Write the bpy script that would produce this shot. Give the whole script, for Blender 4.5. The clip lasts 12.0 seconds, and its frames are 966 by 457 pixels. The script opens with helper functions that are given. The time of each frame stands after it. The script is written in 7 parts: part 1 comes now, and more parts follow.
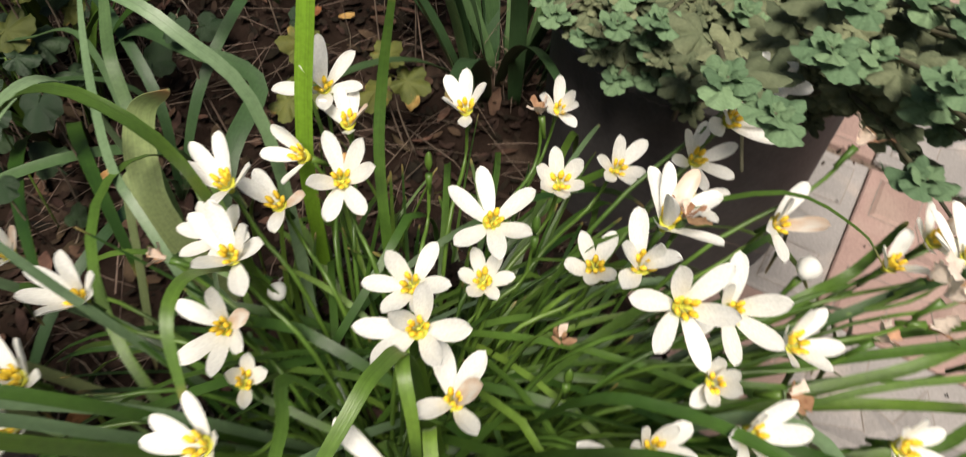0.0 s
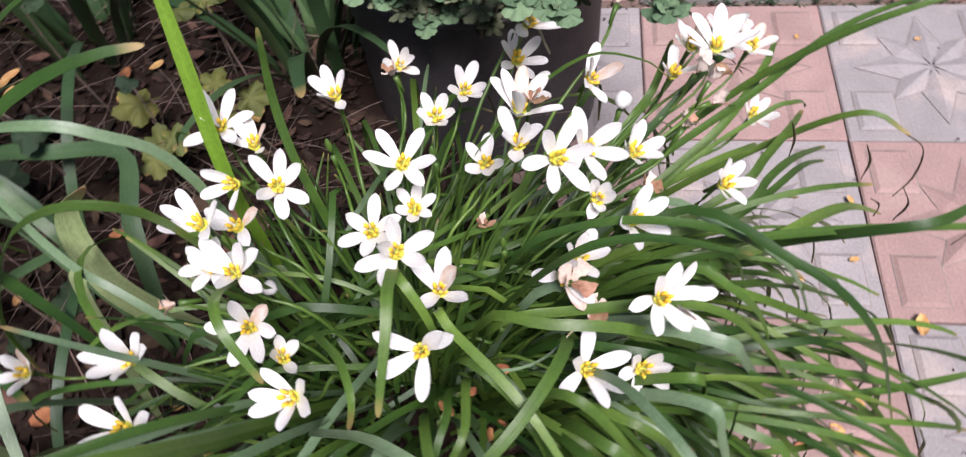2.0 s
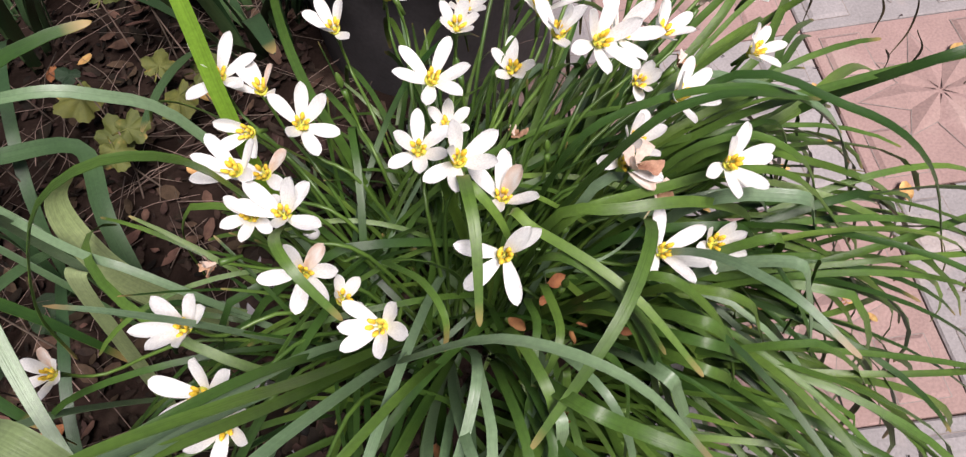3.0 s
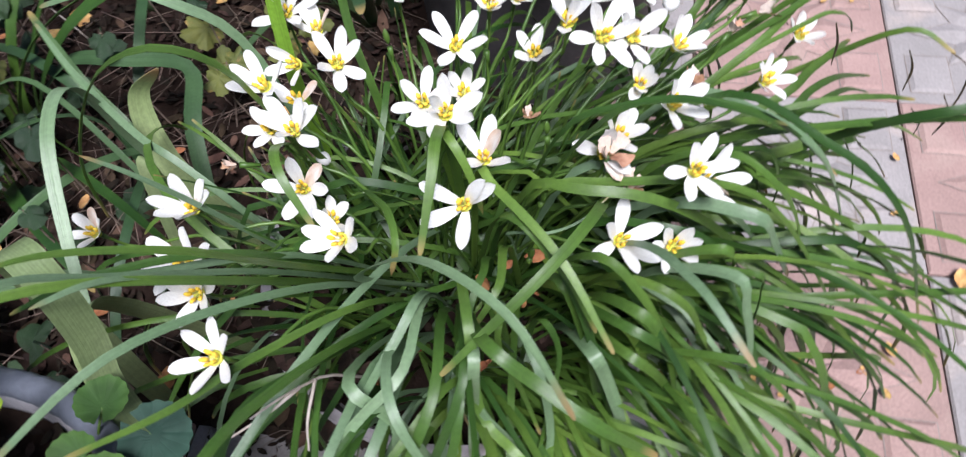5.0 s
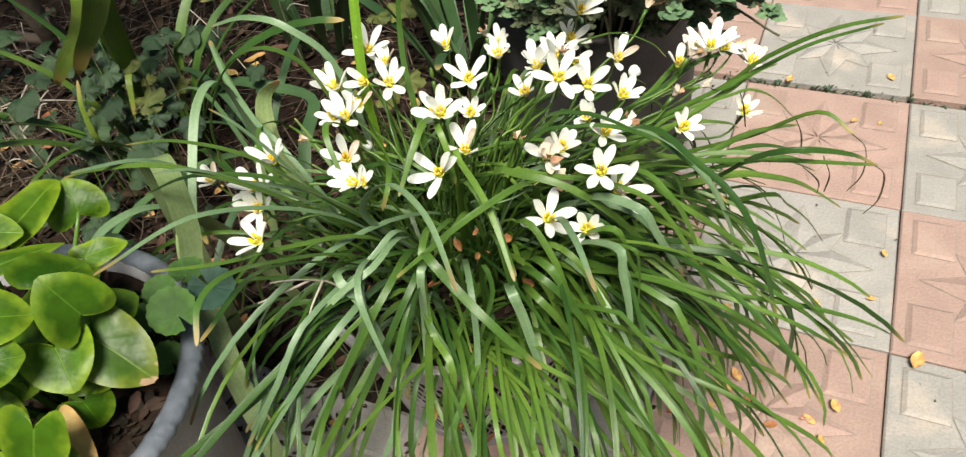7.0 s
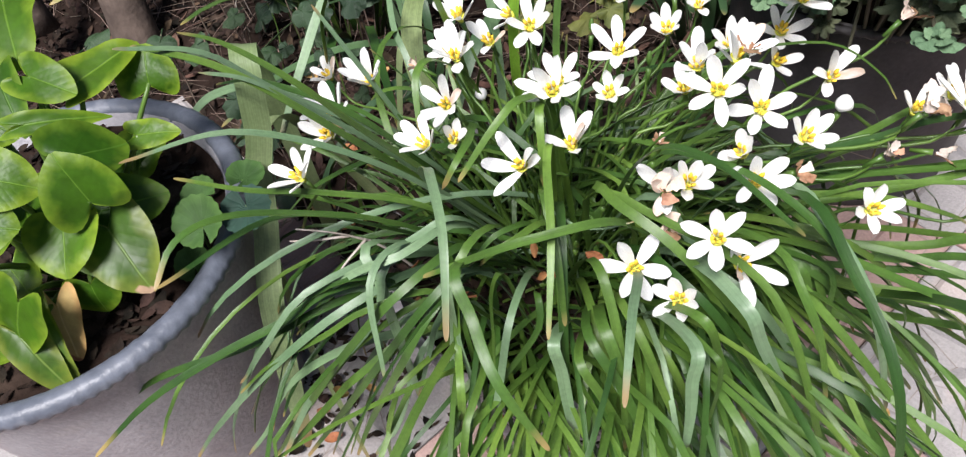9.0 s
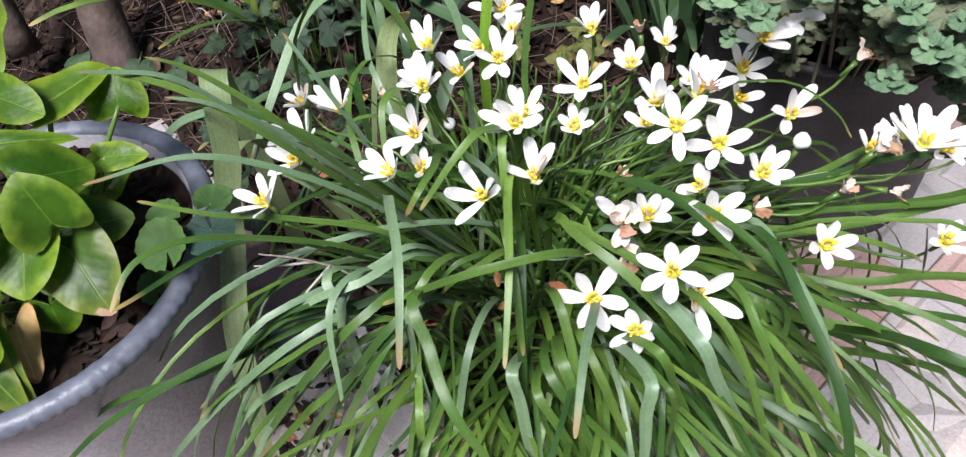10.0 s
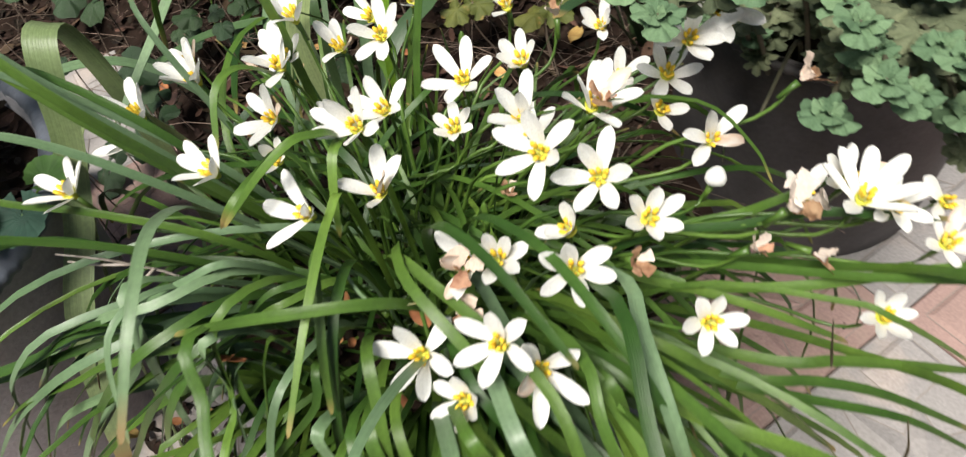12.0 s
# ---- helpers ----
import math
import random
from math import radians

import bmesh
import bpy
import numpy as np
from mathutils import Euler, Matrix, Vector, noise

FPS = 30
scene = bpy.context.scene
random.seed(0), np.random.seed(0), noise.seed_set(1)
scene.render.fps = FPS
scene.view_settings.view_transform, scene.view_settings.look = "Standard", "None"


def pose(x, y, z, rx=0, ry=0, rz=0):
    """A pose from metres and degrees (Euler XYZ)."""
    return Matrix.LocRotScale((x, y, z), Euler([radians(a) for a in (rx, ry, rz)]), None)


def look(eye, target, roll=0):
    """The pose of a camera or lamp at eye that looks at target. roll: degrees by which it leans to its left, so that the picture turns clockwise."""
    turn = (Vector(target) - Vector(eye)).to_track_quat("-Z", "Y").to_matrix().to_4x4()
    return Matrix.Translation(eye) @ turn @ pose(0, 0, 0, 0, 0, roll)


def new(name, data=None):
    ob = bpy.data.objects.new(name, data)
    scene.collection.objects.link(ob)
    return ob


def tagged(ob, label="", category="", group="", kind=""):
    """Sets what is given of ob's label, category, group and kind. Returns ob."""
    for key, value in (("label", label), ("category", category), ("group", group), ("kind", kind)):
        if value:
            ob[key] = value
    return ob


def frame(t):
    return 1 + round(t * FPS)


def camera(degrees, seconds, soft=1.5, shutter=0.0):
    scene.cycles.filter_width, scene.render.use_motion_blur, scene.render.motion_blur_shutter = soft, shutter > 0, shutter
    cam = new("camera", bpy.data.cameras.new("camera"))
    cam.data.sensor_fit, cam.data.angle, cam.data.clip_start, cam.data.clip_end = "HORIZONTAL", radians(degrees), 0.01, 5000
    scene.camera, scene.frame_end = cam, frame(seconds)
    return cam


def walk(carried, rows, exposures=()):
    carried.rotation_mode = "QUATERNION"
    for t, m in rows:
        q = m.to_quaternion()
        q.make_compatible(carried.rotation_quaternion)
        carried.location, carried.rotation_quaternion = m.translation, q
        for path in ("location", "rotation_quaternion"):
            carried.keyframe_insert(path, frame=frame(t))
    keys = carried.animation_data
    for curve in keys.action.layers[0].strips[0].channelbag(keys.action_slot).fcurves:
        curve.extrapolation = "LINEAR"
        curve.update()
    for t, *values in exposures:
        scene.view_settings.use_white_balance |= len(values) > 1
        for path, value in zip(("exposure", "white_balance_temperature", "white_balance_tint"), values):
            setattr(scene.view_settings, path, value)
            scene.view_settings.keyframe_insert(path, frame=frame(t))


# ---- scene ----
cam = camera(65.0, 12.0, soft=1.25, shutter=0.4)
ROWS = [
    (0, -0.0542, -0.1781, 0.8181, 37.68, -1.64, 1.61),
    (0.5, -0.0621, -0.2142, 0.9025, 30.40, 1.84, -2.76),
    (1, -0.0722, -0.2471, 0.9427, 27.56, 4.84, -9.73),
    (1.5, -0.0726, -0.2872, 0.9308, 31.23, 3.50, -14.90),
    (2, -0.1098, -0.2717, 0.9255, 33.09, 4.70, -25.24),
    (2.5, -0.1816, -0.2498, 0.9031, 31.38, 5.05, -35.13),
    (3, -0.2121, -0.2496, 0.8878, 30.65, 4.71, -36.50),
    (3.5, -0.2406, -0.2597, 0.8835, 31.12, 4.50, -37.76),
    (3.7, -0.2503, -0.2650, 0.8787, 30.81, 4.20, -36.27),
    (5.3, -0.1163, -0.3968, 0.9111, 36.83, 4.18, -13.79),
    (5.5, -0.0968, -0.4240, 0.9221, 39.86, 3.19, -9.91),
    (6, -0.0839, -0.4861, 0.9312, 40.22, 5.11, -8.64),
    (6.5, -0.0758, -0.5926, 0.9552, 43.14, 5.47, -7.55),
    (7, -0.0541, -0.6370, 0.9768, 43.80, 7.19, -6.90),
    (7.5, -0.0139, -0.5833, 0.9661, 43.30, 9.82, -0.06),
    (7.7, 0.0063, -0.5457, 0.9563, 41.30, 8.85, 5.78),
    (9.3, 0.0678, -0.4386, 0.9115, 38.55, 7.34, 19.02),
    (9.5, 0.0694, -0.4384, 0.9117, 38.94, 6.97, 19.31),
    (10, 0.0860, -0.4362, 0.9150, 40.68, 6.05, 18.68),
    (10.5, 0.1122, -0.4313, 0.9095, 41.02, 6.67, 18.66),
    (11, 0.1376, -0.4245, 0.9082, 41.71, 5.43, 19.60),
    (11.5, 0.1577, -0.3800, 0.8861, 38.96, 3.17, 19.74),
    (12, 0.1749, -0.2662, 0.8558, 36.34, 5.45, 24.68),
]
EXPOSURES = [(0.0, 0.19, 7100, 11), (0.5, 0.29, 6350, 20), (1.0, 0.29, 6150, 23), (1.5, 0.34, 5850, 20), (2.0, 0.34, 6100, 25), (2.5, 0.31, 6550, 26), (3.0, 0.29, 6400, 23), (3.5, 0.34, 5850, 32), (5.5, 0.49, 5800, 14), (6.0, 0.54, 6150, 12), (6.5, 0.59, 6800, 6), (7.0, 0.59, 6950, 2), (7.5, 0.54, 6950, 0), (9.5, 0.69, 5950, 18), (11.0, 0.64, 5950, 15), (11.5, 0.57, 5900, 14), (12.0, 0.44, 6600, 9)]
walk(cam, [(t, pose(x, y, z, rx, ry, rz)) for t, x, y, z, rx, ry, rz in ROWS], EXPOSURES)

# ---- world and light ----
world = bpy.data.worlds.new("sky")
scene.world = world
world.use_nodes = True
wn = world.node_tree
sky = wn.nodes.new("ShaderNodeTexSky")
sky.sky_type = "NISHITA"
sky.sun_disc = False
sky.sun_elevation = radians(63)
sky.sun_rotation = radians(183)
sky.air_density = 1.4
sky.dust_density = 3.0
wn.links.new(sky.outputs[0], wn.nodes["Background"].inputs[0])
wn.nodes["Background"].inputs[1].default_value = 0.042

sun_data = bpy.data.lights.new("sun", "SUN")
sun_data.energy = 5.0
sun_data.angle = radians(22)
sun_data.color = (1.0, 0.96, 0.9)
sun = new("sun", sun_data)
sun.matrix_world = look((-0.05, -1.55, 3.0), (0, 0, 0))


# ---- materials ----
def material(name, colour, rough=0.6, dark=None, scale=30.0, bump=0.15, fine=250.0, spec=0.5,
             random_tint=0.0, third=None, third_scale=6.0, third_edge=0.6, translucent=0.0):
    """Two-scale mottled surface: colour and dark mixed by coarse noise, fine grain, fine bump."""
    m = bpy.data.materials.new(name)
    m.use_nodes = True
    t = m.node_tree
    b = t.nodes["Principled BSDF"]
    co = t.nodes.new("ShaderNodeTexCoord")
    n1 = t.nodes.new("ShaderNodeTexNoise")
    n1.inputs["Scale"].default_value, n1.inputs["Detail"].default_value = scale, 6
    t.links.new(co.outputs["Object"], n1.inputs["Vector"])
    ramp = t.nodes.new("ShaderNodeValToRGB")
    dark = dark or tuple(c * 0.6 for c in colour)
    ramp.color_ramp.elements[0].position = 0.28
    ramp.color_ramp.elements[1].position = 0.72
    ramp.color_ramp.elements[0].color = (*dark, 1)
    ramp.color_ramp.elements[1].color = (*colour, 1)
    t.links.new(n1.outputs["Fac"], ramp.inputs["Fac"])
    n2 = t.nodes.new("ShaderNodeTexNoise")
    n2.inputs["Scale"].default_value, n2.inputs["Detail"].default_value = fine, 4
    t.links.new(co.outputs["Object"], n2.inputs["Vector"])
    out = ramp.outputs["Color"]
    if third:
        n3 = t.nodes.new("ShaderNodeTexNoise")
        n3.inputs["Scale"].default_value, n3.inputs["Detail"].default_value = third_scale, 5
        t.links.new(co.outputs["Object"], n3.inputs["Vector"])
        step = t.nodes.new("ShaderNodeMapRange")
        step.inputs["From Min"].default_value, step.inputs["From Max"].default_value = third_edge, third_edge + 0.12
        t.links.new(n3.outputs["Fac"], step.inputs["Value"])
        mix3 = t.nodes.new("ShaderNodeMix")
        mix3.data_type = "RGBA"
        mix3.inputs["B"].default_value = (*third, 1)
        t.links.new(step.outputs["Result"], mix3.inputs["Factor"])
        t.links.new(out, mix3.inputs["A"])
        out = mix3.outputs["Result"]
    hue = t.nodes.new("ShaderNodeHueSaturation")
    t.links.new(out, hue.inputs["Color"])
    grain = t.nodes.new("ShaderNodeMapRange")
    grain.inputs["From Min"].default_value, grain.inputs["From Max"].default_value = 0.25, 0.75
    grain.inputs["To Min"].default_value, grain.inputs["To Max"].default_value = 0.85, 1.15
    t.links.new(n2.outputs["Fac"], grain.inputs["Value"])
    if random_tint:
        info = t.nodes.new("ShaderNodeObjectInfo")
        geo = t.nodes.new("ShaderNodeNewGeometry")
        add = t.nodes.new("ShaderNodeMath")
        add.operation = "ADD"
        t.links.new(info.outputs["Random"], add.inputs[0])
        t.links.new(geo.outputs["Random Per Island"], add.inputs[1])
        frac = t.nodes.new("ShaderNodeMath")
        frac.operation = "FRACT"
        t.links.new(add.outputs[0], frac.inputs[0])
        vr = t.nodes.new("ShaderNodeMapRange")
        vr.inputs["To Min"].default_value, vr.inputs["To Max"].default_value = 1 - random_tint, 1 + random_tint
        t.links.new(frac.outputs[0], vr.inputs["Value"])
        mul = t.nodes.new("ShaderNodeMath")
        mul.operation = "MULTIPLY"
        t.links.new(vr.outputs["Result"], mul.inputs[0])
        t.links.new(grain.outputs["Result"], mul.inputs[1])
        t.links.new(mul.outputs[0], hue.inputs["Value"])
        hr = t.nodes.new("ShaderNodeMapRange")
        hr.inputs["To Min"].default_value, hr.inputs["To Max"].default_value = 0.5 + 0.05 * random_tint, 0.5 - 0.05 * random_tint
        t.links.new(frac.outputs[0], hr.inputs["Value"])
        t.links.new(hr.outputs["Result"], hue.inputs["Hue"])
    else:
        t.links.new(grain.outputs["Result"], hue.inputs["Value"])
    t.links.new(hue.outputs["Color"], b.inputs["Base Color"])
    b.inputs["Roughness"].default_value = rough
    b.inputs["Specular IOR Level"].default_value = spec
    if bump:
        bp = t.nodes.new("ShaderNodeBump")
        bp.inputs["Strength"].default_value, bp.inputs["Distance"].default_value = bump, 0.002
        t.links.new(n2.outputs["Fac"], bp.inputs["Height"])
        t.links.new(bp.outputs["Normal"], b.inputs["Normal"])
    if translucent:
        tr = t.nodes.new("ShaderNodeBsdfTranslucent")
        t.links.new(hue.outputs["Color"], tr.inputs["Color"])
        ms = t.nodes.new("ShaderNodeMixShader")
        ms.inputs["Fac"].default_value = translucent
        t.links.new(b.outputs["BSDF"], ms.inputs[1])
        t.links.new(tr.outputs["BSDF"], ms.inputs[2])
        t.links.new(ms.outputs["Shader"], t.nodes["Material Output"].inputs["Surface"])
    return m


def leaf_material(name, colour, dark, rough, random_tint=0.3, translucent=0.1, tip=(0.30, 0.22, 0.08), tip_from=0.975, veins=16.0, spec=0.5):
    """A strap leaf: fine lengthwise ribs and streaks, blotches, a browned tip; every leaf of its own tone."""
    m = material(name, colour, rough, dark, 12, 0.0, 300, spec=spec, random_tint=random_tint, translucent=translucent)
    t = m.node_tree
    b = t.nodes["Principled BSDF"]
    hue = next(n for n in t.nodes if n.bl_idname == "ShaderNodeHueSaturation")
    uv = t.nodes.new("ShaderNodeUVMap")
    grow = t.nodes.new("ShaderNodeMapping")
    grow.inputs["Scale"].default_value = (veins, 2.0, 1.0)
    t.links.new(uv.outputs["UV"], grow.inputs["Vector"])
    info = t.nodes.new("ShaderNodeObjectInfo")
    shift = t.nodes.new("ShaderNodeCombineXYZ")
    t.links.new(info.outputs["Random"], shift.inputs["Z"])
    t.links.new(shift.outputs[0], grow.inputs["Location"])
    streak = t.nodes.new("ShaderNodeTexNoise")
    streak.inputs["Scale"].default_value, streak.inputs["Detail"].default_value = 1.0, 3
    t.links.new(grow.outputs[0], streak.inputs["Vector"])
    tone = t.nodes.new("ShaderNodeMapRange")
    tone.inputs["From Min"].default_value, tone.inputs["From Max"].default_value = 0.3, 0.7
    tone.inputs["To Min"].default_value, tone.inputs["To Max"].default_value = 0.86, 1.14
    t.links.new(streak.outputs["Fac"], tone.inputs["Value"])
    mul = t.nodes.new("ShaderNodeVectorMath")
    mul.operation = "SCALE"
    t.links.new(hue.outputs["Color"], mul.inputs[0])
    t.links.new(tone.outputs["Result"], mul.inputs["Scale"])
    sep = t.nodes.new("ShaderNodeSeparateXYZ")
    t.links.new(uv.outputs["UV"], sep.inputs[0])
    add = t.nodes.new("ShaderNodeMath")
    add.operation = "MULTIPLY_ADD"
    t.links.new(info.outputs["Random"], add.inputs[0])
    add.inputs[1].default_value = 0.05
    t.links.new(sep.outputs["Y"], add.inputs[2])
    dry = t.nodes.new("ShaderNodeMapRange")
    dry.inputs["From Min"].default_value, dry.inputs["From Max"].default_value = tip_from, tip_from + 0.05
    t.links.new(add.outputs[0], dry.inputs["Value"])
    mix = t.nodes.new("ShaderNodeMix")
    mix.data_type = "RGBA"
    mix.inputs["B"].default_value = (*tip, 1)
    t.links.new(dry.outputs["Result"], mix.inputs["Factor"])
    t.links.new(mul.outputs[0], mix.inputs["A"])
    for link in list(hue.outputs["Color"].links):
        if link.to_node != mul:
            t.links.new(mix.outputs["Result"], link.to_socket)
    bp = t.nodes.new("ShaderNodeBump")
    bp.inputs["Strength"].default_value, bp.inputs["Distance"].default_value = 0.35, 0.001
    t.links.new(streak.outputs["Fac"], bp.inputs["Height"])
    t.links.new(bp.outputs["Normal"], b.inputs["Normal"])
    return m


def veined_material(name, colour, margin, rough, pale, random_tint=0.15, translucent=0.2, scorch=None, side=0.10):
    """A broad leaf: pale midrib and side veins, quilted between them, yellower towards its margin."""
    m = material(name, colour, rough, tuple(c * 0.55 for c in colour), 22, 0.0, 130, spec=0.22, random_tint=random_tint, translucent=translucent)
    t = m.node_tree
    b = t.nodes["Principled BSDF"]
    hue = next(n for n in t.nodes if n.bl_idname == "ShaderNodeHueSaturation")
    source = hue.inputs["Color"].links[0].from_socket

    def math_node(op, a, b_=None):
        n = t.nodes.new("ShaderNodeMath")
        n.operation = op
        for k, v in enumerate((a, b_)):
            if v is None:
                continue
            if isinstance(v, float):
                n.inputs[k].default_value = v
            else:
                t.links.new(v, n.inputs[k])
        return n.outputs[0]

    def ranged(v, lo, hi, to_lo=0.0, to_hi=1.0):
        n = t.nodes.new("ShaderNodeMapRange")
        for key, x in (("From Min", lo), ("From Max", hi), ("To Min", to_lo), ("To Max", to_hi)):
            n.inputs[key].default_value = x
        t.links.new(v, n.inputs["Value"])
        return n.outputs["Result"]

    def blend(fac, a, colour_):
        n = t.nodes.new("ShaderNodeMix")
        n.data_type = "RGBA"
        t.links.new(fac, n.inputs["Factor"])
        t.links.new(a, n.inputs["A"])
        n.inputs["B"].default_value = (*colour_, 1)
        return n.outputs["Result"]

    uv = t.nodes.new("ShaderNodeUVMap")
    sep = t.nodes.new("ShaderNodeSeparateXYZ")
    t.links.new(uv.outputs["UV"], sep.inputs[0])
    rim = t.nodes.new("ShaderNodeUVMap")
    rim.uv_map = "rim"
    sep2 = t.nodes.new("ShaderNodeSeparateXYZ")
    t.links.new(rim.outputs["UV"], sep2.inputs[0])
    wob = t.nodes.new("ShaderNodeTexNoise")
    wob.inputs["Scale"].default_value = 5.0
    t.links.new(uv.outputs["UV"], wob.inputs["Vector"])
    q = math_node("ADD", sep2.outputs["X"], ranged(wob.outputs["Fac"], 0.3, 0.7, -0.16, 0.16))
    out = blend(ranged(q, 0.62, 1.04), source, margin)
    ax = math_node("ABSOLUTE", sep.outputs["X"])
    along = math_node("SUBTRACT", sep.outputs["Y"], math_node("MULTIPLY", ax, 1.1))
    wave = math_node("ABSOLUTE", math_node("SINE", math_node("MULTIPLY", along, 26.0)))
    vein = ranged(wave, 0.0, 0.22, 1.0, 0.0)
    mid = ranged(ax, 0.004, 0.014, 1.0, 0.0)
    lines = math_node("MAXIMUM", math_node("MULTIPLY", vein, side), mid)
    out = blend(math_node("MULTIPLY", lines, 0.75), out, pale)
    if scorch:
        out = blend(ranged(math_node("ADD", sep.outputs["Y"], ranged(wob.outputs["Fac"], 0.3, 0.7, -0.12, 0.12)), 0.57, 0.61), out, scorch)
    t.links.new(out, hue.inputs["Color"])
    bp = t.nodes.new("ShaderNodeBump")
    bp.inputs["Strength"].default_value, bp.inputs["Distance"].default_value = 0.35, 0.003
    height = math_node("SUBTRACT", math_node("MULTIPLY", wave, 0.06 if side < 0.2 else 0.45), math_node("MULTIPLY", mid, 0.35))
    t.links.new(math_node("ADD", height, wob.outputs["Fac"]), bp.inputs["Height"])
    t.links.new(bp.outputs["Normal"], b.inputs["Normal"])
    return m


M_LEAF = leaf_material("rain lily leaf", (0.068, 0.138, 0.020), (0.021, 0.056, 0.009), 0.40, 0.45, 0.05, spec=0.45)
# brighter copy of the leaf green, in place of light on outer leaves
M_LEAF_BRIGHT = leaf_material("brighter leaf", (0.112, 0.202, 0.029), (0.055, 0.122, 0.019), 0.39, 0.25, 0.15, spec=0.55)
M_LEAF_YOUNG = leaf_material("yellow green young leaf", (0.21, 0.39, 0.035), (0.16, 0.32, 0.03), 0.4, 0.08, 0.35)
# paler copy of the leaf green; takes in the sky sheen on drooping leaves
M_LEAF_PALE = leaf_material("pale leaf", (0.165, 0.250, 0.135), (0.10, 0.175, 0.078), 0.40, 0.15, 0.10, spec=0.65, tip=(0.24, 0.17, 0.07), tip_from=0.97)
M_VINE_STRAP = leaf_material("yellowing strap leaf", (0.15, 0.22, 0.03), (0.085, 0.14, 0.02), 0.45, 0.3, 0.2, tip=(0.26, 0.20, 0.05), tip_from=0.94)
M_AMARYLLIS = leaf_material("broad pale leaf", (0.31, 0.39, 0.185), (0.21, 0.285, 0.115), 0.42, 0.15, 0.28, tip=(0.30, 0.20, 0.09), tip_from=0.97, veins=26)
M_LEAF_DRIED = leaf_material("dried leaf end", (0.085, 0.065, 0.030), (0.035, 0.025, 0.014), 0.7, 0.2, 0.0, tip=(0.06, 0.035, 0.02))
M_STALK = material("flower stalk", (0.085, 0.162, 0.025), 0.4, (0.051, 0.102, 0.017), 30, 0.1, 300, random_tint=0.2)
M_PETAL = material("white petal", (0.90, 0.90, 0.87), 0.5, (0.86, 0.86, 0.83), 6, 0.10, 20, spec=0.3, translucent=0.26)
M_PETAL_PINK = material("fading petal", (0.85, 0.80, 0.74), 0.6, (0.66, 0.44, 0.30), 2.2, 0.2, 500, spec=0.2, translucent=0.2)
M_WILT = material("wilted petal", (0.46, 0.29, 0.18), 0.8, (0.20, 0.095, 0.055), 120, 0.4, 500, spec=0.1, random_tint=0.2)
M_ANTHER = material("yellow anther", (0.86, 0.64, 0.05), 0.7, (0.78, 0.50, 0.03), 200, 0.3, 900)
M_FILAMENT = material("pale filament", (0.72, 0.70, 0.36), 0.6, (0.62, 0.62, 0.28), 200, 0.1, 900)
M_THROAT = material("green yellow throat", (0.62, 0.55, 0.05), 0.6, (0.38, 0.45, 0.05), 200, 0.1, 900)
M_SOIL = material("soil", (0.027, 0.017, 0.013), 0.95, (0.010, 0.006, 0.004), 25, 1.0, 160, spec=0.1, third=(0.065, 0.045, 0.033), third_scale=9)
M_BEDDING = material("joint sand", (0.20, 0.155, 0.125), 0.95, (0.10, 0.075, 0.06), 40, 0.8, 300, spec=0.1)
M_LITTER = material("dry leaf litter", (0.038, 0.025, 0.016), 0.85, (0.008, 0.005, 0.004), 60, 0.5, 400, spec=0.2, random_tint=0.65)
M_LITTER_TAN = material("tan dry leaf", (0.106, 0.066, 0.042), 0.8, (0.045, 0.027, 0.017), 60, 0.5, 400, spec=0.2, random_tint=0.5)
M_DRY_YELLOW = material("fallen yellow leaf", (0.62, 0.42, 0.16), 0.7, (0.40, 0.20, 0.07), 80, 0.3, 400, spec=0.2, random_tint=0.2)
M_DRY_ORANGE = material("fallen orange leaf", (0.36, 0.165, 0.065), 0.7, (0.22, 0.085, 0.04), 80, 0.3, 400, spec=0.2, random_tint=0.2)
M_PINK = material("pink concrete", (0.354, 0.241, 0.213), 0.85, (0.282, 0.192, 0.170), 14, 0.5, 260, spec=0.25, random_tint=0.06,
                  third=(0.35, 0.255, 0.22), third_scale=8, third_edge=0.56)
M_GREY = material("grey concrete", (0.323, 0.301, 0.292), 0.85, (0.256, 0.240, 0.232), 14, 0.5, 260, spec=0.25, random_tint=0.06,
                  third=(0.40, 0.34, 0.305), third_scale=8, third_edge=0.56)
M_GROOVE = material("darker groove lines", (0.29, 0.25, 0.225), 0.95, (0.20, 0.17, 0.15), 60, 0.4, 300, spec=0.1)
# darker copy of the pot plastic; the back pot's shade is in this colour
M_POT_SHADED = material("shaded pot plastic", (0.082, 0.076, 0.076), 0.6, (0.050, 0.047, 0.048), 18, 0.25, 180, spec=0.25, third=(0.062, 0.056, 0.052), third_scale=7, third_edge=0.58)
M_POT = material("dark grey plastic pot", (0.315, 0.302, 0.316), 0.5, (0.225, 0.217, 0.230), 18, 0.5, 180, spec=0.4, third=(0.36, 0.335, 0.32), third_scale=7, third_edge=0.58)
M_RIM = material("weathered pot rim", (0.130, 0.143, 0.172), 0.42, (0.080, 0.090, 0.113), 28, 0.5, 120, spec=0.4, third=(0.20, 0.21, 0.235), third_scale=22, third_edge=0.62)
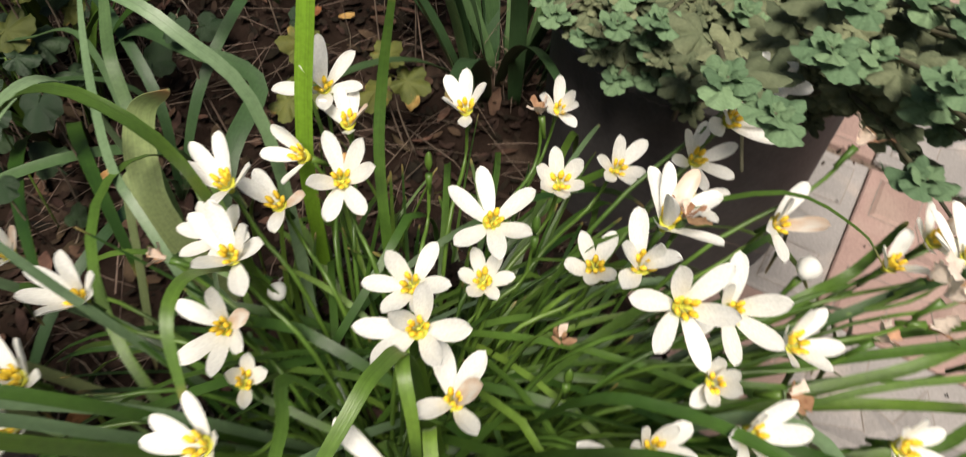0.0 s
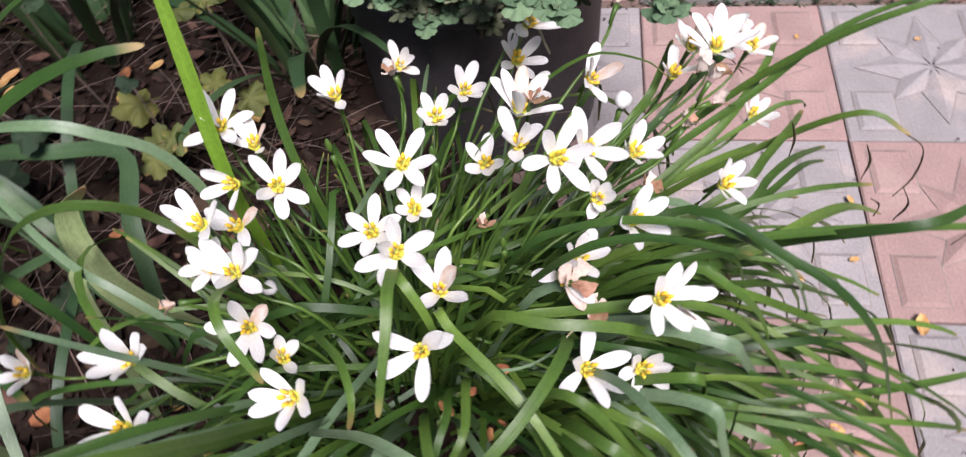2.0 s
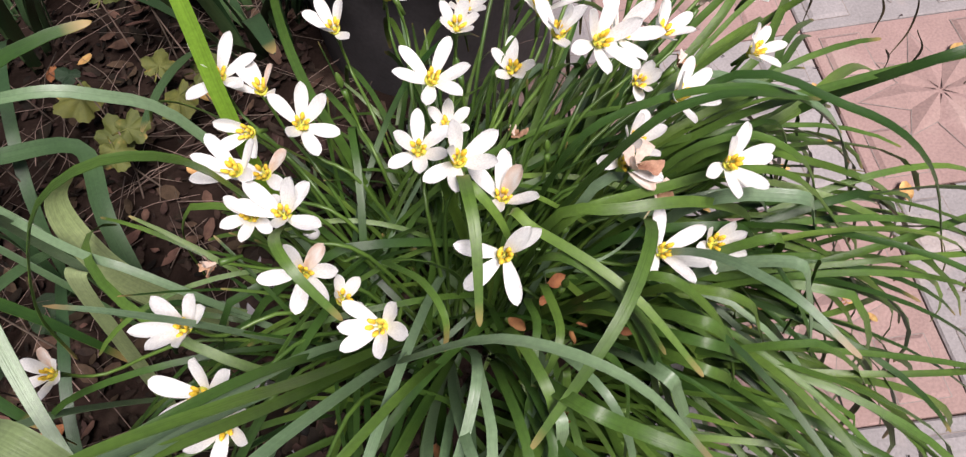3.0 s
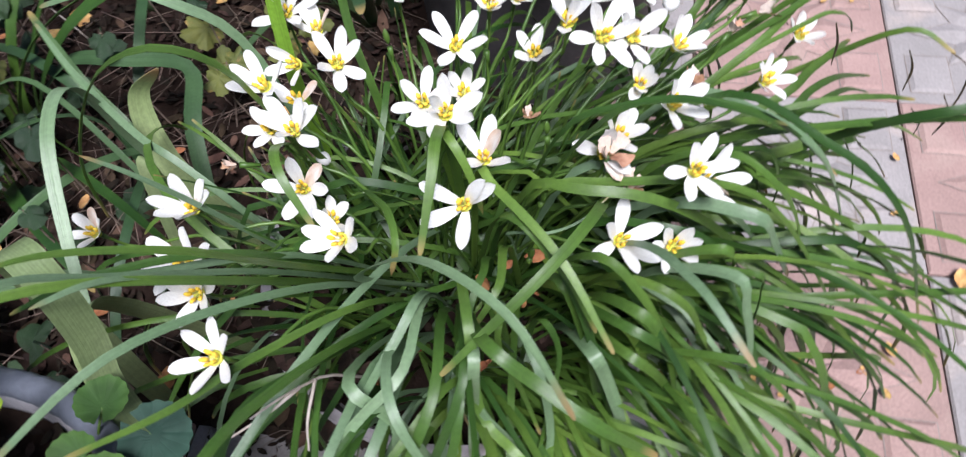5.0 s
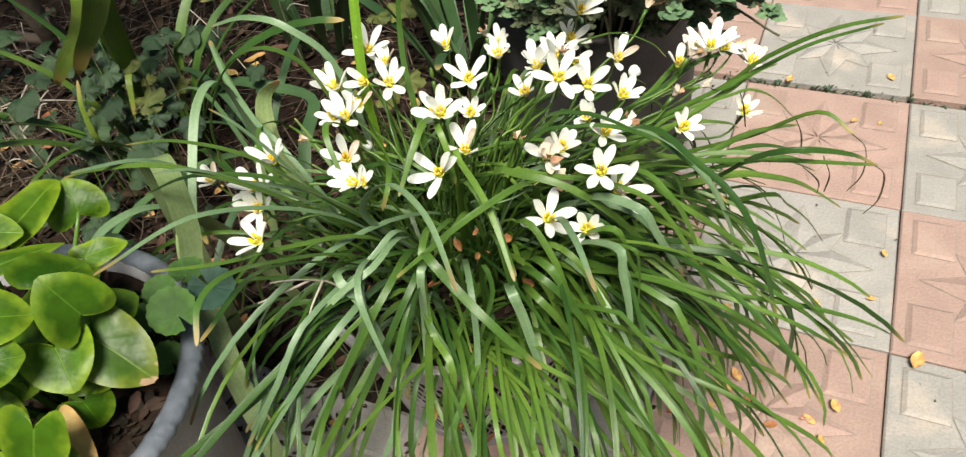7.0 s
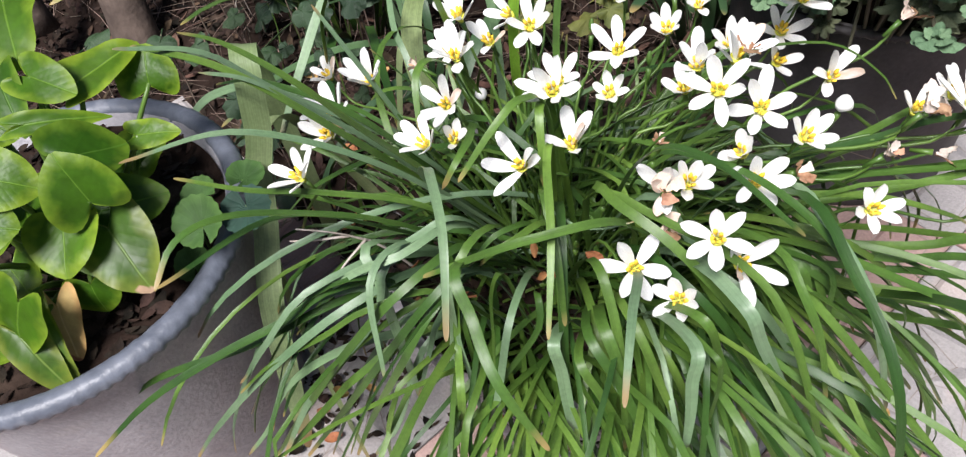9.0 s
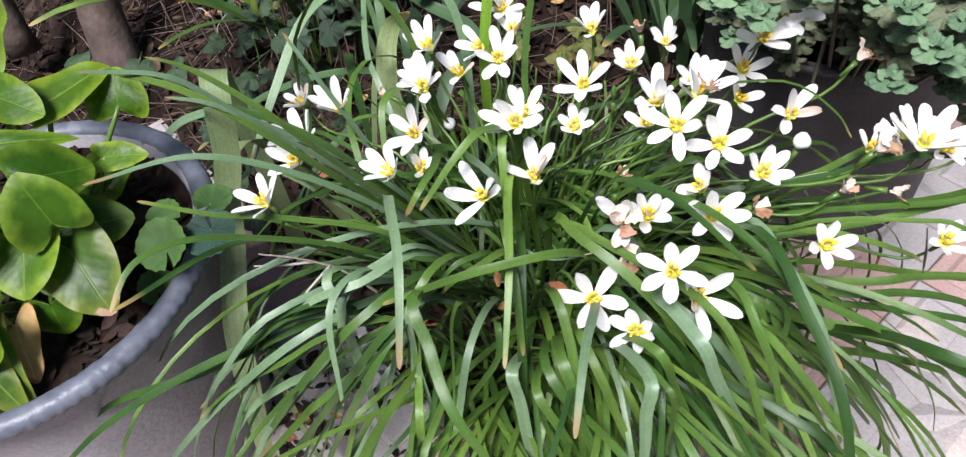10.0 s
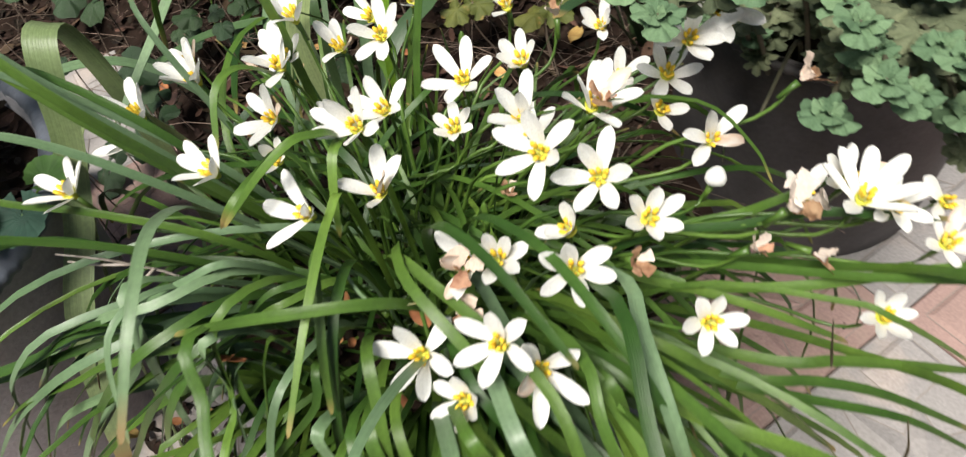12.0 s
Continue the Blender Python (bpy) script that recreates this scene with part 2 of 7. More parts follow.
M_CRATE = material("greyed plastic basket", (0.36, 0.34, 0.35), 0.6, (0.26, 0.24, 0.25), 22, 0.2, 200, third=(0.2, 0.16, 0.14), third_scale=14)
M_CALLA = veined_material("arum leaf", (0.052, 0.132, 0.007), (0.140, 0.225, 0.016), 0.40, (0.10, 0.200, 0.020), 0.25, 0.28, side=0.03)
M_CALLA_OLD = veined_material("yellowing arum leaf", (0.056, 0.122, 0.012), (0.150, 0.185, 0.026), 0.38, (0.13, 0.20, 0.04), 0.1, 0.2, scorch=(0.42, 0.28, 0.18))
M_CALLA_DRY = veined_material("dried arum leaf", (0.50, 0.36, 0.14), (0.42, 0.25, 0.09), 0.7, (0.6, 0.45, 0.2), 0.1, 0.1, scorch=(0.22, 0.10, 0.05))
M_ROUND = veined_material("round violet leaf", (0.041, 0.097, 0.023), (0.047, 0.101, 0.023), 0.7, (0.10, 0.18, 0.06), 0.15, 0.05, side=0.16)
M_ROUND_BLUE = veined_material("blue green violet leaf", (0.028, 0.068, 0.046), (0.030, 0.066, 0.045), 0.7, (0.07, 0.13, 0.10), 0.1, 0.03, side=0.22)
M_CHRYS = material("chrysanthemum leaf", (0.165, 0.260, 0.145), 0.75, (0.105, 0.178, 0.092), 1.1, 0.5, 14, random_tint=0.28, translucent=0.12, spec=0.2)
M_CHRYS_OLD = material("old chrysanthemum leaf", (0.170, 0.191, 0.111), 0.8, (0.093, 0.115, 0.064), 1.3, 0.5, 14, random_tint=0.4, translucent=0.08, spec=0.2)
M_CHRYS_STEM = material("chrysanthemum stem", (0.10, 0.09, 0.05), 0.7, (0.05, 0.05, 0.03), 40, 0.3, 200)
M_IRIS = leaf_material("sword leaf", (0.064, 0.123, 0.047), (0.034, 0.076, 0.027), 0.42, 0.35, 0.12, veins=24)
M_VINE = material("vine leaf", (0.15, 0.165, 0.035), 0.6, (0.08, 0.10, 0.022), 3, 0.4, 160, random_tint=0.25, third=(0.36, 0.22, 0.06), third_scale=4, translucent=0.2)
M_COVER = material("ground cover leaf", (0.028, 0.062, 0.022), 0.5, (0.013, 0.034, 0.013), 30, 0.5, 140, random_tint=0.4, translucent=0.1)
M_MALLOW = material("mallow leaf", (0.030, 0.062, 0.025), 0.65, (0.012, 0.029, 0.012), 2.5, 0.8, 12, random_tint=0.3, translucent=0.1)
M_TWIG_PALE = material("bleached twig", (0.50, 0.45, 0.40), 0.8, (0.33, 0.28, 0.23), 60, 0.4, 300, random_tint=0.2)
# leaves of the unseen crowns added over the bed to shade it
M_SHADE_CROWN = material("shade crown leaf", (0.06, 0.12, 0.035), 0.5, (0.035, 0.08, 0.02), 20, 0.2, 120, random_tint=0.35, translucent=0.15)
M_TWIG = material("dry twig", (0.24, 0.18, 0.14), 0.85, (0.10, 0.07, 0.05), 60, 0.4, 300, random_tint=0.3)
M_BARK = material("tree bark", (0.115, 0.088, 0.072), 0.9, (0.055, 0.042, 0.035), 22, 1.0, 90, spec=0.1)


# ---- mesh helpers ----
def mesh_of(name, bm, mat, smooth=True):
    me = bpy.data.meshes.new(name)
    bmesh.ops.recalc_face_normals(bm, faces=bm.faces)
    bm.to_mesh(me)
    bm.free()
    for p in me.polygons:
        p.use_smooth = smooth
    me.materials.append(mat)
    return me


def part(name, bm, mat, parent=None, label="", smooth=True):
    me = bm if isinstance(bm, bpy.types.Mesh) else mesh_of(name, bm, mat, smooth)
    ob = new(name, me)
    if parent is not None:
        ob.parent = parent
    return tagged(ob, label)


def thing(name, label, category, group="", place=(0, 0, 0)):
    e = new(name)
    e.empty_display_size = 0.02
    e.location = place
    return tagged(e, label, category, group)


def grid_mesh(bm, rows):
    """Joins rows of points, all of one length, into a sheet."""
    vs = [[bm.verts.new(p) for p in row] for row in rows]
    for a, b in zip(vs, vs[1:]):
        for k in range(len(a) - 1):
            bm.faces.new((a[k], a[k + 1], b[k + 1], b[k]))
    return vs


def tube(bm, pts, r0, r1, sides=6):
    pts = [Vector(p) for p in pts]
    rings = []
    for i, p in enumerate(pts):
        d = (pts[min(i + 1, len(pts) - 1)] - pts[max(i - 1, 0)]).normalized()
        a = d.cross(Vector((0.3, 0.1, 1)) if abs(d.z) < 0.9 else Vector((1, 0, 0.1))).normalized()
        b = d.cross(a)
        r = r0 + (r1 - r0) * i / (len(pts) - 1)
        rings.append([bm.verts.new(p + r * (math.cos(k * math.tau / sides) * a + math.sin(k * math.tau / sides) * b)) for k in range(sides)])
    for u, v in zip(rings, rings[1:]):
        for k in range(sides):
            bm.faces.new((u[k], u[(k + 1) % sides], v[(k + 1) % sides], v[k]))
    bm.faces.new(rings[0][::-1])
    bm.faces.new(rings[-1])


def blade(bm, pts, width, thick=0.0009, fold=0.25, twist=0.0, base=0.55, tip=0.55, up=None):
    """A flat strap leaf along pts: a shallow channel with thin sharp edges, narrowing to both ends. tip: where the narrowing starts."""
    uv = bm.loops.layers.uv.get("UVMap") or bm.loops.layers.uv.new("UVMap")
    pts = [Vector(p) for p in pts]
    # close rings at the end round off the tip
    last, step = pts[-1], (pts[-1] - pts[-2])
    if step.length > width * 1.1:
        pts[-1:] = [last - step.normalized() * (width * k) for k in (0.9, 0.42, 0.14, 0.0)]
    n = len(pts) - 1
    far = [0.0]
    for a, b in zip(pts, pts[1:]):
        far.append(far[-1] + (b - a).length)
    rings = []
    side_was = None
    for i, p in enumerate(pts):
        s = far[i] / far[-1]
        d = (pts[min(i + 1, n)] - pts[max(i - 1, 0)]).normalized()
        flat = Vector((d.x, d.y, 0))
        if side_was is None:
            h = Vector((pts[n].x - pts[0].x, pts[n].y - pts[0].y, 0))
            ref = up or Vector((0, 0, 1))
            side = (h if h.length > 0.01 else flat + Vector((0.01, 0, 0))).cross(ref).normalized()
        else:
            side = side_was
        side = (side - d * side.dot(d)).normalized()
        side_was = side
        a = twist * s
        nrm = side.cross(d).normalized()
        sd = side * math.cos(a) + nrm * math.sin(a)
        nm = sd.cross(d).normalized()
        w = width * 0.5 * (base + (1 - base) * min(1, s / 0.3))
        if s > tip:
            q = (s - tip) / (1 - tip)
            w *= 1 - 0.5 * q ** 1.6
        left = (far[-1] - far[i]) / (width * 0.9)
        if left < 1:
            w *= max(0.16, math.sqrt(1 - (1 - left) ** 2))
        lift = fold * w
        t = thick * 0.5
        rings.append([bm.verts.new(q) for q in (p + sd * w + nm * (lift + t * 0.3), p + nm * t, p - sd * w + nm * (lift + t * 0.3),
                                                p - sd * w + nm * (lift - t * 0.3), p - nm * t, p + sd * w + nm * (lift - t * 0.3))])
    across = (0.0, 0.5, 1.0, 1.0, 0.5, 0.0)
    for i, (u, v) in enumerate(zip(rings, rings[1:])):
        for k in range(6):
            f = bm.faces.new((u[k], u[(k + 1) % 6], v[(k + 1) % 6], v[k]))
            for loop, (x, y) in zip(f.loops, ((k, i), (k + 1, i), (k + 1, i + 1), (k, i + 1))):
                loop[uv].uv = (across[x % 6], far[y] / far[-1])
            if k in (2, 5):
                for edge in f.edges:
                    edge.smooth = False
    bm.faces.new(rings[0][::-1])
    bm.faces.new(rings[-1])


def spline(ctrl, n):
    """Smooth curve through a few control points (Catmull-Rom)."""
    c = [Vector(p) for p in ctrl]
    c = [2 * c[0] - c[1], *c, 2 * c[-1] - c[-2]]
    out = []
    m = len(c) - 3
    for i in range(n + 1):
        u = i / n * m
        k = min(int(u), m - 1)
        f = u - k
        a, b, d, e = c[k:k + 4]
        out.append(0.5 * ((2 * b) + (d - a) * f + (2 * a - 5 * b + 4 * d - e) * f * f + (3 * b - a - 3 * d + e) * f ** 3))
    return out


def arc(rng, base, azimuth, elevation, bend, length, n=13, power=1.3, drift=0.0, floor=0.012, kink=0.0):
    """A leaf's line: leaves base at an elevation and bends over under its own weight."""
    p = Vector(base)
    out = [p.copy()]
    for i in range(n):
        s = (i + 0.5) / n
        e = elevation - bend * s ** power
        a = azimuth + drift * s
        if s > 0.55:
            e -= kink
        e = max(e, radians(-86))
        step = Vector((math.cos(a) * math.cos(e), math.sin(a) * math.cos(e), math.sin(e))) * (length / n)
        p = p + step
        if p.z < floor:
            p.z = floor
        out.append(p.copy())
    return out


# ---- ground, soil bed, pavement ----
A_DIR = Vector((0.8665, -0.4992, 0))
B_DIR = Vector((0.4992, 0.8665, 0))
C2 = Vector((0.634, 0.189, 0))
TILE = 0.30
GAP = 0.018


def on_grid(u, v, z=0.0):
    p = C2 + A_DIR * u + B_DIR * v
    return Vector((p.x, p.y, z))


def grid_of(x, y):
    d = Vector((x, y, 0)) - C2
    return d.dot(A_DIR), d.dot(B_DIR)


bm = bmesh.new()
bmesh.ops.create_grid(bm, x_segments=24, y_segments=24, size=60)
for v in bm.verts:
    v.co.z = -0.06
tagged(part("ground", bm, M_SOIL), "bare brown earth round the garden bed", "ground", kind="structure")

SOIL_EDGE = -0.47


def soil_height(x, y):
    u, v = grid_of(x, y)
    n = noise.noise((x * 6, y * 6, 0.3)) * 0.016 + noise.noise((x * 22, y * 22, 1.3)) * 0.008
    k = min(1.0, max(0.0, (SOIL_EDGE - u) / 0.10))
    k2 = min(1.0, max(0.0, (v + 0.66) / 0.10))
    k = k * k * (3 - 2 * k) * k2
    far = max(0.0, -(x + 2.2)) + max(0.0, y - 2.2)
    return -0.045 + k * (0.105 + n) - 0.45 * far


bm = bmesh.new()
rows = []
for j in range(111):
    y = -0.9 + j * 0.031
    rows.append([Vector((-2.6 + i * 0.031, y, soil_height(-2.6 + i * 0.031, y))) for i in range(148)])
grid_mesh(bm, rows)
soil = part("soil_bed", bm, M_SOIL)
tagged(soil, "raised bed of dark brown soil under dry leaf litter", "soil", kind="structure")

# the bedding that shows in the joints between the tiles
bm = bmesh.new()
for us, vs in (((-0.62, 0.2, 1.0, 2.1), (-2.4, -1.2, 0.0, 1.2, 2.418)), ((-1.5, -1.0, -0.62), (-2.4, -1.5, -0.6))):
    grid_mesh(bm, [[on_grid(u, v, -0.011) for u in us] for v in vs])
pavement = part("pavement", bm, M_BEDDING)
tagged(pavement, "pink and grey concrete paving tiles with pressed star relief and weedy joints", "pavement", kind="structure")


def tile_mesh(name, mat, seed):
    """A 30 cm tile: rounded slab, eight-rayed star and four raised corner panels."""
    rng = random.Random(seed)
    bm = bmesh.new()
    h = TILE / 2 - 0.0011
    ch = 0.0025
    # slab: skirt, chamfer and top
    loops = []
    for r, z in ((h, -0.03), (h, -ch), (h - ch, 0.0)):
        loops.append([bm.verts.new((x * r, y * r, z)) for x, y in ((-1, -1), (1, -1), (1, 1), (-1, 1))])
    for a, b in zip(loops, loops[1:]):
        for k in range(4):
            bm.faces.new((a[k], a[(k + 1) % 4], b[(k + 1) % 4], b[k]))
    bm.faces.new(loops[-1])
    # the star: ridged rays of two flat facets
    for k in range(8):
        a = k * math.tau / 8
        long_ray = k % 2 == 0
        r = 0.118 if long_ray else 0.098
        w = 0.026 if long_ray else 0.021
        m = 0.052 if long_ray else 0.05
        ca, sa = math.cos(a), math.sin(a)

        def at(u, v, z):
            return bm.verts.new((u * ca - v * sa, u * sa + v * ca, z))
        c0, tip_, l, rr = at(0.004, 0, 0.0040), at(r, 0, 0.0008), at(m, w, 0.0006), at(m, -w, 0.0006)
        mid = at(m, 0, 0.0088)
        for tri in ((c0, mid, l), (mid, tip_, l), (c0, rr, mid), (mid, rr, tip_)):
            bm.faces.new(tri)
        # thin darker strips along both sides of the ray
        for s in (1, -1):
            for (u0, v0), (u1, v1) in (((0.012, 0.006 * s), (m, w * s)), ((m, w * s), (r, 0))):
                d = Vector((u1 - u0, v1 - v0)).normalized() * rng.uniform(0.0004, 0.0007)
                q = [at(u0 - d.y, v0 + d.x, 0.0011), at(u0 + d.y, v0 - d.x, 0.0011), at(u1 + d.y, v1 - d.x, 0.0011), at(u1 - d.y, v1 + d.x, 0.0011)]
                bm.faces.new(q).material_index = 1
    # raised corner panels between the rays
    for sx, sy in ((1, 1), (-1, 1), (-1, -1), (1, -1)):
        x0, x1, y0, y1 = 0.070, 0.130, 0.052, 0.130
        z, s = 0.0042, 0.0055
        edge = [bm.verts.new((sx * x, sy * y, 0.0009)) for x, y in ((x0 - 0.0012, y0 - 0.0012), (x1 + 0.0012, y0 - 0.0012), (x1 + 0.0012, y1 + 0.0012), (x0 - 0.0012, y1 + 0.0012))]
        lo = [bm.verts.new((sx * x, sy * y, 0.0009)) for x, y in ((x0, y0), (x1, y0), (x1, y1), (x0, y1))]
        hi = [bm.verts.new((sx * x, sy * y, z)) for x, y in ((x0 + s, y0 + s), (x1 - s, y0 + s), (x1 - s, y1 - s), (x0 + s, y1 - s))]
        for k in range(4):
            bm.faces.new((edge[k], edge[(k + 1) % 4], lo[(k + 1) % 4], lo[k])).material_index = 1
            bm.faces.new((lo[k], lo[(k + 1) % 4], hi[(k + 1) % 4], hi[k]))
        bm.faces.new(hi)
    bmesh.ops.recalc_face_normals(bm, faces=bm.faces)
    me = mesh_of(name, bm, mat, smooth=False)
    me.materials.append(M_GROOVE)
    return me


# ---- dark pots ----
def pot(name, label, centre, r_top, r_base, z0, z1, soil_z, rim_r=0.0125):
    e = thing(name, label, "plant pot", "grey plant pots", (centre[0], centre[1], z0))
    h = z1 - z0
    bm = bmesh.new()
    prof = [(r_base - 0.004, 0.0), (r_base, 0.004)]
    prof += [(r_base + (r_top - 0.012 - r_base) * (k / 10) ** 0.85, h * k / 10) for k in range(1, 11)]
    prof += [(r_top - 0.016, h - 0.002), (r_top - 0.024, soil_z - z0 - 0.03), (0.01, soil_z - z0 - 0.03)]
    n = 72
    rings = [[bm.verts.new((r * math.cos(k * math.tau / n), r * math.sin(k * math.tau / n), z)) for k in range(n)] for r, z in prof]
    for a, b in zip(rings, rings[1:]):
        for k in range(n):
            bm.faces.new((a[k], a[(k + 1) % n], b[(k + 1) % n], b[k]))
    bm.faces.new(rings[0][::-1])
    bm.faces.new(rings[-1])
    part("body", bm, M_POT if centre[0] < 0 else M_POT_SHADED, e)
    bm = bmesh.new()
    n, m = 432, 14
    rings = []
    for k in range(n):
        a = k * math.tau / n
        wob = 0.0007 * noise.noise((math.cos(a) * 14, math.sin(a) * 14, 0))
        ring = []
        for j in range(m):
            b = j * math.tau / m
            dent = 0.0011 * math.sin(k * math.tau / 4.5 + 0.9 * math.sin(k * 0.13)) * max(0, math.cos(b + 0.75)) ** 2 + 0.0008 * noise.noise((k * 0.35, j * 0.8, 3))
            rr = rim_r + dent
            ring.append(bm.verts.new(((r_top - 0.004 + wob + rr * 0.95 * math.cos(b)) * math.cos(a), (r_top - 0.004 + wob + rr * 0.95 * math.cos(b)) * math.sin(a), h - 0.004 + rr * 0.85 * math.sin(b))))
        rings.append(ring)
    for k in range(n):
        u, v = rings[k], rings[(k + 1) % n]
        for j in range(m):
            bm.faces.new((u[j], v[j], v[(j + 1) % m], u[(j + 1) % m]))
    part("rim", bm, M_RIM if r_top > 0.19 and centre[0] < 0 else M_POT_SHADED, e, "thick rounded rim, weathered and dented")
    bm = bmesh.new()
    rows = []
    rr = r_top - 0.02
    bmesh.ops.create_grid(bm, x_segments=30, y_segments=30, size=rr)
    for v in list(bm.verts):
        d = math.hypot(v.co.x, v.co.y)
        if max(abs(v.co.x), abs(v.co.y)) > 0:
            q = max(abs(v.co.x), abs(v.co.y)) / d if d else 1
            v.co.x *= q
            v.co.y *= q
        v.co.z = soil_z - z0 + 0.006 * noise.noise((v.co.x * 30, v.co.y * 30, z0 + 5))
    part("potting_soil", bm, M_SOIL, e, "dark potting soil with brown leaf scraps")
    return e


ARUM = (-0.572, -0.160)
pot("arum_pot", "round dark grey plastic pot with thick weathered rim, holding arums", ARUM, 0.200, 0.150, 0.0, 0.372, 0.354)
CHRYS = (0.20, 0.545)
pot("chrysanthemum_pot", "round dark grey plastic pot standing on paving, holding chrysanthemums", CHRYS, 0.190, 0.175, 0.0, 0.320, 0.300, 0.006)


# ---- round basket with the rain lilies ----
BASKET = Vector((-0.085, 0.035, 0))
B_TOP, B_LOW, B_H = 0.190, 0.140, 0.265


def basket_at(a, z, out=0.0):
    r = B_LOW + (B_TOP - B_LOW) * z / B_H + out
    return Vector((BASKET.x + r * math.cos(a), BASKET.y + r * math.sin(a), z))


def hoop(bm, z0, z1, thick, n=96):
    """A band round the basket, thick outwards, with softened edges."""
    prof = [(0.0, z0), (thick * 0.8, z0), (thick, z0 + 0.002), (thick, z1 - 0.002), (thick * 0.8, z1), (0.0, z1)]
    rings = [[bm.verts.new(basket_at(k * math.tau / n, z, o)) for o, z in prof] for k in range(n)]
    for k in range(n):
        u, v = rings[k], rings[(k + 1) % n]
        for j in range(len(prof)):
            bm.faces.new((u[j], v[j], v[(j + 1) % len(prof)], u[(j + 1) % len(prof)]))


basket = thing("plastic_basket", "round pale grey openwork plastic basket filled with soil", "basket", place=BASKET)
BASKET_INV = Matrix.Translation(basket.location).inverted()


def basket_part(name, bm, mat, label="", smooth=False):
    ob = part(name, bm, mat, basket, label, smooth)
    ob.matrix_parent_inverse = BASKET_INV
    return ob


for name, z0, z1, thick in (("rim", B_H - 0.006, B_H + 0.008, 0.011), ("top_band", B_H - 0.050, B_H - 0.007, 0.004), ("middle_band", 0.118, 0.132, 0.0035), ("bottom_band", 0.0, 0.03, 0.005)):
    bm = bmesh.new()
    hoop(bm, z0, z1, thick)
    basket_part(name, bm, M_CRATE)


def lattice(z0, z1, count, lean):
    """Slanting strips between two bands."""
    bm = bmesh.new()
    for k in range(count):
        a0 = k * math.tau / count
        for d, off in ((lean, 0.0008), (-lean, 0.0022)):
            q = []
            for o in (off, off + 0.0018):
                for s in (0, 0.5, 1):
                    for w in (-0.0075, 0.0075):
                        q.append(bm.verts.new(basket_at(a0 + d * s + w, z0 + (z1 - z0) * s, o)))
            for f in ((0, 1, 3, 2), (2, 3, 5, 4), (6, 8, 9, 7), (8, 10, 11, 9), (0, 2, 8, 6), (2, 4, 10, 8), (1, 7, 9, 3), (3, 9, 11, 5)):
                bm.faces.new([q[x] for x in f])
    return bm


basket_part("upper_lattice", lattice(0.130, B_H - 0.048, 84, 0.20), M_CRATE, "open lattice of crossed slanting strips")
basket_part("lower_lattice", lattice(0.028, 0.120, 84, 0.20), M_CRATE, "open lattice of crossed slanting strips")
bm = bmesh.new()
n = 48
rings = [[basket_at(k * math.tau / n, z, -0.004) for k in range(n + 1)] for z in (0.004, 0.08, 0.16, B_H - 0.03)]
for q in (0.8, 0.55, 0.3, 0.05):
    ring = []
    for k in range(n + 1):
        p = basket_at(k * math.tau / n, B_H - 0.03, -0.004)
        p = BASKET + (p - BASKET) * q
        p.z = B_H - 0.028 + 0.008 * noise.noise((p.x * 30, p.y * 30, 9))
        ring.append(p)
    rings.append(ring)
grid_mesh(bm, rings)
basket_part("soil_fill", bm, M_SOIL, "dark soil packed inside", True)

CLUMP = Vector((-0.105, 0.035, B_H - 0.03))


def clump_base(rng, spread=0.10):
    a, r = rng.uniform(0, math.tau), spread * math.sqrt(rng.random())
    return CLUMP + Vector((r * math.cos(a) * 1.15, r * math.sin(a), 0))


# place, lean of the axis, each petal's bearing, rise and length in millimetres, and which of them fade
FLOWERS = []
HEART = Vector((-0.03, 0.06, 0))
bloom_rng = random.Random(3)


def bloom(place, lean, petals, faded=()):
    FLOWERS.append((place, Vector((*lean, 1)).normalized(), petals, faded))


def round_bloom(place, radius, openness, fade, lean, roll):
    """A regular bloom: six petals evenly round its axis."""
    if lean is None:
        out = (Vector((place[0], place[1], 0)) - HEART) / 0.25
        lean = (out.x * 0.25 + bloom_rng.uniform(-0.2, 0.2), out.y * 0.25 - 0.35 + bloom_rng.uniform(-0.2, 0.2))
        roll = bloom_rng.uniform(0, 60)
    a = Vector((*lean, 1)).normalized()
    e1 = (Vector((1, 0, 0)) - a * a.x).normalized()
    e2 = a.cross(e1)
    petals = []
    for k in range(6):
        q = radians(roll + 60 * k + bloom_rng.uniform(-8, 8))
        rise = radians(70 - 56 * openness + bloom_rng.uniform(-8, 8))
        d = (e1 * math.cos(q) + e2 * math.sin(q)) * math.cos(rise) + a * math.sin(rise)
        petals.append((math.degrees(math.atan2(d.y, d.x)), math.degrees(math.asin(d.z)), radius * 1000 * bloom_rng.uniform(0.92, 1.04)))
    FLOWERS.append((place, a, petals, tuple(range(fade))))


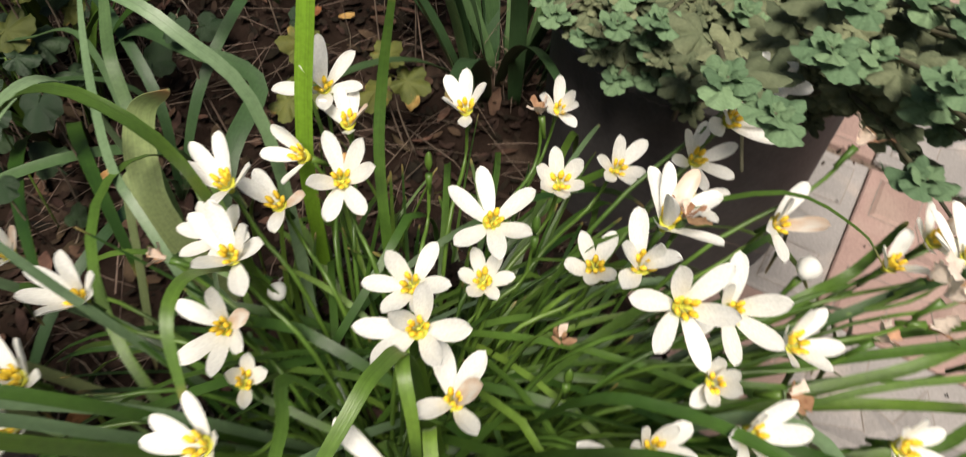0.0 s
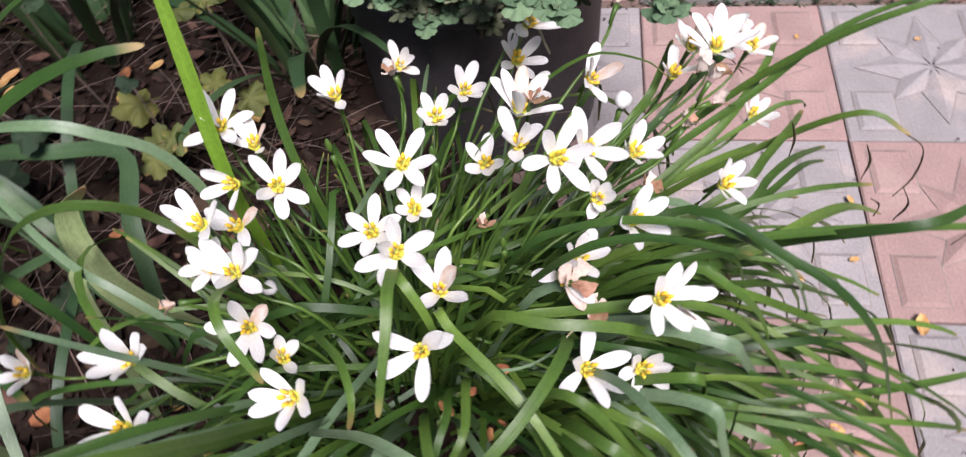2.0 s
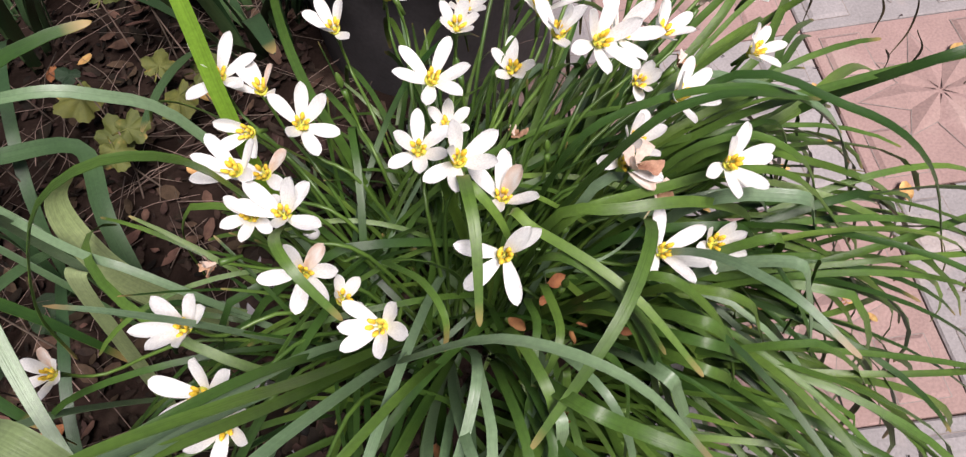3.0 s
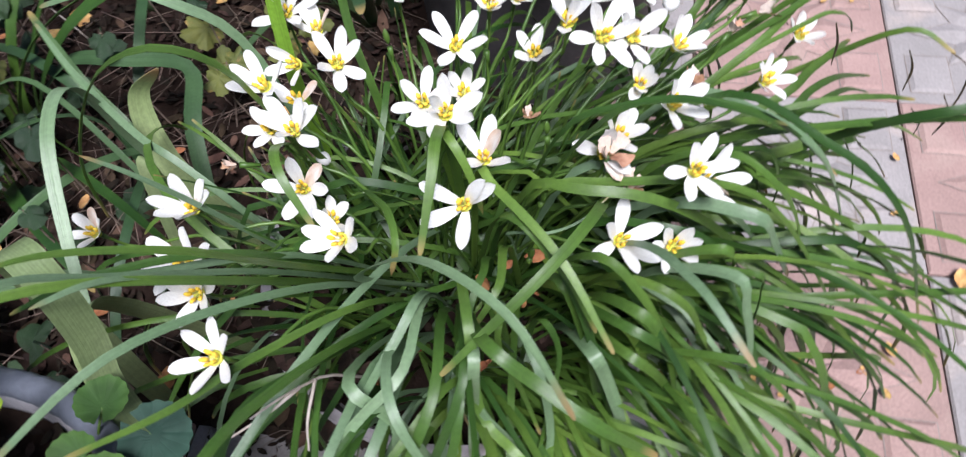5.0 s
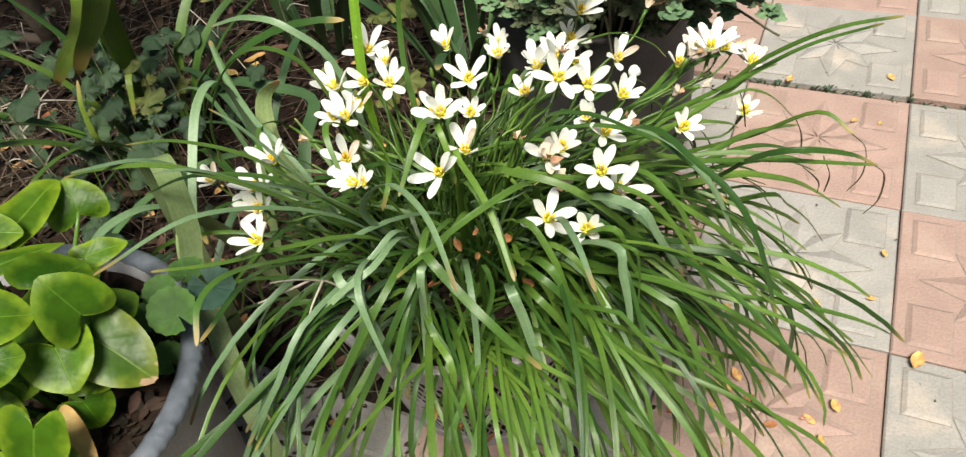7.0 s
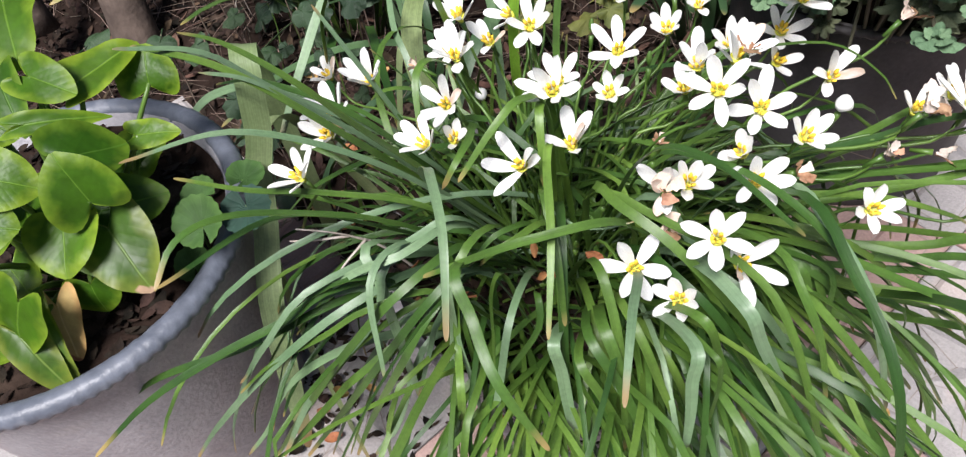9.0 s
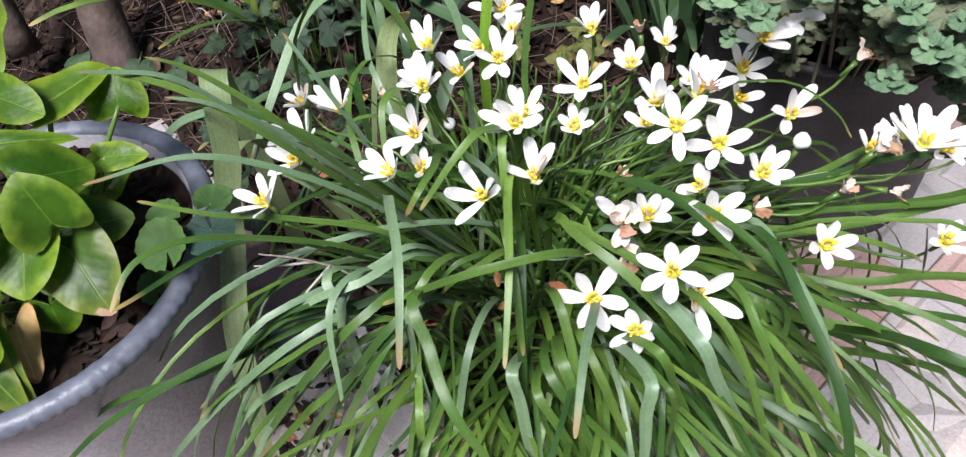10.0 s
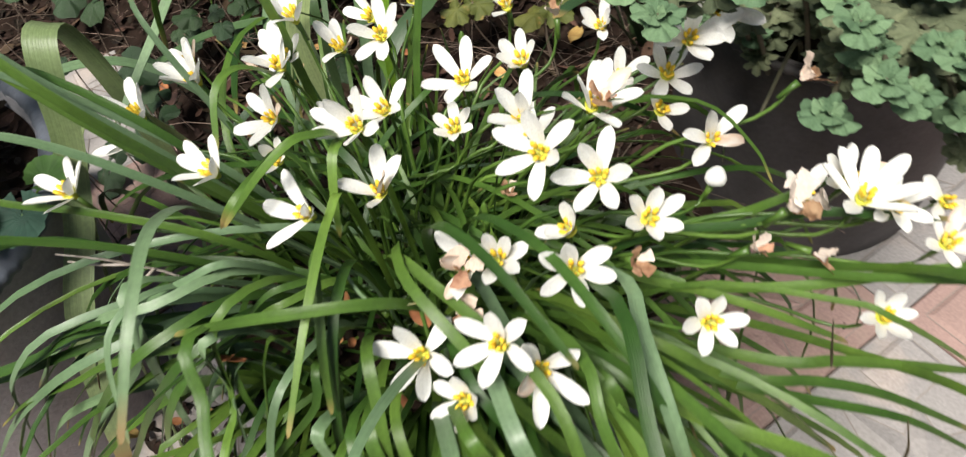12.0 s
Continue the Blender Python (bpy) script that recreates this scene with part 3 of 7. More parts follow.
# the blooms of the clump
bloom((-0.283, 0.051, 0.441), (-0.12, -0.28), ((100, 66, 34), (-3, 53, 34), (-29, 43, 34), (163, 30, 34), (-149, 39, 34), (-102, 41, 34)), ())
bloom((-0.292, -0.006, 0.453), (-0.28, -0.26), ((131, 23, 32), (33, 63, 32), (-16, 36, 32), (-162, 28, 32), (-133, 13, 32)), ())
bloom((-0.291, -0.027, 0.442), (-0.14, -0.60), ((-167, 31, 29), (-130, -6, 29), (-68, 26, 29), (-25, 40, 29), (-11, 68, 29), (175, 68, 29)), ())
bloom((-0.199, 0.040, 0.434), (-0.11, -0.68), ((96, 74, 32), (158, 12, 32), (-130, -1, 32), (-88, -4, 32), (-9, 47, 32), (-49, 22, 32)), (4,))
bloom((-0.182, -0.044, 0.468), (-0.36, -0.34), ((161, 38, 27), (-178, 13, 27), (-116, 22, 27), (113, 26, 27), (-14, 55, 27), (-64, 26, 27)), ())
bloom((-0.186, 0.017, 0.413), (0.18, -0.38), ((-127, 69, 23), (59, 69, 23), (-3, 41, 23), (-73, 19, 23)), ())
bloom((-0.199, 0.101, 0.491), (-0.23, -0.09), ((97, 47, 29), (143, 34, 29), (165, 10, 29), (-80, 27, 29), (-14, 44, 29)), ())
bloom((-0.189, 0.060, 0.477), (0.02, -0.29), ((144, 24, 33), (120, 48, 33), (-5, 63, 33), (-114, 40, 33), (-15, 39, 33), (-64, 10, 33)), ())
bloom((-0.182, 0.124, 0.445), (-0.18, -0.32), ((169, 35, 29), (130, 15, 29), (-19, 36, 29), (-81, 15, 29)), (2,))
bloom((-0.140, 0.130, 0.463), (0.14, -0.55), ((119, 49, 32), (38, 57, 32), (-15, 41, 32), (-57, -2, 32), (-99, -6, 32), (-128, 35, 32)), ())
bloom((-0.174, 0.163, 0.448), (-0.78, -0.53), ((152, 43, 27), (179, -1, 27), (-103, 2, 27)), ())
bloom((-0.166, 0.219, 0.459), (0.08, -0.39), ((100, 45, 36), (20, 43, 36), (-25, 20, 36), (-78, 15, 36), (-154, 14, 36), (-121, 63, 36)), ())
bloom((-0.146, 0.192, 0.453), (-0.04, 0.01), ((78, 35, 24), (115, 40, 24), (158, 25, 24), (-12, 46, 24), (-77, 22, 24)), (3,))
bloom((-0.082, 0.006, 0.499), (-0.09, -0.56), ((-171, 15, 32), (-127, 15, 32), (-16, 29, 32), (-62, 24, 32), (60, 74, 32), (-141, 64, 32)), ())
bloom((-0.089, 0.048, 0.473), (-0.09, -0.46), ((-171, 14, 28), (155, 57, 28), (53, 39, 28), (-25, 35, 28), (-71, 22, 28), (-121, 14, 28)), ())
bloom((-0.063, -0.011, 0.458), (0.07, -0.24), ((-139, 35, 33), (115, 40, 33), (44, 54, 33), (-64, 31, 33), (-19, 62, 33)), (4,))
bloom((-0.047, 0.093, 0.475), (-0.01, -0.41), ((106, 31, 33), (160, 32, 33), (-131, 13, 33), (-82, 14, 33), (15, 40, 33), (-42, 26, 33)), ())
bloom((-0.067, 0.215, 0.448), (-0.1, -0.16), ((-140, 43, 27), (128, 28, 27), (90, 48, 27), (-1, 58, 27), (-88, 14, 27)), ())
bloom((0.004, 0.256, 0.411), (0.06, -0.48), ((-157, 48, 27), (94, 58, 27), (-28, 65, 27), (-47, 41, 27), (-66, 14, 27), (-120, 32, 27)), ())
bloom((-0.008, 0.114, 0.486), (-0.03, -0.43), ((-171, 46, 23), (112, 58, 23), (4, 59, 23), (-50, 35, 23), (-87, 27, 23), (-130, 32, 23)), ())
bloom((0.043, 0.190, 0.418), (0.12, -0.51), ((-156, 45, 28), (104, 77, 28), (36, 31, 29), (-46, 27, 28), (-72, 20, 28), (-120, 23, 28)), ())
bloom((0.054, 0.093, 0.483), (0.31, 0.13), ((-126, 65, 35), (104, 15, 35), (90, 22, 35), (58, 22, 35), (25, 10, 35), (-42, 10, 35), (-121, 41, 35)), (3,))
bloom((0.087, 0.166, 0.457), (0.25, -0.44), ((166, 58, 27), (75, 26, 27), (9, 22, 27), (-35, -4, 27), (-89, -4, 27), (-149, 24, 27)), ())
bloom((0.089, 0.151, 0.434), (0.44, -0.58), ((-57, -1, 23), (-2, 21, 23), (-159, 66, 23)), ())
bloom((0.099, 0.165, 0.494), (0.24, -0.61), ((-131, 45, 39), (-133, 24, 39), (-81, 78, 39), (16, 36, 41), (-55, 16, 39), (-36, 29, 39)), ())
bloom((0.114, 0.181, 0.511), (0.27, -0.7), ((-129, 67, 32), (-50, 57, 32), (-10, 1, 32), (-63, -7, 32), (-154, 38, 32)), ())
bloom((0.027, 0.039, 0.514), (-0.1, -0.34), ((101, 46, 29), (-48, 54, 29), (-121, 24, 29), (-158, 53, 29), (-72, 74, 29)), ())
bloom((0.015, 0.079, 0.453), (-0.13, -0.35), ((128, 49, 24), (-162, 26, 24), (-107, 24, 24), (-65, 33, 24), (52, 45, 24)), ())
bloom((0.046, 0.018, 0.509), (-0.02, -0.67), ((-173, 22, 32), (-123, 2, 32), (-75, -14, 32), (-40, 35, 32), (23, 51, 32), (163, 73, 32)), ())
bloom((0.080, 0.034, 0.482), (0.02, -0.64), ((92, 58, 33), (-163, 66, 33), (-148, 10, 33), (-98, 0, 33), (-53, 11, 33), (-20, 43, 33)), ())
bloom((0.116, 0.025, 0.466), (0.31, -0.39), ((72, 73, 25), (43, 26, 26), (-14, 17, 25), (-59, 18, 25), (-160, 58, 25), (-117, 26, 25)), ())
bloom((0.133, 0.120, 0.449), (0.18, -0.5), ((-140, 79, 32), (50, 36, 32), (-129, 37, 32), (-98, 5, 32), (-29, 32, 32)), (4,))
bloom((0.170, -0.022, 0.446), (0.3, -0.57), ((180, 66, 23), (66, 73, 23), (20, 13, 23), (-35, 10, 23), (-86, 0, 23), (-130, 23, 23)), ())
bloom((0.020, -0.042, 0.456), (-0.15, -0.76), ((169, 36, 30), (-42, 80, 30), (-93, 2, 30), (-79, 11, 30), (-121, 51, 30)), (2, 4))
bloom((0.037, -0.033, 0.457), (0.17, -0.33), ((169, 63, 23), (40, 68, 23), (30, 30, 23), (-29, 27, 23), (-87, 11, 23), (-161, 41, 23)), ())
bloom((0.085, -0.026, 0.462), (0.27, -0.58), ((-153, 43, 29), (-115, 3, 29), (-57, 1, 29), (-2, 17, 29), (33, 35, 29), (-158, 81, 29)), ())
bloom((0.008, -0.098, 0.422), (0.14, -0.63), ((-161, 16, 33), (-177, 67, 33), (61, 37, 33), (-13, 20, 33), (-57, 2, 33), (-96, 9, 33)), ())
bloom((0.065, -0.093, 0.470), (0.0, -0.65), ((-178, 22, 29), (140, 78, 29), (23, 57, 29), (-23, 13, 29), (-129, 3, 29), (-84, -1, 29)), ())
bloom((0.085, -0.083, 0.431), (0.48, -0.69), ((24, 48, 35), (-14, -2, 35), (-69, -14, 35), (-95, 38, 35), (-167, 74, 35)), (3,))
bloom((0.045, -0.112, 0.411), (-0.06, -0.63), ((178, 27, 24), (153, 68, 24), (-12, 60, 24), (-38, 36, 24), (-72, 11, 24), (-134, -6, 24)), ())
bloom((0.071, 0.001, 0.463), (-0.09, -0.53), ((137, 76, 23), (-25, 72, 23), (-138, 17, 23), (-118, 29, 23), (-61, 48, 23)), ())
bloom((-0.093, -0.054, 0.471), (-0.31, -0.54), ((144, 28, 34), (-177, -5, 34), (-114, -15, 34), (-34, 61, 34), (-25, 43, 34)), ())
bloom((0.235, 0.089, 0.465), (0.15, 0.09), ((135, 22, 35), (180, 30, 35), (95, 19, 35), (55, 34, 35), (15, 21, 35), (-109, 23, 35), (-30, 26, 35)), ())
bloom((0.201, 0.097, 0.443), (0.15, -0.24), ((-173, 49, 24), (63, 40, 24), (-59, 35, 24)), ())
bloom((0.295, 0.150, 0.412), (0.23, -0.79), ((174, 40, 28), (-48, 41, 28), (-28, 0, 28), (-113, 12, 28)), ())
round_bloom((0.276, 0.064, 0.38), 0.0223, 0.80, 0, None, 0)
round_bloom((0.298, 0.112, 0.416), 0.0251, 0.80, 2, None, 0)
round_bloom((-0.283, -0.092, 0.458), 0.0283, 0.85, 0, (-0.37, -0.18), 58)
round_bloom((-0.206, 0.084, 0.463), 0.0242, 0.85, 0, None, 0)
round_bloom((-0.395, 0.134, 0.362), 0.0242, 0.55, 1, None, 0)
round_bloom((-0.05, 0.075, 0.44), 0.0205, 0.70, 0, None, 0)
round_bloom((0.226, 0.108, 0.455), 0.0251, 0.75, 1, None, 0)
round_bloom((0.255, 0.1, 0.452), 0.0242, 0.80, 0, None, 0)
OPEN_SIDE = Vector((0.05, -0.45, 0.9))


def crowds(pts):
    """Whether a leaf would lie over a bloom: the blooms stand clear of the leaves, facing up and to the open side."""
    for place, axis, petals, _ in FLOWERS:
        radius = petals[0][2] * 0.001
        f = Vector(place)
        for p in pts[3:]:
            d = p - f
            s = d.dot(OPEN_SIDE)
            if 0.004 < s < 0.2 and (d - OPEN_SIDE * s).length < radius * 0.95:
                return True
    return False


def in_pocket(pts):
    """Whether a leaf would cross the open pocket before the clump's heart, where the leaves part to both sides."""
    for p in pts[2:]:
        if ((p.x + 0.075) / 0.085) ** 2 + ((p.y + 0.085) / 0.05) ** 2 + ((p.z - 0.36) / 0.09) ** 2 < 1:
            return True
        if ((p.x + 0.12) / 0.105) ** 2 + ((p.y + 0.04) / 0.075) ** 2 + ((p.z - 0.38) / 0.11) ** 2 < 1:
            return True
    return False


# ---- rain lily clump ----
clump = thing("rain_lily_clump", "dense clump of arching dark green strap leaves growing from a basket", "plant", place=CLUMP)
CLUMP_INV = Matrix.Translation(CLUMP).inverted()


def clump_leaf(pts, width, mat=None, **kw):
    bm = bmesh.new()
    blade(bm, pts, width, **kw)
    ob = part("leaf", bm, mat or M_LEAF, clump)
    ob.matrix_parent_inverse = CLUMP_INV
    return ob


# leaves that stand out by their reach: a few points of each one's bow, and its width
def long_leaf(ctrl, width, look_):
    """A leaf bowed through a few points of its line."""
    mat = {"young": M_LEAF_YOUNG, "pale": M_LEAF_PALE, "bright": M_LEAF_BRIGHT, "": M_LEAF}[look_]
    clump_leaf(spline(ctrl, 20), width * 0.86, mat, base=0.25 if look_ == "young" else 0.7, tip=0.72)


long_leaf(((-0.14, 0.02, 0.25), (-0.21, -0.05, 0.43), (-0.32, -0.09, 0.50), (-0.419, -0.139, 0.493)), 0.0095, "pale")
long_leaf(((-0.15, 0.00, 0.25), (-0.21, -0.09, 0.40), (-0.275, -0.14, 0.46), (-0.298, -0.248, 0.505)), 0.0088, "")
long_leaf(((-0.14, 0.03, 0.25), (-0.248, -0.042, 0.452), (-0.332, -0.06, 0.536), (-0.398, -0.065, 0.555), (-0.452, -0.041, 0.534)), 0.0095, "")
long_leaf(((-0.15, 0.03, 0.25), (-0.24, -0.02, 0.45), (-0.33, -0.03, 0.50), (-0.40, -0.02, 0.48)), 0.0085, "")
long_leaf(((-0.12, 0.02, 0.25), (-0.18, -0.05, 0.42), (-0.14, -0.115, 0.52), (-0.105, -0.175, 0.53), (-0.089, -0.23, 0.49)), 0.0088, "pale")
long_leaf(((-0.176, 0.165, 0.20), (-0.180, 0.185, 0.38), (-0.176, 0.197, 0.454), (-0.166, 0.215, 0.53), (-0.155, 0.25, 0.62)), 0.0150, "young")
long_leaf(((-0.17, 0.07, 0.25), (-0.205, 0.09, 0.48), (-0.246, 0.098, 0.549), (-0.304, 0.115, 0.535), (-0.345, 0.10, 0.48), (-0.355, 0.09, 0.42)), 0.0105, "")
long_leaf(((-0.17, 0.09, 0.25), (-0.203, 0.19, 0.44), (-0.25, 0.205, 0.512), (-0.301, 0.228, 0.525), (-0.36, 0.27, 0.50)), 0.0108, "pale")
long_leaf(((-0.22, 0.08, 0.25), (-0.30, 0.16, 0.37), (-0.335, 0.205, 0.39), (-0.381, 0.301, 0.40), (-0.41, 0.38, 0.415)), 0.0082, "pale")
long_leaf(((-0.20, 0.05, 0.25), (-0.26, 0.04, 0.42), (-0.30, 0.046, 0.495), (-0.332, 0.068, 0.512)), 0.0070, "pale")
long_leaf(((-0.06, 0.03, 0.25), (0.00, -0.05, 0.49), (0.05, -0.075, 0.53), (0.118, -0.107, 0.505)), 0.0090, "")
long_leaf(((-0.04, 0.03, 0.25), (0.10, -0.03, 0.46), (0.158, -0.109, 0.468), (0.193, -0.165, 0.43), (0.215, -0.21, 0.33)), 0.0098, "")
long_leaf(((-0.02, 0.04, 0.25), (0.10, -0.03, 0.40), (0.196, -0.09, 0.45), (0.30, -0.165, 0.485)), 0.0090, "bright")
long_leaf(((-0.02, 0.05, 0.25), (0.15, 0.05, 0.33), (0.276, 0.044, 0.355), (0.333, 0.004, 0.41), (0.36, -0.03, 0.40)), 0.0090, "")
long_leaf(((-0.03, 0.06, 0.25), (0.12, 0.05, 0.38), (0.25, 0.05, 0.435), (0.333, 0.055, 0.465), (0.40, 0.03, 0.495)), 0.0085, "")
long_leaf(((-0.09, 0.00, 0.25), (-0.075, -0.03, 0.46), (-0.07, -0.057, 0.48), (-0.05, -0.12, 0.47), (-0.038, -0.18, 0.43)), 0.0078, "bright")
long_leaf(((-0.03, 0.00, 0.25), (0.01, -0.10, 0.42), (0.02, -0.17, 0.47), (0.028, -0.232, 0.46)), 0.0085, "pale")
long_leaf(((-0.13, 0.00, 0.25), (-0.17, -0.10, 0.41), (-0.185, -0.165, 0.44), (-0.17, -0.215, 0.37)), 0.0082, "pale")
long_leaf(((-0.12, 0.00, 0.25), (-0.14, -0.08, 0.42), (-0.171, -0.115, 0.43), (-0.23, -0.147, 0.387)), 0.0080, "pale")
long_leaf(((-0.02, 0.00, 0.25), (0.00, -0.08, 0.45), (-0.06, -0.13, 0.48), (-0.15, -0.15, 0.43)), 0.0095, "")
long_leaf(((-0.100, 0.000, 0.250), (-0.117, -0.142, 0.450), (-0.093, -0.185, 0.440), (-0.065, -0.219, 0.420), (-0.027, -0.234, 0.360)), 0.0105, "bright")
long_leaf(((-0.050, 0.000, 0.250), (-0.040, -0.046, 0.440), (0.022, -0.069, 0.450), (0.086, -0.091, 0.440), (0.123, -0.120, 0.420), (0.161, -0.160, 0.340), (0.188, -0.180, 0.260)), 0.0092, "")
long_leaf(((-0.050, 0.030, 0.250), (-0.001, -0.003, 0.440), (0.052, -0.020, 0.470), (0.102, -0.052, 0.480), (0.146, -0.078, 0.460), (0.195, -0.100, 0.400)), 0.0085, "")
long_leaf(((-0.140, 0.000, 0.250), (-0.221, -0.153, 0.400), (-0.264, -0.193, 0.390), (-0.319, -0.230, 0.370), (-0.381, -0.277, 0.340), (-0.430, -0.327, 0.300)), 0.0095, "")
long_leaf(((-0.150, 0.000, 0.250), (-0.218, -0.148, 0.380), (-0.303, -0.210, 0.360), (-0.392, -0.250, 0.330), (-0.451, -0.270, 0.280)), 0.0090, "")
long_leaf(((-0.130, 0.000, 0.250), (-0.206, -0.119, 0.420), (-0.189, -0.154, 0.400), (-0.179, -0.170, 0.350), (-0.170, -0.185, 0.270)), 0.0105, "pale")
long_leaf(((-0.100, -0.010, 0.250), (-0.122, -0.139, 0.430), (-0.134, -0.151, 0.360), (-0.151, -0.163, 0.240), (-0.167, -0.181, 0.130)), 0.0095, "pale")
long_leaf(((-0.090, 0.000, 0.250), (-0.072, -0.067, 0.460), (-0.048, -0.117, 0.450), (-0.035, -0.149, 0.400)), 0.0085, "")
long_leaf(((-0.020, 0.020, 0.250), (0.089, -0.056, 0.420), (0.146, -0.088, 0.400), (0.223, -0.131, 0.340), (0.315, -0.143, 0.220), (0.367, -0.135, 0.150)), 0.0088, "bright")
long_leaf(((-0.020, 0.010, 0.250), (0.053, -0.091, 0.340), (0.113, -0.123, 0.330), (0.194, -0.150, 0.240), (0.257, -0.158, 0.130)), 0.0085, "")
long_leaf(((-0.040, 0.000, 0.250), (-0.020, -0.144, 0.400), (0.016, -0.176, 0.370), (0.055, -0.192, 0.270), (0.098, -0.202, 0.140)), 0.0088, "")
long_leaf(((-0.130, 0.000, 0.250), (-0.181, -0.129, 0.420), (-0.196, -0.169, 0.380), (-0.270, -0.209, 0.280), (-0.321, -0.246, 0.180)), 0.0088, "pale")
long_leaf(((-0.080, -0.020, 0.250), (0.002, -0.032, 0.430), (0.054, -0.053, 0.390), (0.124, -0.076, 0.330), (0.197, -0.078, 0.220)), 0.0100, "pale")
long_leaf(((-0.080, -0.020, 0.250), (-0.026, -0.103, 0.430), (0.001, -0.142, 0.420), (0.015, -0.169, 0.360), (0.022, -0.187, 0.280)), 0.0090, "")
long_leaf(((-0.080, -0.020, 0.250), (-0.051, -0.102, 0.420), (-0.040, -0.139, 0.380), (-0.036, -0.159, 0.300), (-0.031, -0.177, 0.220)), 0.0090, "")
long_leaf(((-0.050, -0.020, 0.250), (0.055, -0.133, 0.430), (0.083, -0.139, 0.380), (0.113, -0.140, 0.290)), 0.0090, "bright")
long_leaf(((-0.02, 0.06, 0.25), (0.10, 0.07, 0.35), (0.239, 0.071, 0.411), (0.275, 0.051, 0.456), (0.311, 0.031, 0.490), (0.347, 0.011, 0.514), (0.395, -0.005, 0.525)), 0.0090, "")
long_leaf(((-0.02, 0.02, 0.25), (0.12, -0.02, 0.33), (0.19, -0.068, 0.406), (0.21, -0.111, 0.468), (0.24, -0.136, 0.492), (0.293, -0.13, 0.470), (0.33, -0.12, 0.44)), 0.0090, "")
long_leaf(((0.000, 0.000, 0.250), (0.113, -0.066, 0.420), (0.144, -0.078, 0.380), (0.174, -0.075, 0.310), (0.204, -0.075, 0.220)), 0.0088, "")

long_leaf(((-0.12, -0.028, 0.25), (-0.163, -0.096, 0.37), (-0.212, -0.173, 0.4), (-0.287, -0.22, 0.34), (-0.377, -0.249, 0.23), (-0.432, -0.266, 0.15)), 0.0088, "pale")
long_leaf(((-0.127, -0.029, 0.25), (-0.179, -0.097, 0.39), (-0.239, -0.175, 0.42), (-0.278, -0.213, 0.38), (-0.336, -0.219, 0.29), (-0.393, -0.23, 0.18), (-0.417, -0.239, 0.11)), 0.0075, "pale")
long_leaf(((-0.107, -0.026, 0.25), (-0.131, -0.089, 0.4), (-0.159, -0.162, 0.43), (-0.21, -0.194, 0.37), (-0.28, -0.215, 0.26), (-0.35, -0.237, 0.14)), 0.0085, "")
long_leaf(((-0.102, -0.024, 0.25), (-0.118, -0.085, 0.39), (-0.137, -0.155, 0.42), (-0.192, -0.187, 0.34), (-0.264, -0.204, 0.22), (-0.321, -0.225, 0.13)), 0.0080, "")
long_leaf(((-0.103, -0.024, 0.25), (-0.121, -0.085, 0.37), (-0.141, -0.155, 0.4), (-0.174, -0.188, 0.34), (-0.243, -0.191, 0.19), (-0.271, -0.206, 0.12)), 0.0082, "bright")
long_leaf(((-0.07, -0.003, 0.25), (-0.042, -0.034, 0.43), (-0.01, -0.07, 0.46), (0.035, -0.091, 0.45), (0.084, -0.101, 0.4), (0.134, -0.092, 0.31), (0.193, -0.076, 0.2)), 0.0090, "")
long_leaf(((-0.046, -0.008, 0.25), (0.016, -0.046, 0.38), (0.086, -0.09, 0.41), (0.137, -0.096, 0.34), (0.184, -0.086, 0.23), (0.213, -0.08, 0.16)), 0.0088, "pale")
long_leaf(((-0.08, -0.008, 0.25), (-0.066, -0.048, 0.42), (-0.05, -0.094, 0.45), (-0.04, -0.134, 0.41), (-0.035, -0.161, 0.34), (-0.025, -0.188, 0.25)), 0.0085, "")
long_leaf(((-0.098, -0.019, 0.25), (-0.109, -0.073, 0.41), (-0.122, -0.135, 0.44), (-0.13, -0.157, 0.35), (-0.114, -0.202, 0.33), (-0.148, -0.182, 0.15)), 0.0085, "bright")
long_leaf(((-0.055, -0.012, 0.25), (-0.005, -0.056, 0.39), (0.051, -0.106, 0.42), (0.092, -0.114, 0.37), (0.125, -0.109, 0.28), (0.149, -0.107, 0.18)), 0.0080, "")
long_leaf(((-0.088, -0.021, 0.25), (-0.085, -0.078, 0.36), (-0.082, -0.144, 0.39), (-0.087, -0.183, 0.33), (-0.109, -0.196, 0.21)), 0.0075, "pale")
long_leaf(((-0.071, -0.018, 0.25), (-0.044, -0.071, 0.35), (-0.014, -0.132, 0.38), (0.005, -0.157, 0.33), (0.015, -0.163, 0.22)), 0.0082, "")
long_leaf(((-0.034, 0.0, 0.25), (0.043, -0.028, 0.38), (0.132, -0.06, 0.41), (0.195, -0.057, 0.33), (0.258, -0.035, 0.22)), 0.0085, "")
long_leaf(((-0.031, 0.006, 0.25), (0.052, -0.012, 0.39), (0.146, -0.034, 0.42), (0.219, -0.007, 0.34), (0.288, 0.023, 0.24)), 0.0080, "")
long_leaf(((-0.06, -0.015, 0.25), (-0.019, -0.064, 0.33), (0.029, -0.12, 0.36), (0.06, -0.141, 0.32), (0.08, -0.123, 0.17)), 0.0078, "")
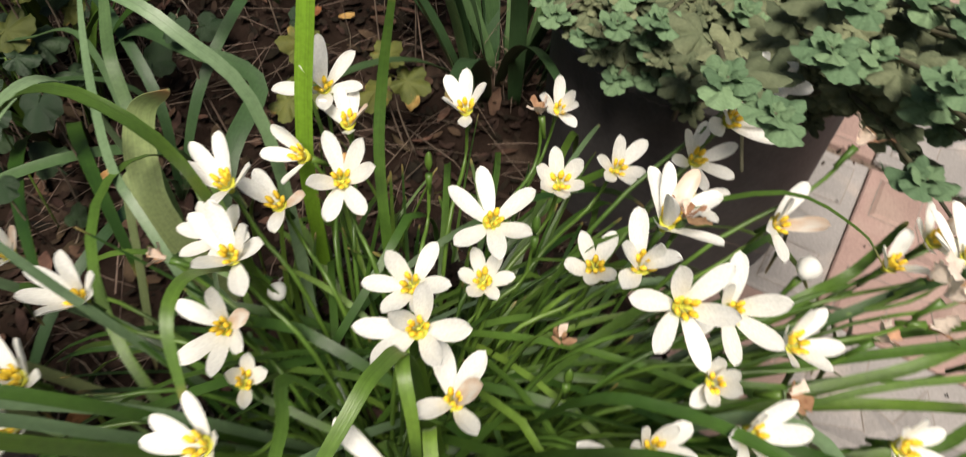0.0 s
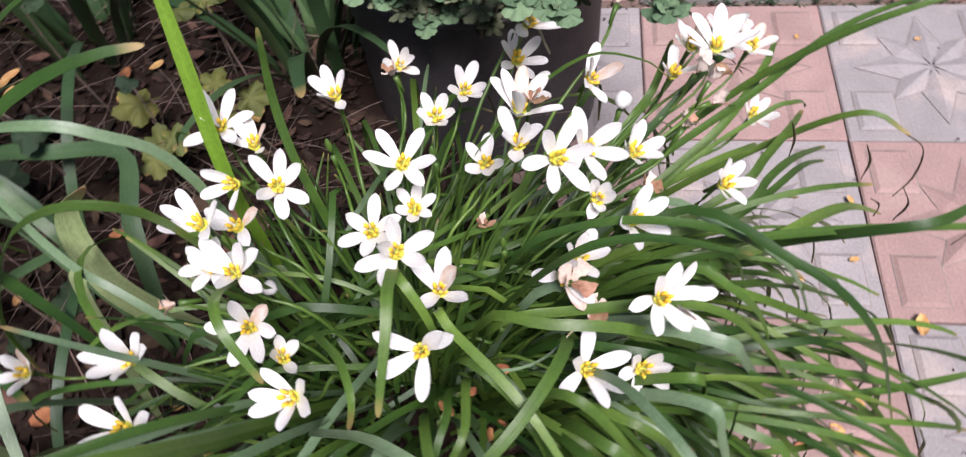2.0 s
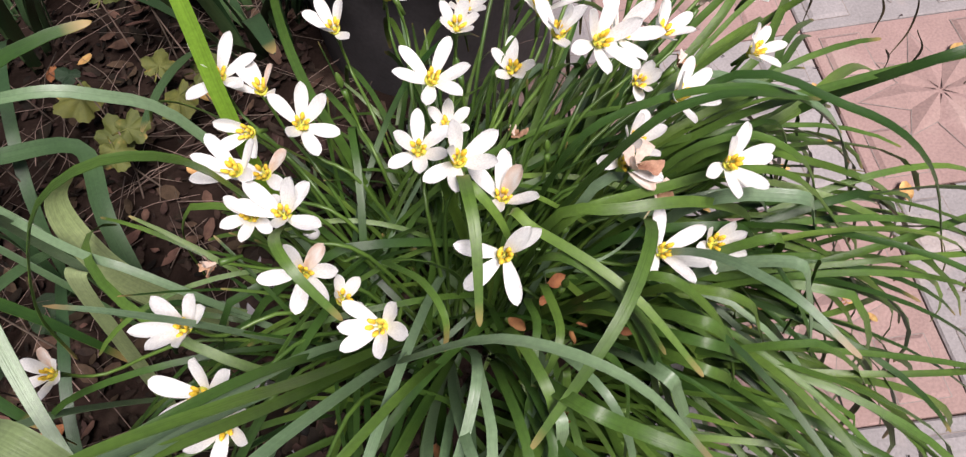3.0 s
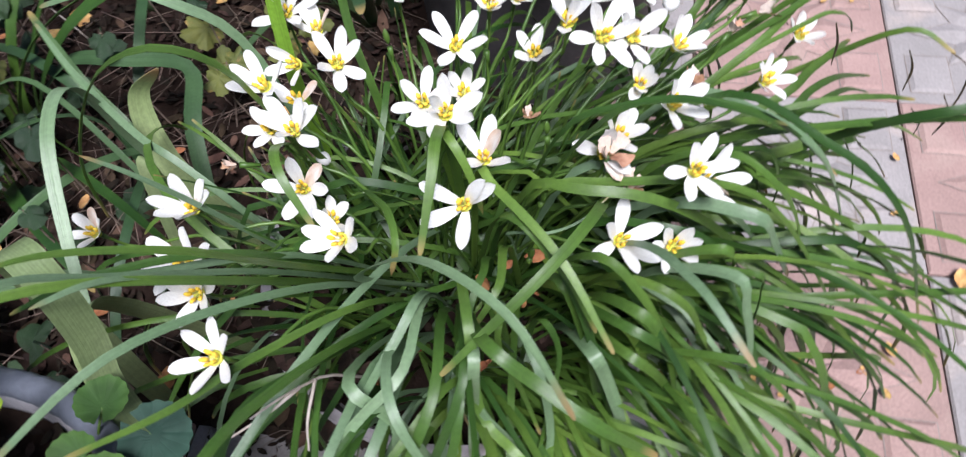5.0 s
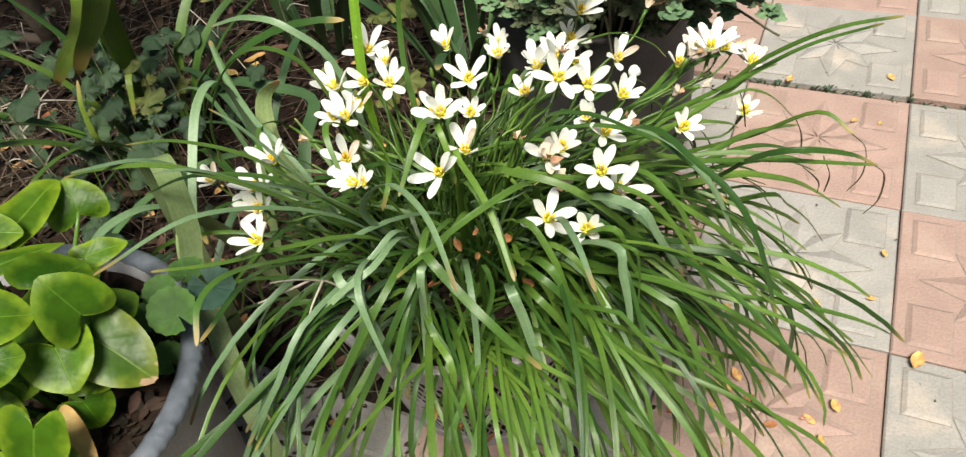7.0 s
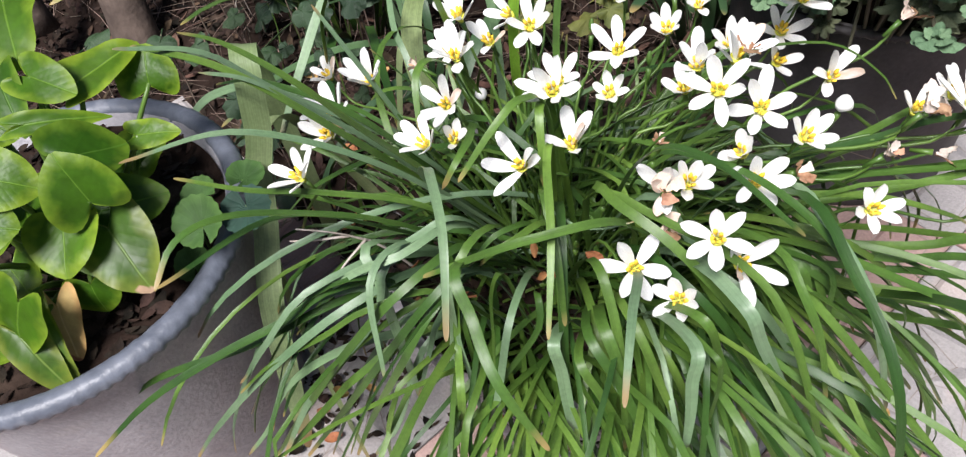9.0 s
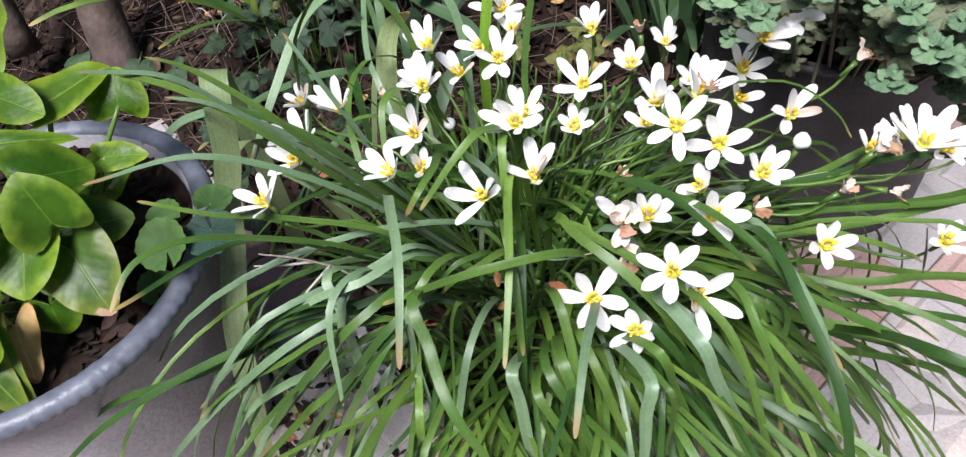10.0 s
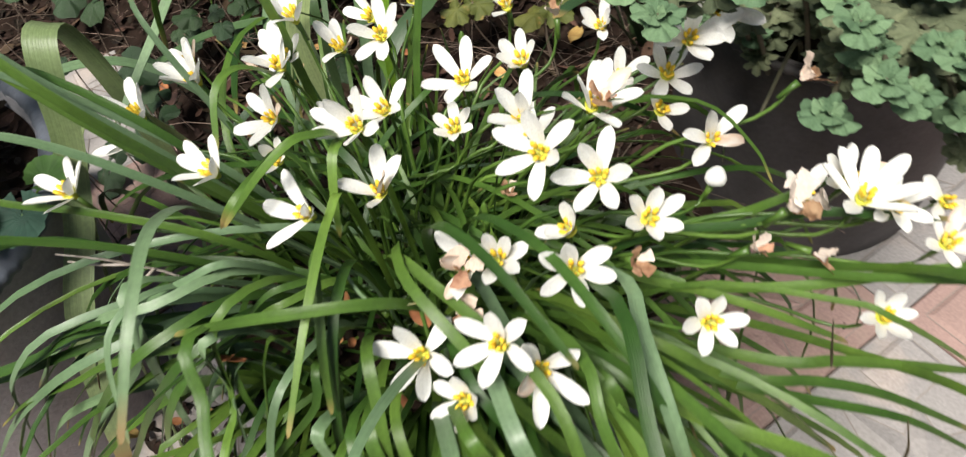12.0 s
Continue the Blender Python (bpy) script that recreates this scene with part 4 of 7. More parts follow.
long_leaf(((-0.11, -0.02, 0.25), (-0.139, -0.077, 0.41), (-0.171, -0.141, 0.44), (-0.214, -0.156, 0.42), (-0.274, -0.177, 0.37), (-0.346, -0.196, 0.28)), 0.0080, "pale")
long_leaf(((-0.034, 0.019, 0.25), (0.045, 0.018, 0.38), (0.135, 0.017, 0.41), (0.188, 0.014, 0.42), (0.238, 0.024, 0.4), (0.257, 0.035, 0.38)), 0.0078, "")

long_leaf(((-0.15, 0.06, 0.25), (-0.178, 0.072, 0.42), (-0.201, 0.046, 0.480), (-0.206, 0.012, 0.492), (-0.197, -0.021, 0.458)), 0.0095, "bright")
long_leaf(((-0.07, 0.02, 0.25), (-0.088, 0.020, 0.46), (-0.088, -0.010, 0.495), (-0.082, -0.032, 0.478), (-0.079, -0.046, 0.440)), 0.0090, "bright")
long_leaf(((-0.08, 0.01, 0.25), (-0.085, 0.000, 0.47), (-0.096, -0.024, 0.514), (-0.110, -0.052, 0.510), (-0.135, -0.085, 0.475)), 0.0095, "")
long_leaf(((-0.03, 0.06, 0.25), (-0.01, 0.080, 0.43), (0.048, 0.098, 0.476), (0.120, 0.110, 0.490), (0.162, 0.091, 0.482), (0.180, 0.080, 0.465)), 0.0050, "")
long_leaf(((-0.11, 0.10, 0.25), (-0.116, 0.129, 0.400), (-0.120, 0.156, 0.460), (-0.116, 0.175, 0.510), (-0.106, 0.180, 0.570)), 0.0085, "")
long_leaf(((-0.12, 0.03, 0.25), (-0.225, -0.049, 0.470), (-0.264, -0.071, 0.545), (-0.321, -0.066, 0.572), (-0.366, -0.062, 0.575)), 0.0095, "")
long_leaf(((-0.13, 0.03, 0.25), (-0.220, -0.010, 0.420), (-0.314, -0.039, 0.500), (-0.365, -0.050, 0.545), (-0.410, -0.090, 0.575)), 0.0095, "pale")
long_leaf(((-0.14, 0.03, 0.25), (-0.227, -0.024, 0.420), (-0.277, -0.040, 0.480), (-0.318, -0.060, 0.530), (-0.348, -0.078, 0.550)), 0.0090, "pale")
long_leaf(((-0.12, 0.00, 0.25), (-0.180, -0.060, 0.400), (-0.263, -0.093, 0.440), (-0.315, -0.119, 0.460), (-0.370, -0.137, 0.483)), 0.0080, "")
long_leaf(((-0.12, 0.00, 0.25), (-0.200, -0.090, 0.410), (-0.255, -0.140, 0.470), (-0.285, -0.180, 0.505), (-0.300, -0.215, 0.515), (-0.303, -0.248, 0.500)), 0.0098, "bright")

# the near skirt of pale, drooping leaves between the basket and the pot
# the pale ones carry sheen and brightness in their colour
long_leaf(((-0.119, -0.099, 0.245), (-0.177, -0.112, 0.340), (-0.236, -0.115, 0.325), (-0.239, -0.125, 0.312), (-0.223, -0.144, 0.304), (-0.207, -0.159, 0.299)), 0.0061, "pale")
long_leaf(((-0.072, -0.091, 0.245), (-0.108, -0.116, 0.398), (-0.144, -0.131, 0.383), (-0.142, -0.144, 0.365), (-0.142, -0.158, 0.348)), 0.0062, "pale")
long_leaf(((-0.109, -0.083, 0.245), (-0.129, -0.120, 0.376), (-0.149, -0.147, 0.361), (-0.157, -0.163, 0.333), (-0.168, -0.189, 0.284)), 0.0085, "pale")
long_leaf(((-0.082, -0.075, 0.245), (-0.110, -0.108, 0.400), (-0.137, -0.131, 0.385), (-0.130, -0.171, 0.328), (-0.124, -0.217, 0.250)), 0.0072, "bright")
long_leaf(((-0.117, -0.099, 0.245), (-0.123, -0.131, 0.376), (-0.130, -0.152, 0.361), (-0.116, -0.174, 0.327), (-0.090, -0.213, 0.264)), 0.0084, "pale")
long_leaf(((-0.086, -0.091, 0.245), (-0.094, -0.116, 0.400), (-0.102, -0.130, 0.397), (-0.096, -0.156, 0.362), (-0.093, -0.178, 0.327)), 0.0060, "")
long_leaf(((-0.085, -0.083, 0.245), (-0.141, -0.117, 0.351), (-0.196, -0.141, 0.336), (-0.203, -0.169, 0.288), (-0.200, -0.194, 0.249)), 0.0029, "pale")
long_leaf(((-0.127, -0.075, 0.245), (-0.174, -0.119, 0.330), (-0.221, -0.153, 0.294), (-0.257, -0.172, 0.223), (-0.321, -0.199, 0.072)), 0.0081, "pale")
long_leaf(((-0.100, -0.099, 0.245), (-0.155, -0.136, 0.330), (-0.209, -0.163, 0.293), (-0.236, -0.182, 0.232), (-0.275, -0.210, 0.130)), 0.0079, "")
long_leaf(((-0.132, -0.091, 0.245), (-0.161, -0.150, 0.330), (-0.191, -0.199, 0.248), (-0.208, -0.210, 0.215), (-0.227, -0.218, 0.180)), 0.0084, "pale")
long_leaf(((-0.075, -0.083, 0.245), (-0.068, -0.117, 0.389), (-0.061, -0.141, 0.374), (-0.084, -0.170, 0.337), (-0.104, -0.192, 0.302), (-0.116, -0.211, 0.267)), 0.0069, "")
long_leaf(((-0.087, -0.075, 0.245), (-0.145, -0.131, 0.375), (-0.203, -0.176, 0.360), (-0.257, -0.199, 0.290), (-0.297, -0.215, 0.230), (-0.329, -0.236, 0.160)), 0.0070, "bright")
long_leaf(((-0.132, -0.099, 0.245), (-0.187, -0.142, 0.400), (-0.241, -0.175, 0.410), (-0.271, -0.200, 0.360), (-0.294, -0.222, 0.300), (-0.307, -0.245, 0.250)), 0.0061, "")
long_leaf(((-0.117, -0.091, 0.245), (-0.197, -0.155, 0.330), (-0.276, -0.209, 0.310), (-0.324, -0.240, 0.230), (-0.354, -0.258, 0.190)), 0.0107, "pale")
long_leaf(((-0.155, -0.083, 0.245), (-0.221, -0.148, 0.385), (-0.286, -0.202, 0.370), (-0.318, -0.219, 0.320), (-0.334, -0.226, 0.300)), 0.0069, "pale")
long_leaf(((-0.115, -0.075, 0.245), (-0.168, -0.140, 0.330), (-0.221, -0.194, 0.310), (-0.252, -0.206, 0.270), (-0.328, -0.242, 0.170)), 0.0095, "")
long_leaf(((-0.083, -0.099, 0.245), (-0.136, -0.143, 0.400), (-0.189, -0.177, 0.410), (-0.233, -0.197, 0.380), (-0.285, -0.216, 0.345), (-0.322, -0.238, 0.310)), 0.0070, "")


# the sweep of separate leaves over the star tile
long_leaf(((0.009, 0.008, 0.250), (0.091, 0.024, 0.360), (0.165, 0.038, 0.390), (0.209, 0.043, 0.410), (0.249, 0.058, 0.420), (0.291, 0.083, 0.420), (0.333, 0.118, 0.400)), 0.0092, "bright")
long_leaf(((0.020, 0.001, 0.250), (0.124, 0.002, 0.350), (0.218, 0.004, 0.380), (0.254, 0.019, 0.380), (0.308, 0.047, 0.360), (0.355, 0.077, 0.330)), 0.0094, "")
long_leaf(((0.011, -0.012, 0.250), (0.097, -0.038, 0.370), (0.175, -0.062, 0.400), (0.219, -0.061, 0.400), (0.257, -0.052, 0.380), (0.305, -0.045, 0.350), (0.360, -0.045, 0.300)), 0.0116, "bright")
long_leaf(((0.016, -0.004, 0.250), (0.113, -0.013, 0.360), (0.200, -0.021, 0.390), (0.243, -0.001, 0.380), (0.290, 0.017, 0.360), (0.360, 0.040, 0.310)), 0.0084, "")
long_leaf(((0.015, -0.003, 0.250), (0.111, -0.011, 0.340), (0.197, -0.017, 0.370), (0.248, -0.004, 0.360), (0.311, 0.021, 0.330), (0.370, 0.041, 0.280)), 0.0077, "")
long_leaf(((-0.002, -0.003, 0.250), (0.058, -0.009, 0.420), (0.112, -0.014, 0.450), (0.136, -0.049, 0.455), (0.162, -0.083, 0.445), (0.184, -0.103, 0.410), (0.210, -0.122, 0.330)), 0.0115, "pale")
long_leaf(((0.010, 0.014, 0.250), (0.095, 0.042, 0.400), (0.171, 0.068, 0.430), (0.210, 0.077, 0.450), (0.246, 0.089, 0.450), (0.300, 0.129, 0.420)), 0.0084, "")
long_leaf(((0.002, 0.017, 0.250), (0.070, 0.051, 0.360), (0.131, 0.083, 0.390), (0.166, 0.100, 0.400), (0.189, 0.106, 0.420), (0.231, 0.142, 0.430)), 0.0098, "bright")
long_leaf(((0.024, 0.005, 0.250), (0.137, 0.015, 0.410), (0.239, 0.024, 0.440), (0.267, 0.023, 0.440), (0.299, 0.037, 0.410), (0.336, 0.062, 0.360)), 0.0053, "")
long_leaf(((-0.006, -0.026, 0.250), (0.044, -0.082, 0.420), (0.090, -0.132, 0.450), (0.107, -0.141, 0.420), (0.124, -0.141, 0.380), (0.143, -0.138, 0.340)), 0.0118, "pale")
long_leaf(((-0.003, -0.014, 0.250), (0.054, -0.043, 0.410), (0.106, -0.069, 0.440), (0.130, -0.100, 0.430), (0.151, -0.114, 0.390), (0.169, -0.127, 0.320)), 0.0085, "bright")
long_leaf(((0.005, -0.013, 0.250), (0.077, -0.039, 0.390), (0.143, -0.063, 0.420), (0.152, -0.084, 0.400), (0.151, -0.089, 0.360), (0.141, -0.100, 0.300)), 0.0075, "")
long_leaf(((0.024, -0.008, 0.250), (0.136, -0.025, 0.330), (0.238, -0.041, 0.360), (0.269, -0.044, 0.330), (0.294, -0.039, 0.280), (0.306, -0.038, 0.240)), 0.0047, "")
long_leaf(((0.017, -0.010, 0.250), (0.114, -0.030, 0.340), (0.203, -0.049, 0.370), (0.223, -0.053, 0.330), (0.253, -0.051, 0.280), (0.281, -0.049, 0.230)), 0.0059, "")
long_leaf(((0.010, -0.016, 0.250), (0.095, -0.050, 0.350), (0.171, -0.080, 0.380), (0.203, -0.084, 0.340), (0.232, -0.077, 0.280), (0.252, -0.074, 0.230)), 0.0081, "")
long_leaf(((0.030, -0.006, 0.250), (0.155, -0.020, 0.300), (0.269, -0.032, 0.330), (0.304, -0.027, 0.300), (0.338, -0.023, 0.260), (0.363, -0.027, 0.220)), 0.0091, "bright")

# leaves that part before the heart
long_leaf(((-0.052, -0.040, 0.250), (-0.063, -0.055, 0.380), (-0.073, -0.068, 0.420), (-0.087, -0.101, 0.435), (-0.101, -0.113, 0.430), (-0.116, -0.116, 0.410)), 0.0077, "")
long_leaf(((-0.055, -0.039, 0.250), (-0.072, -0.053, 0.370), (-0.086, -0.065, 0.410), (-0.095, -0.087, 0.430), (-0.108, -0.102, 0.430), (-0.124, -0.119, 0.410)), 0.0071, "")
long_leaf(((-0.072, -0.022, 0.250), (-0.115, -0.010, 0.410), (-0.152, 0.001, 0.450), (-0.145, -0.035, 0.470), (-0.147, -0.064, 0.470), (-0.157, -0.075, 0.450)), 0.0089, "bright")
long_leaf(((-0.018, -0.062, 0.250), (0.025, -0.115, 0.390), (0.063, -0.160, 0.430), (0.065, -0.177, 0.410), (0.068, -0.188, 0.380), (0.069, -0.200, 0.340)), 0.0119, "pale")
long_leaf(((-0.044, -0.062, 0.250), (-0.043, -0.114, 0.350), (-0.042, -0.159, 0.390), (-0.035, -0.167, 0.360), (-0.029, -0.176, 0.320), (-0.019, -0.189, 0.250)), 0.0119, "pale")
long_leaf(((-0.038, -0.065, 0.250), (-0.028, -0.121, 0.350), (-0.019, -0.170, 0.390), (0.000, -0.180, 0.360), (0.017, -0.181, 0.310), (0.032, -0.178, 0.260)), 0.0086, "")
long_leaf(((-0.015, -0.063, 0.250), (0.033, -0.116, 0.390), (0.075, -0.163, 0.430), (0.083, -0.168, 0.410), (0.083, -0.172, 0.370), (0.081, -0.174, 0.310)), 0.0058, "")
long_leaf(((-0.035, -0.059, 0.250), (-0.020, -0.106, 0.370), (-0.006, -0.147, 0.410), (0.009, -0.164, 0.390), (0.019, -0.172, 0.340), (0.024, -0.184, 0.270)), 0.0106, "")
long_leaf(((-0.051, -0.038, 0.250), (-0.059, -0.051, 0.390), (-0.067, -0.063, 0.430), (-0.042, -0.081, 0.440), (-0.019, -0.087, 0.450), (0.005, -0.082, 0.460)), 0.0027, "pale")
long_leaf(((-0.031, -0.057, 0.250), (-0.009, -0.100, 0.380), (0.010, -0.137, 0.420), (0.029, -0.159, 0.410), (0.043, -0.165, 0.370), (0.063, -0.171, 0.310)), 0.0081, "bright")
long_leaf(((-0.031, -0.065, 0.250), (-0.009, -0.122, 0.330), (0.011, -0.171, 0.370), (0.028, -0.173, 0.340), (0.047, -0.171, 0.290), (0.060, -0.169, 0.240)), 0.0105, "")

# dried, curled ends that hang from leaf tips on the paved side
for ctrl in (((0.357, -0.028, 0.401), (0.372, -0.040, 0.385), (0.374, -0.045, 0.35), (0.362, -0.044, 0.325)),
             ((0.327, -0.121, 0.442), (0.342, -0.122, 0.425), (0.345, -0.122, 0.39), (0.335, -0.12, 0.37)),
             ((0.232, -0.011, 0.47), (0.237, -0.015, 0.45), (0.244, -0.011, 0.42)),
             ((0.281, -0.045, 0.45), (0.288, -0.05, 0.43), (0.294, -0.047, 0.4)),
             ((0.302, -0.076, 0.42), (0.309, -0.084, 0.4), (0.311, -0.08, 0.37)),
             ((0.288, -0.066, 0.4), (0.312, -0.063, 0.37), (0.315, -0.062, 0.35))):
    clump_leaf(spline(ctrl, 14), 0.0020, M_LEAF_DRIED, base=0.8, tip=0.5, twist=2.0)

rng = random.Random(11)
# the second mesh takes a brighter green, to light up the outer leaves
rest, lighter = bmesh.new(), bmesh.new()
count = 0
for k in range(560):
    az = rng.uniform(0, math.tau)
    # the mass leans to the paved side and to the front
    lean = 0.5 + 0.5 * math.cos(az - radians(-75))
    if rng.random() > 0.10 + 0.95 * lean:
        continue
    if radians(225) < az < radians(330) and rng.random() < 0.15:
        continue
    base = clump_base(rng)
    kind = rng.random()
    kink = 0.0
    if kind > 0.62 and radians(225) < az < radians(310) and rng.random() < 0.75:
        kind = 0.4
    if kind < 0.16 and not radians(200) < az < radians(345):
        elev, bend, length = rng.uniform(58, 82), rng.uniform(65, 120), rng.uniform(0.20, 0.34)
    elif kind < 0.62:
        elev, bend, length = rng.uniform(52, 78), rng.uniform(120, 160), rng.uniform(0.38, 0.46) + 0.16 * lean * rng.random()
        kink = radians(rng.uniform(20, 70)) if rng.random() < 0.4 else 0.0
    else:
        elev, bend, length = rng.uniform(15, 50), rng.uniform(75, 130), rng.uniform(0.28, 0.42) + 0.12 * lean * rng.random()
    pts = arc(rng, base, az, radians(elev), radians(bend), length, 15, rng.uniform(0.95, 1.5), rng.gauss(0, 0.38 if rng.random() < 0.6 else 0.9), kink=kink)
    if crowds(pts) or (in_pocket(pts) and k % 12):
        continue
    width = rng.uniform(0.0040, 0.0076)
    kw = dict(fold=rng.uniform(0.05, 0.4), twist=rng.gauss(0, 0.8), tip=rng.uniform(0.70, 0.9), base=0.6)
    # a gap is left beside the pot
    if radians(182) < az < radians(252) and k % 6:
        continue
    q = rng.random()
    if count < 205:
        mat = M_LEAF_PALE if q < 0.10 else M_LEAF_BRIGHT if q < 0.28 else M_LEAF
        clump_leaf(pts, width, mat, **kw)
    else:
        blade(lighter if q < 0.28 else rest, pts, width, **kw)
    count += 1
# the sweep over the paving
for k in range(80):
    az = rng.uniform(radians(-68), radians(8))
    pts = arc(rng, clump_base(rng, 0.11), az, radians(rng.uniform(38, 68)), radians(rng.uniform(85, 135)), rng.uniform(0.36, 0.53), 15, rng.uniform(1.0, 1.6), rng.gauss(-0.1, 0.5), kink=radians(rng.uniform(20, 70)) if k % 4 == 0 else 0.0)
    if crowds(pts) or in_pocket(pts):
        continue
    blade(lighter if k % 2 == 0 else rest, pts, rng.uniform(0.0040, 0.0066), fold=rng.uniform(0.05, 0.4), twist=rng.gauss(0, 0.8), tip=rng.uniform(0.7, 0.9), base=0.6)
for k in range(85):
    az = rng.uniform(radians(-82), radians(-14))
    base = CLUMP + Vector((rng.uniform(0.02, 0.13), rng.uniform(-0.12, 0.02), -0.01))
    pts = arc(rng, base, az, radians(rng.uniform(40, 64)), radians(rng.uniform(100, 145)), rng.uniform(0.36, 0.50), 15, rng.uniform(1.0, 1.5), rng.gauss(-0.1, 0.5), kink=radians(rng.uniform(20, 75)) if k % 3 == 0 else 0.0)
    if crowds(pts) or in_pocket(pts):
        continue
    blade(lighter if k % 2 == 0 else rest, pts, rng.uniform(0.0042, 0.0070), fold=rng.uniform(0.05, 0.4), twist=rng.gauss(0, 0.8), tip=rng.uniform(0.7, 0.9), base=0.6)
# the skirt that hangs over the basket's front
for k in range(62):
    az = rng.uniform(radians(-112), radians(-40))
    base = CLUMP + Vector((rng.uniform(-0.05, 0.12), rng.uniform(-0.14, -0.08), -0.01))
    pts = arc(rng, base, az, radians(rng.uniform(42, 66)), radians(rng.uniform(118, 150)), rng.uniform(0.32, 0.44), 15, rng.uniform(0.9, 1.3), rng.gauss(0, 0.55), kink=radians(rng.uniform(20, 75)) if k % 3 == 0 else 0.0)
    if crowds(pts) or (in_pocket(pts) and k % 12):
        continue
    blade(lighter if k % 2 == 0 else rest, pts, rng.uniform(0.0042, 0.0070), fold=rng.uniform(0.05, 0.4), twist=rng.gauss(0, 0.7), tip=rng.uniform(0.7, 0.9), base=0.6)
# the sweep towards the pot
for k in range(5):
    az = rng.uniform(radians(178), radians(236))
    pts = arc(rng, clump_base(rng, 0.11), az, radians(rng.uniform(38, 66)), radians(rng.uniform(85, 130)), rng.uniform(0.34, 0.50), 15, rng.uniform(1.0, 1.6), rng.gauss(0.1, 0.35))
    if crowds(pts) or (in_pocket(pts) and k % 12):
        continue
    blade(rest, pts, rng.uniform(0.0060, 0.0092), fold=rng.uniform(0.05, 0.4), twist=rng.gauss(0, 0.8), tip=rng.uniform(0.7, 0.9), base=0.6)
# thin young leaves and old stalks at the heart
for k in range(130):
    az = rng.uniform(0, math.tau)
    r = 0.125 * math.sqrt(rng.random())
    base = CLUMP + Vector((math.cos(az) * r, math.sin(az) * r + 0.03, -0.01))
    pts = arc(rng, base, az + rng.gauss(0, 0.8), radians(rng.uniform(68, 90) - 80 * r), radians(rng.uniform(0, 55)), rng.uniform(0.12, 0.25) - 0.4 * r, 7)
    if crowds(pts) or (in_pocket(pts) and k % 12):
        continue
    blade(rest, pts, rng.uniform(0.0028, 0.0050), fold=0.3, twist=rng.uniform(-1.2, 1.2))
for k in range(30):
    base = clump_base(rng, 0.11)
    az = rng.uniform(0, math.tau)
    pts = arc(rng, base, az, radians(rng.uniform(55, 88)), radians(rng.uniform(20, 80)), rng.uniform(0.12, 0.26), 7)
    if in_pocket(pts):
        continue
    blade(rest, pts, rng.uniform(0.003, 0.0055), fold=0.3, twist=rng.uniform(-0.6, 0.6))
# short leaves and old sheaths that hide the basket's back edge
for k in range(60):
    az = rng.uniform(radians(15), radians(215))
    base = CLUMP + Vector((math.cos(az), math.sin(az), 0)) * rng.uniform(0.07, 0.19)
    pts = arc(rng, base, az + rng.gauss(0, 0.5), radians(rng.uniform(25, 75)), radians(rng.uniform(60, 130)), rng.uniform(0.10, 0.20), 8)
    if in_pocket(pts):
        continue
    blade(rest, pts, rng.uniform(0.004, 0.008), fold=0.3, twist=rng.uniform(-0.8, 0.8))
for bm, mat in ((rest, M_LEAF), (lighter, M_LEAF_BRIGHT)):
    ob = part("inner_leaves", bm, mat, clump)
    ob.matrix_parent_inverse = CLUMP_INV
    tagged(ob, kind="stuff")

# ---- flowers ----
PETAL_KINDS = 8


def petal_mesh(kind):
    """An oval petal of length one along x, one wide at its broadest, shallowly cupped, with a small point at its tip."""
    rng = random.Random(kind * 17)
    bm = bmesh.new()
    n, m = 11, 6
    bow, tipped, skew = rng.uniform(-0.03, 0.05), rng.uniform(-0.06, 0.05), rng.uniform(-0.06, 0.06)
    blunt = rng.uniform(0.42, 0.60)
    rows = []
    for i in range(n + 1):
        s = 1 - (1 - i / n) ** 1.35
        w = 0.63 * (s + 0.03) ** 0.72 * max(0.0, 1 - s ** 3.2) ** blunt
        w = max(w, 0.012)
        row = []
        for j in range(m + 1):
            v = 2 * j / m - 1
            z = bow * math.sin(math.pi * s ** 0.8) + tipped * s ** 3 + 0.05 * v * v * w / 0.4 - 0.005 * math.exp(-30 * v * v)
            z += 0.014 * noise.noise((s * 5 + kind * 3, v * 2, kind)) + 0.010 * math.cos(v * 8 + kind) * s
            edge = 1 + 0.035 * noise.noise((s * 9, kind * 5.3 + (v > 0) * 7, 2))
            row.append(Vector((s, v * w * edge + skew * math.sin(math.pi * s), z)))
        rows.append(row)
    grid_mesh(bm, rows)
    return mesh_of("petal", bm, M_PETAL)


PETALS = [petal_mesh(k) for k in range(PETAL_KINDS)]
FADED_PETALS = []
for me in PETALS[:3]:
    FADED_PETALS.append(me.copy())
    FADED_PETALS[-1].materials[0] = M_PETAL_PINK


def filament_mesh():
    """One filament, leaning out along x."""
    bm = bmesh.new()
    tube(bm, [(0.05, 0, 0.05), (0.12, 0, 0.20), (0.145, 0, 0.29)], 0.026, 0.022, 5)
    return mesh_of("stamen", bm, M_FILAMENT)


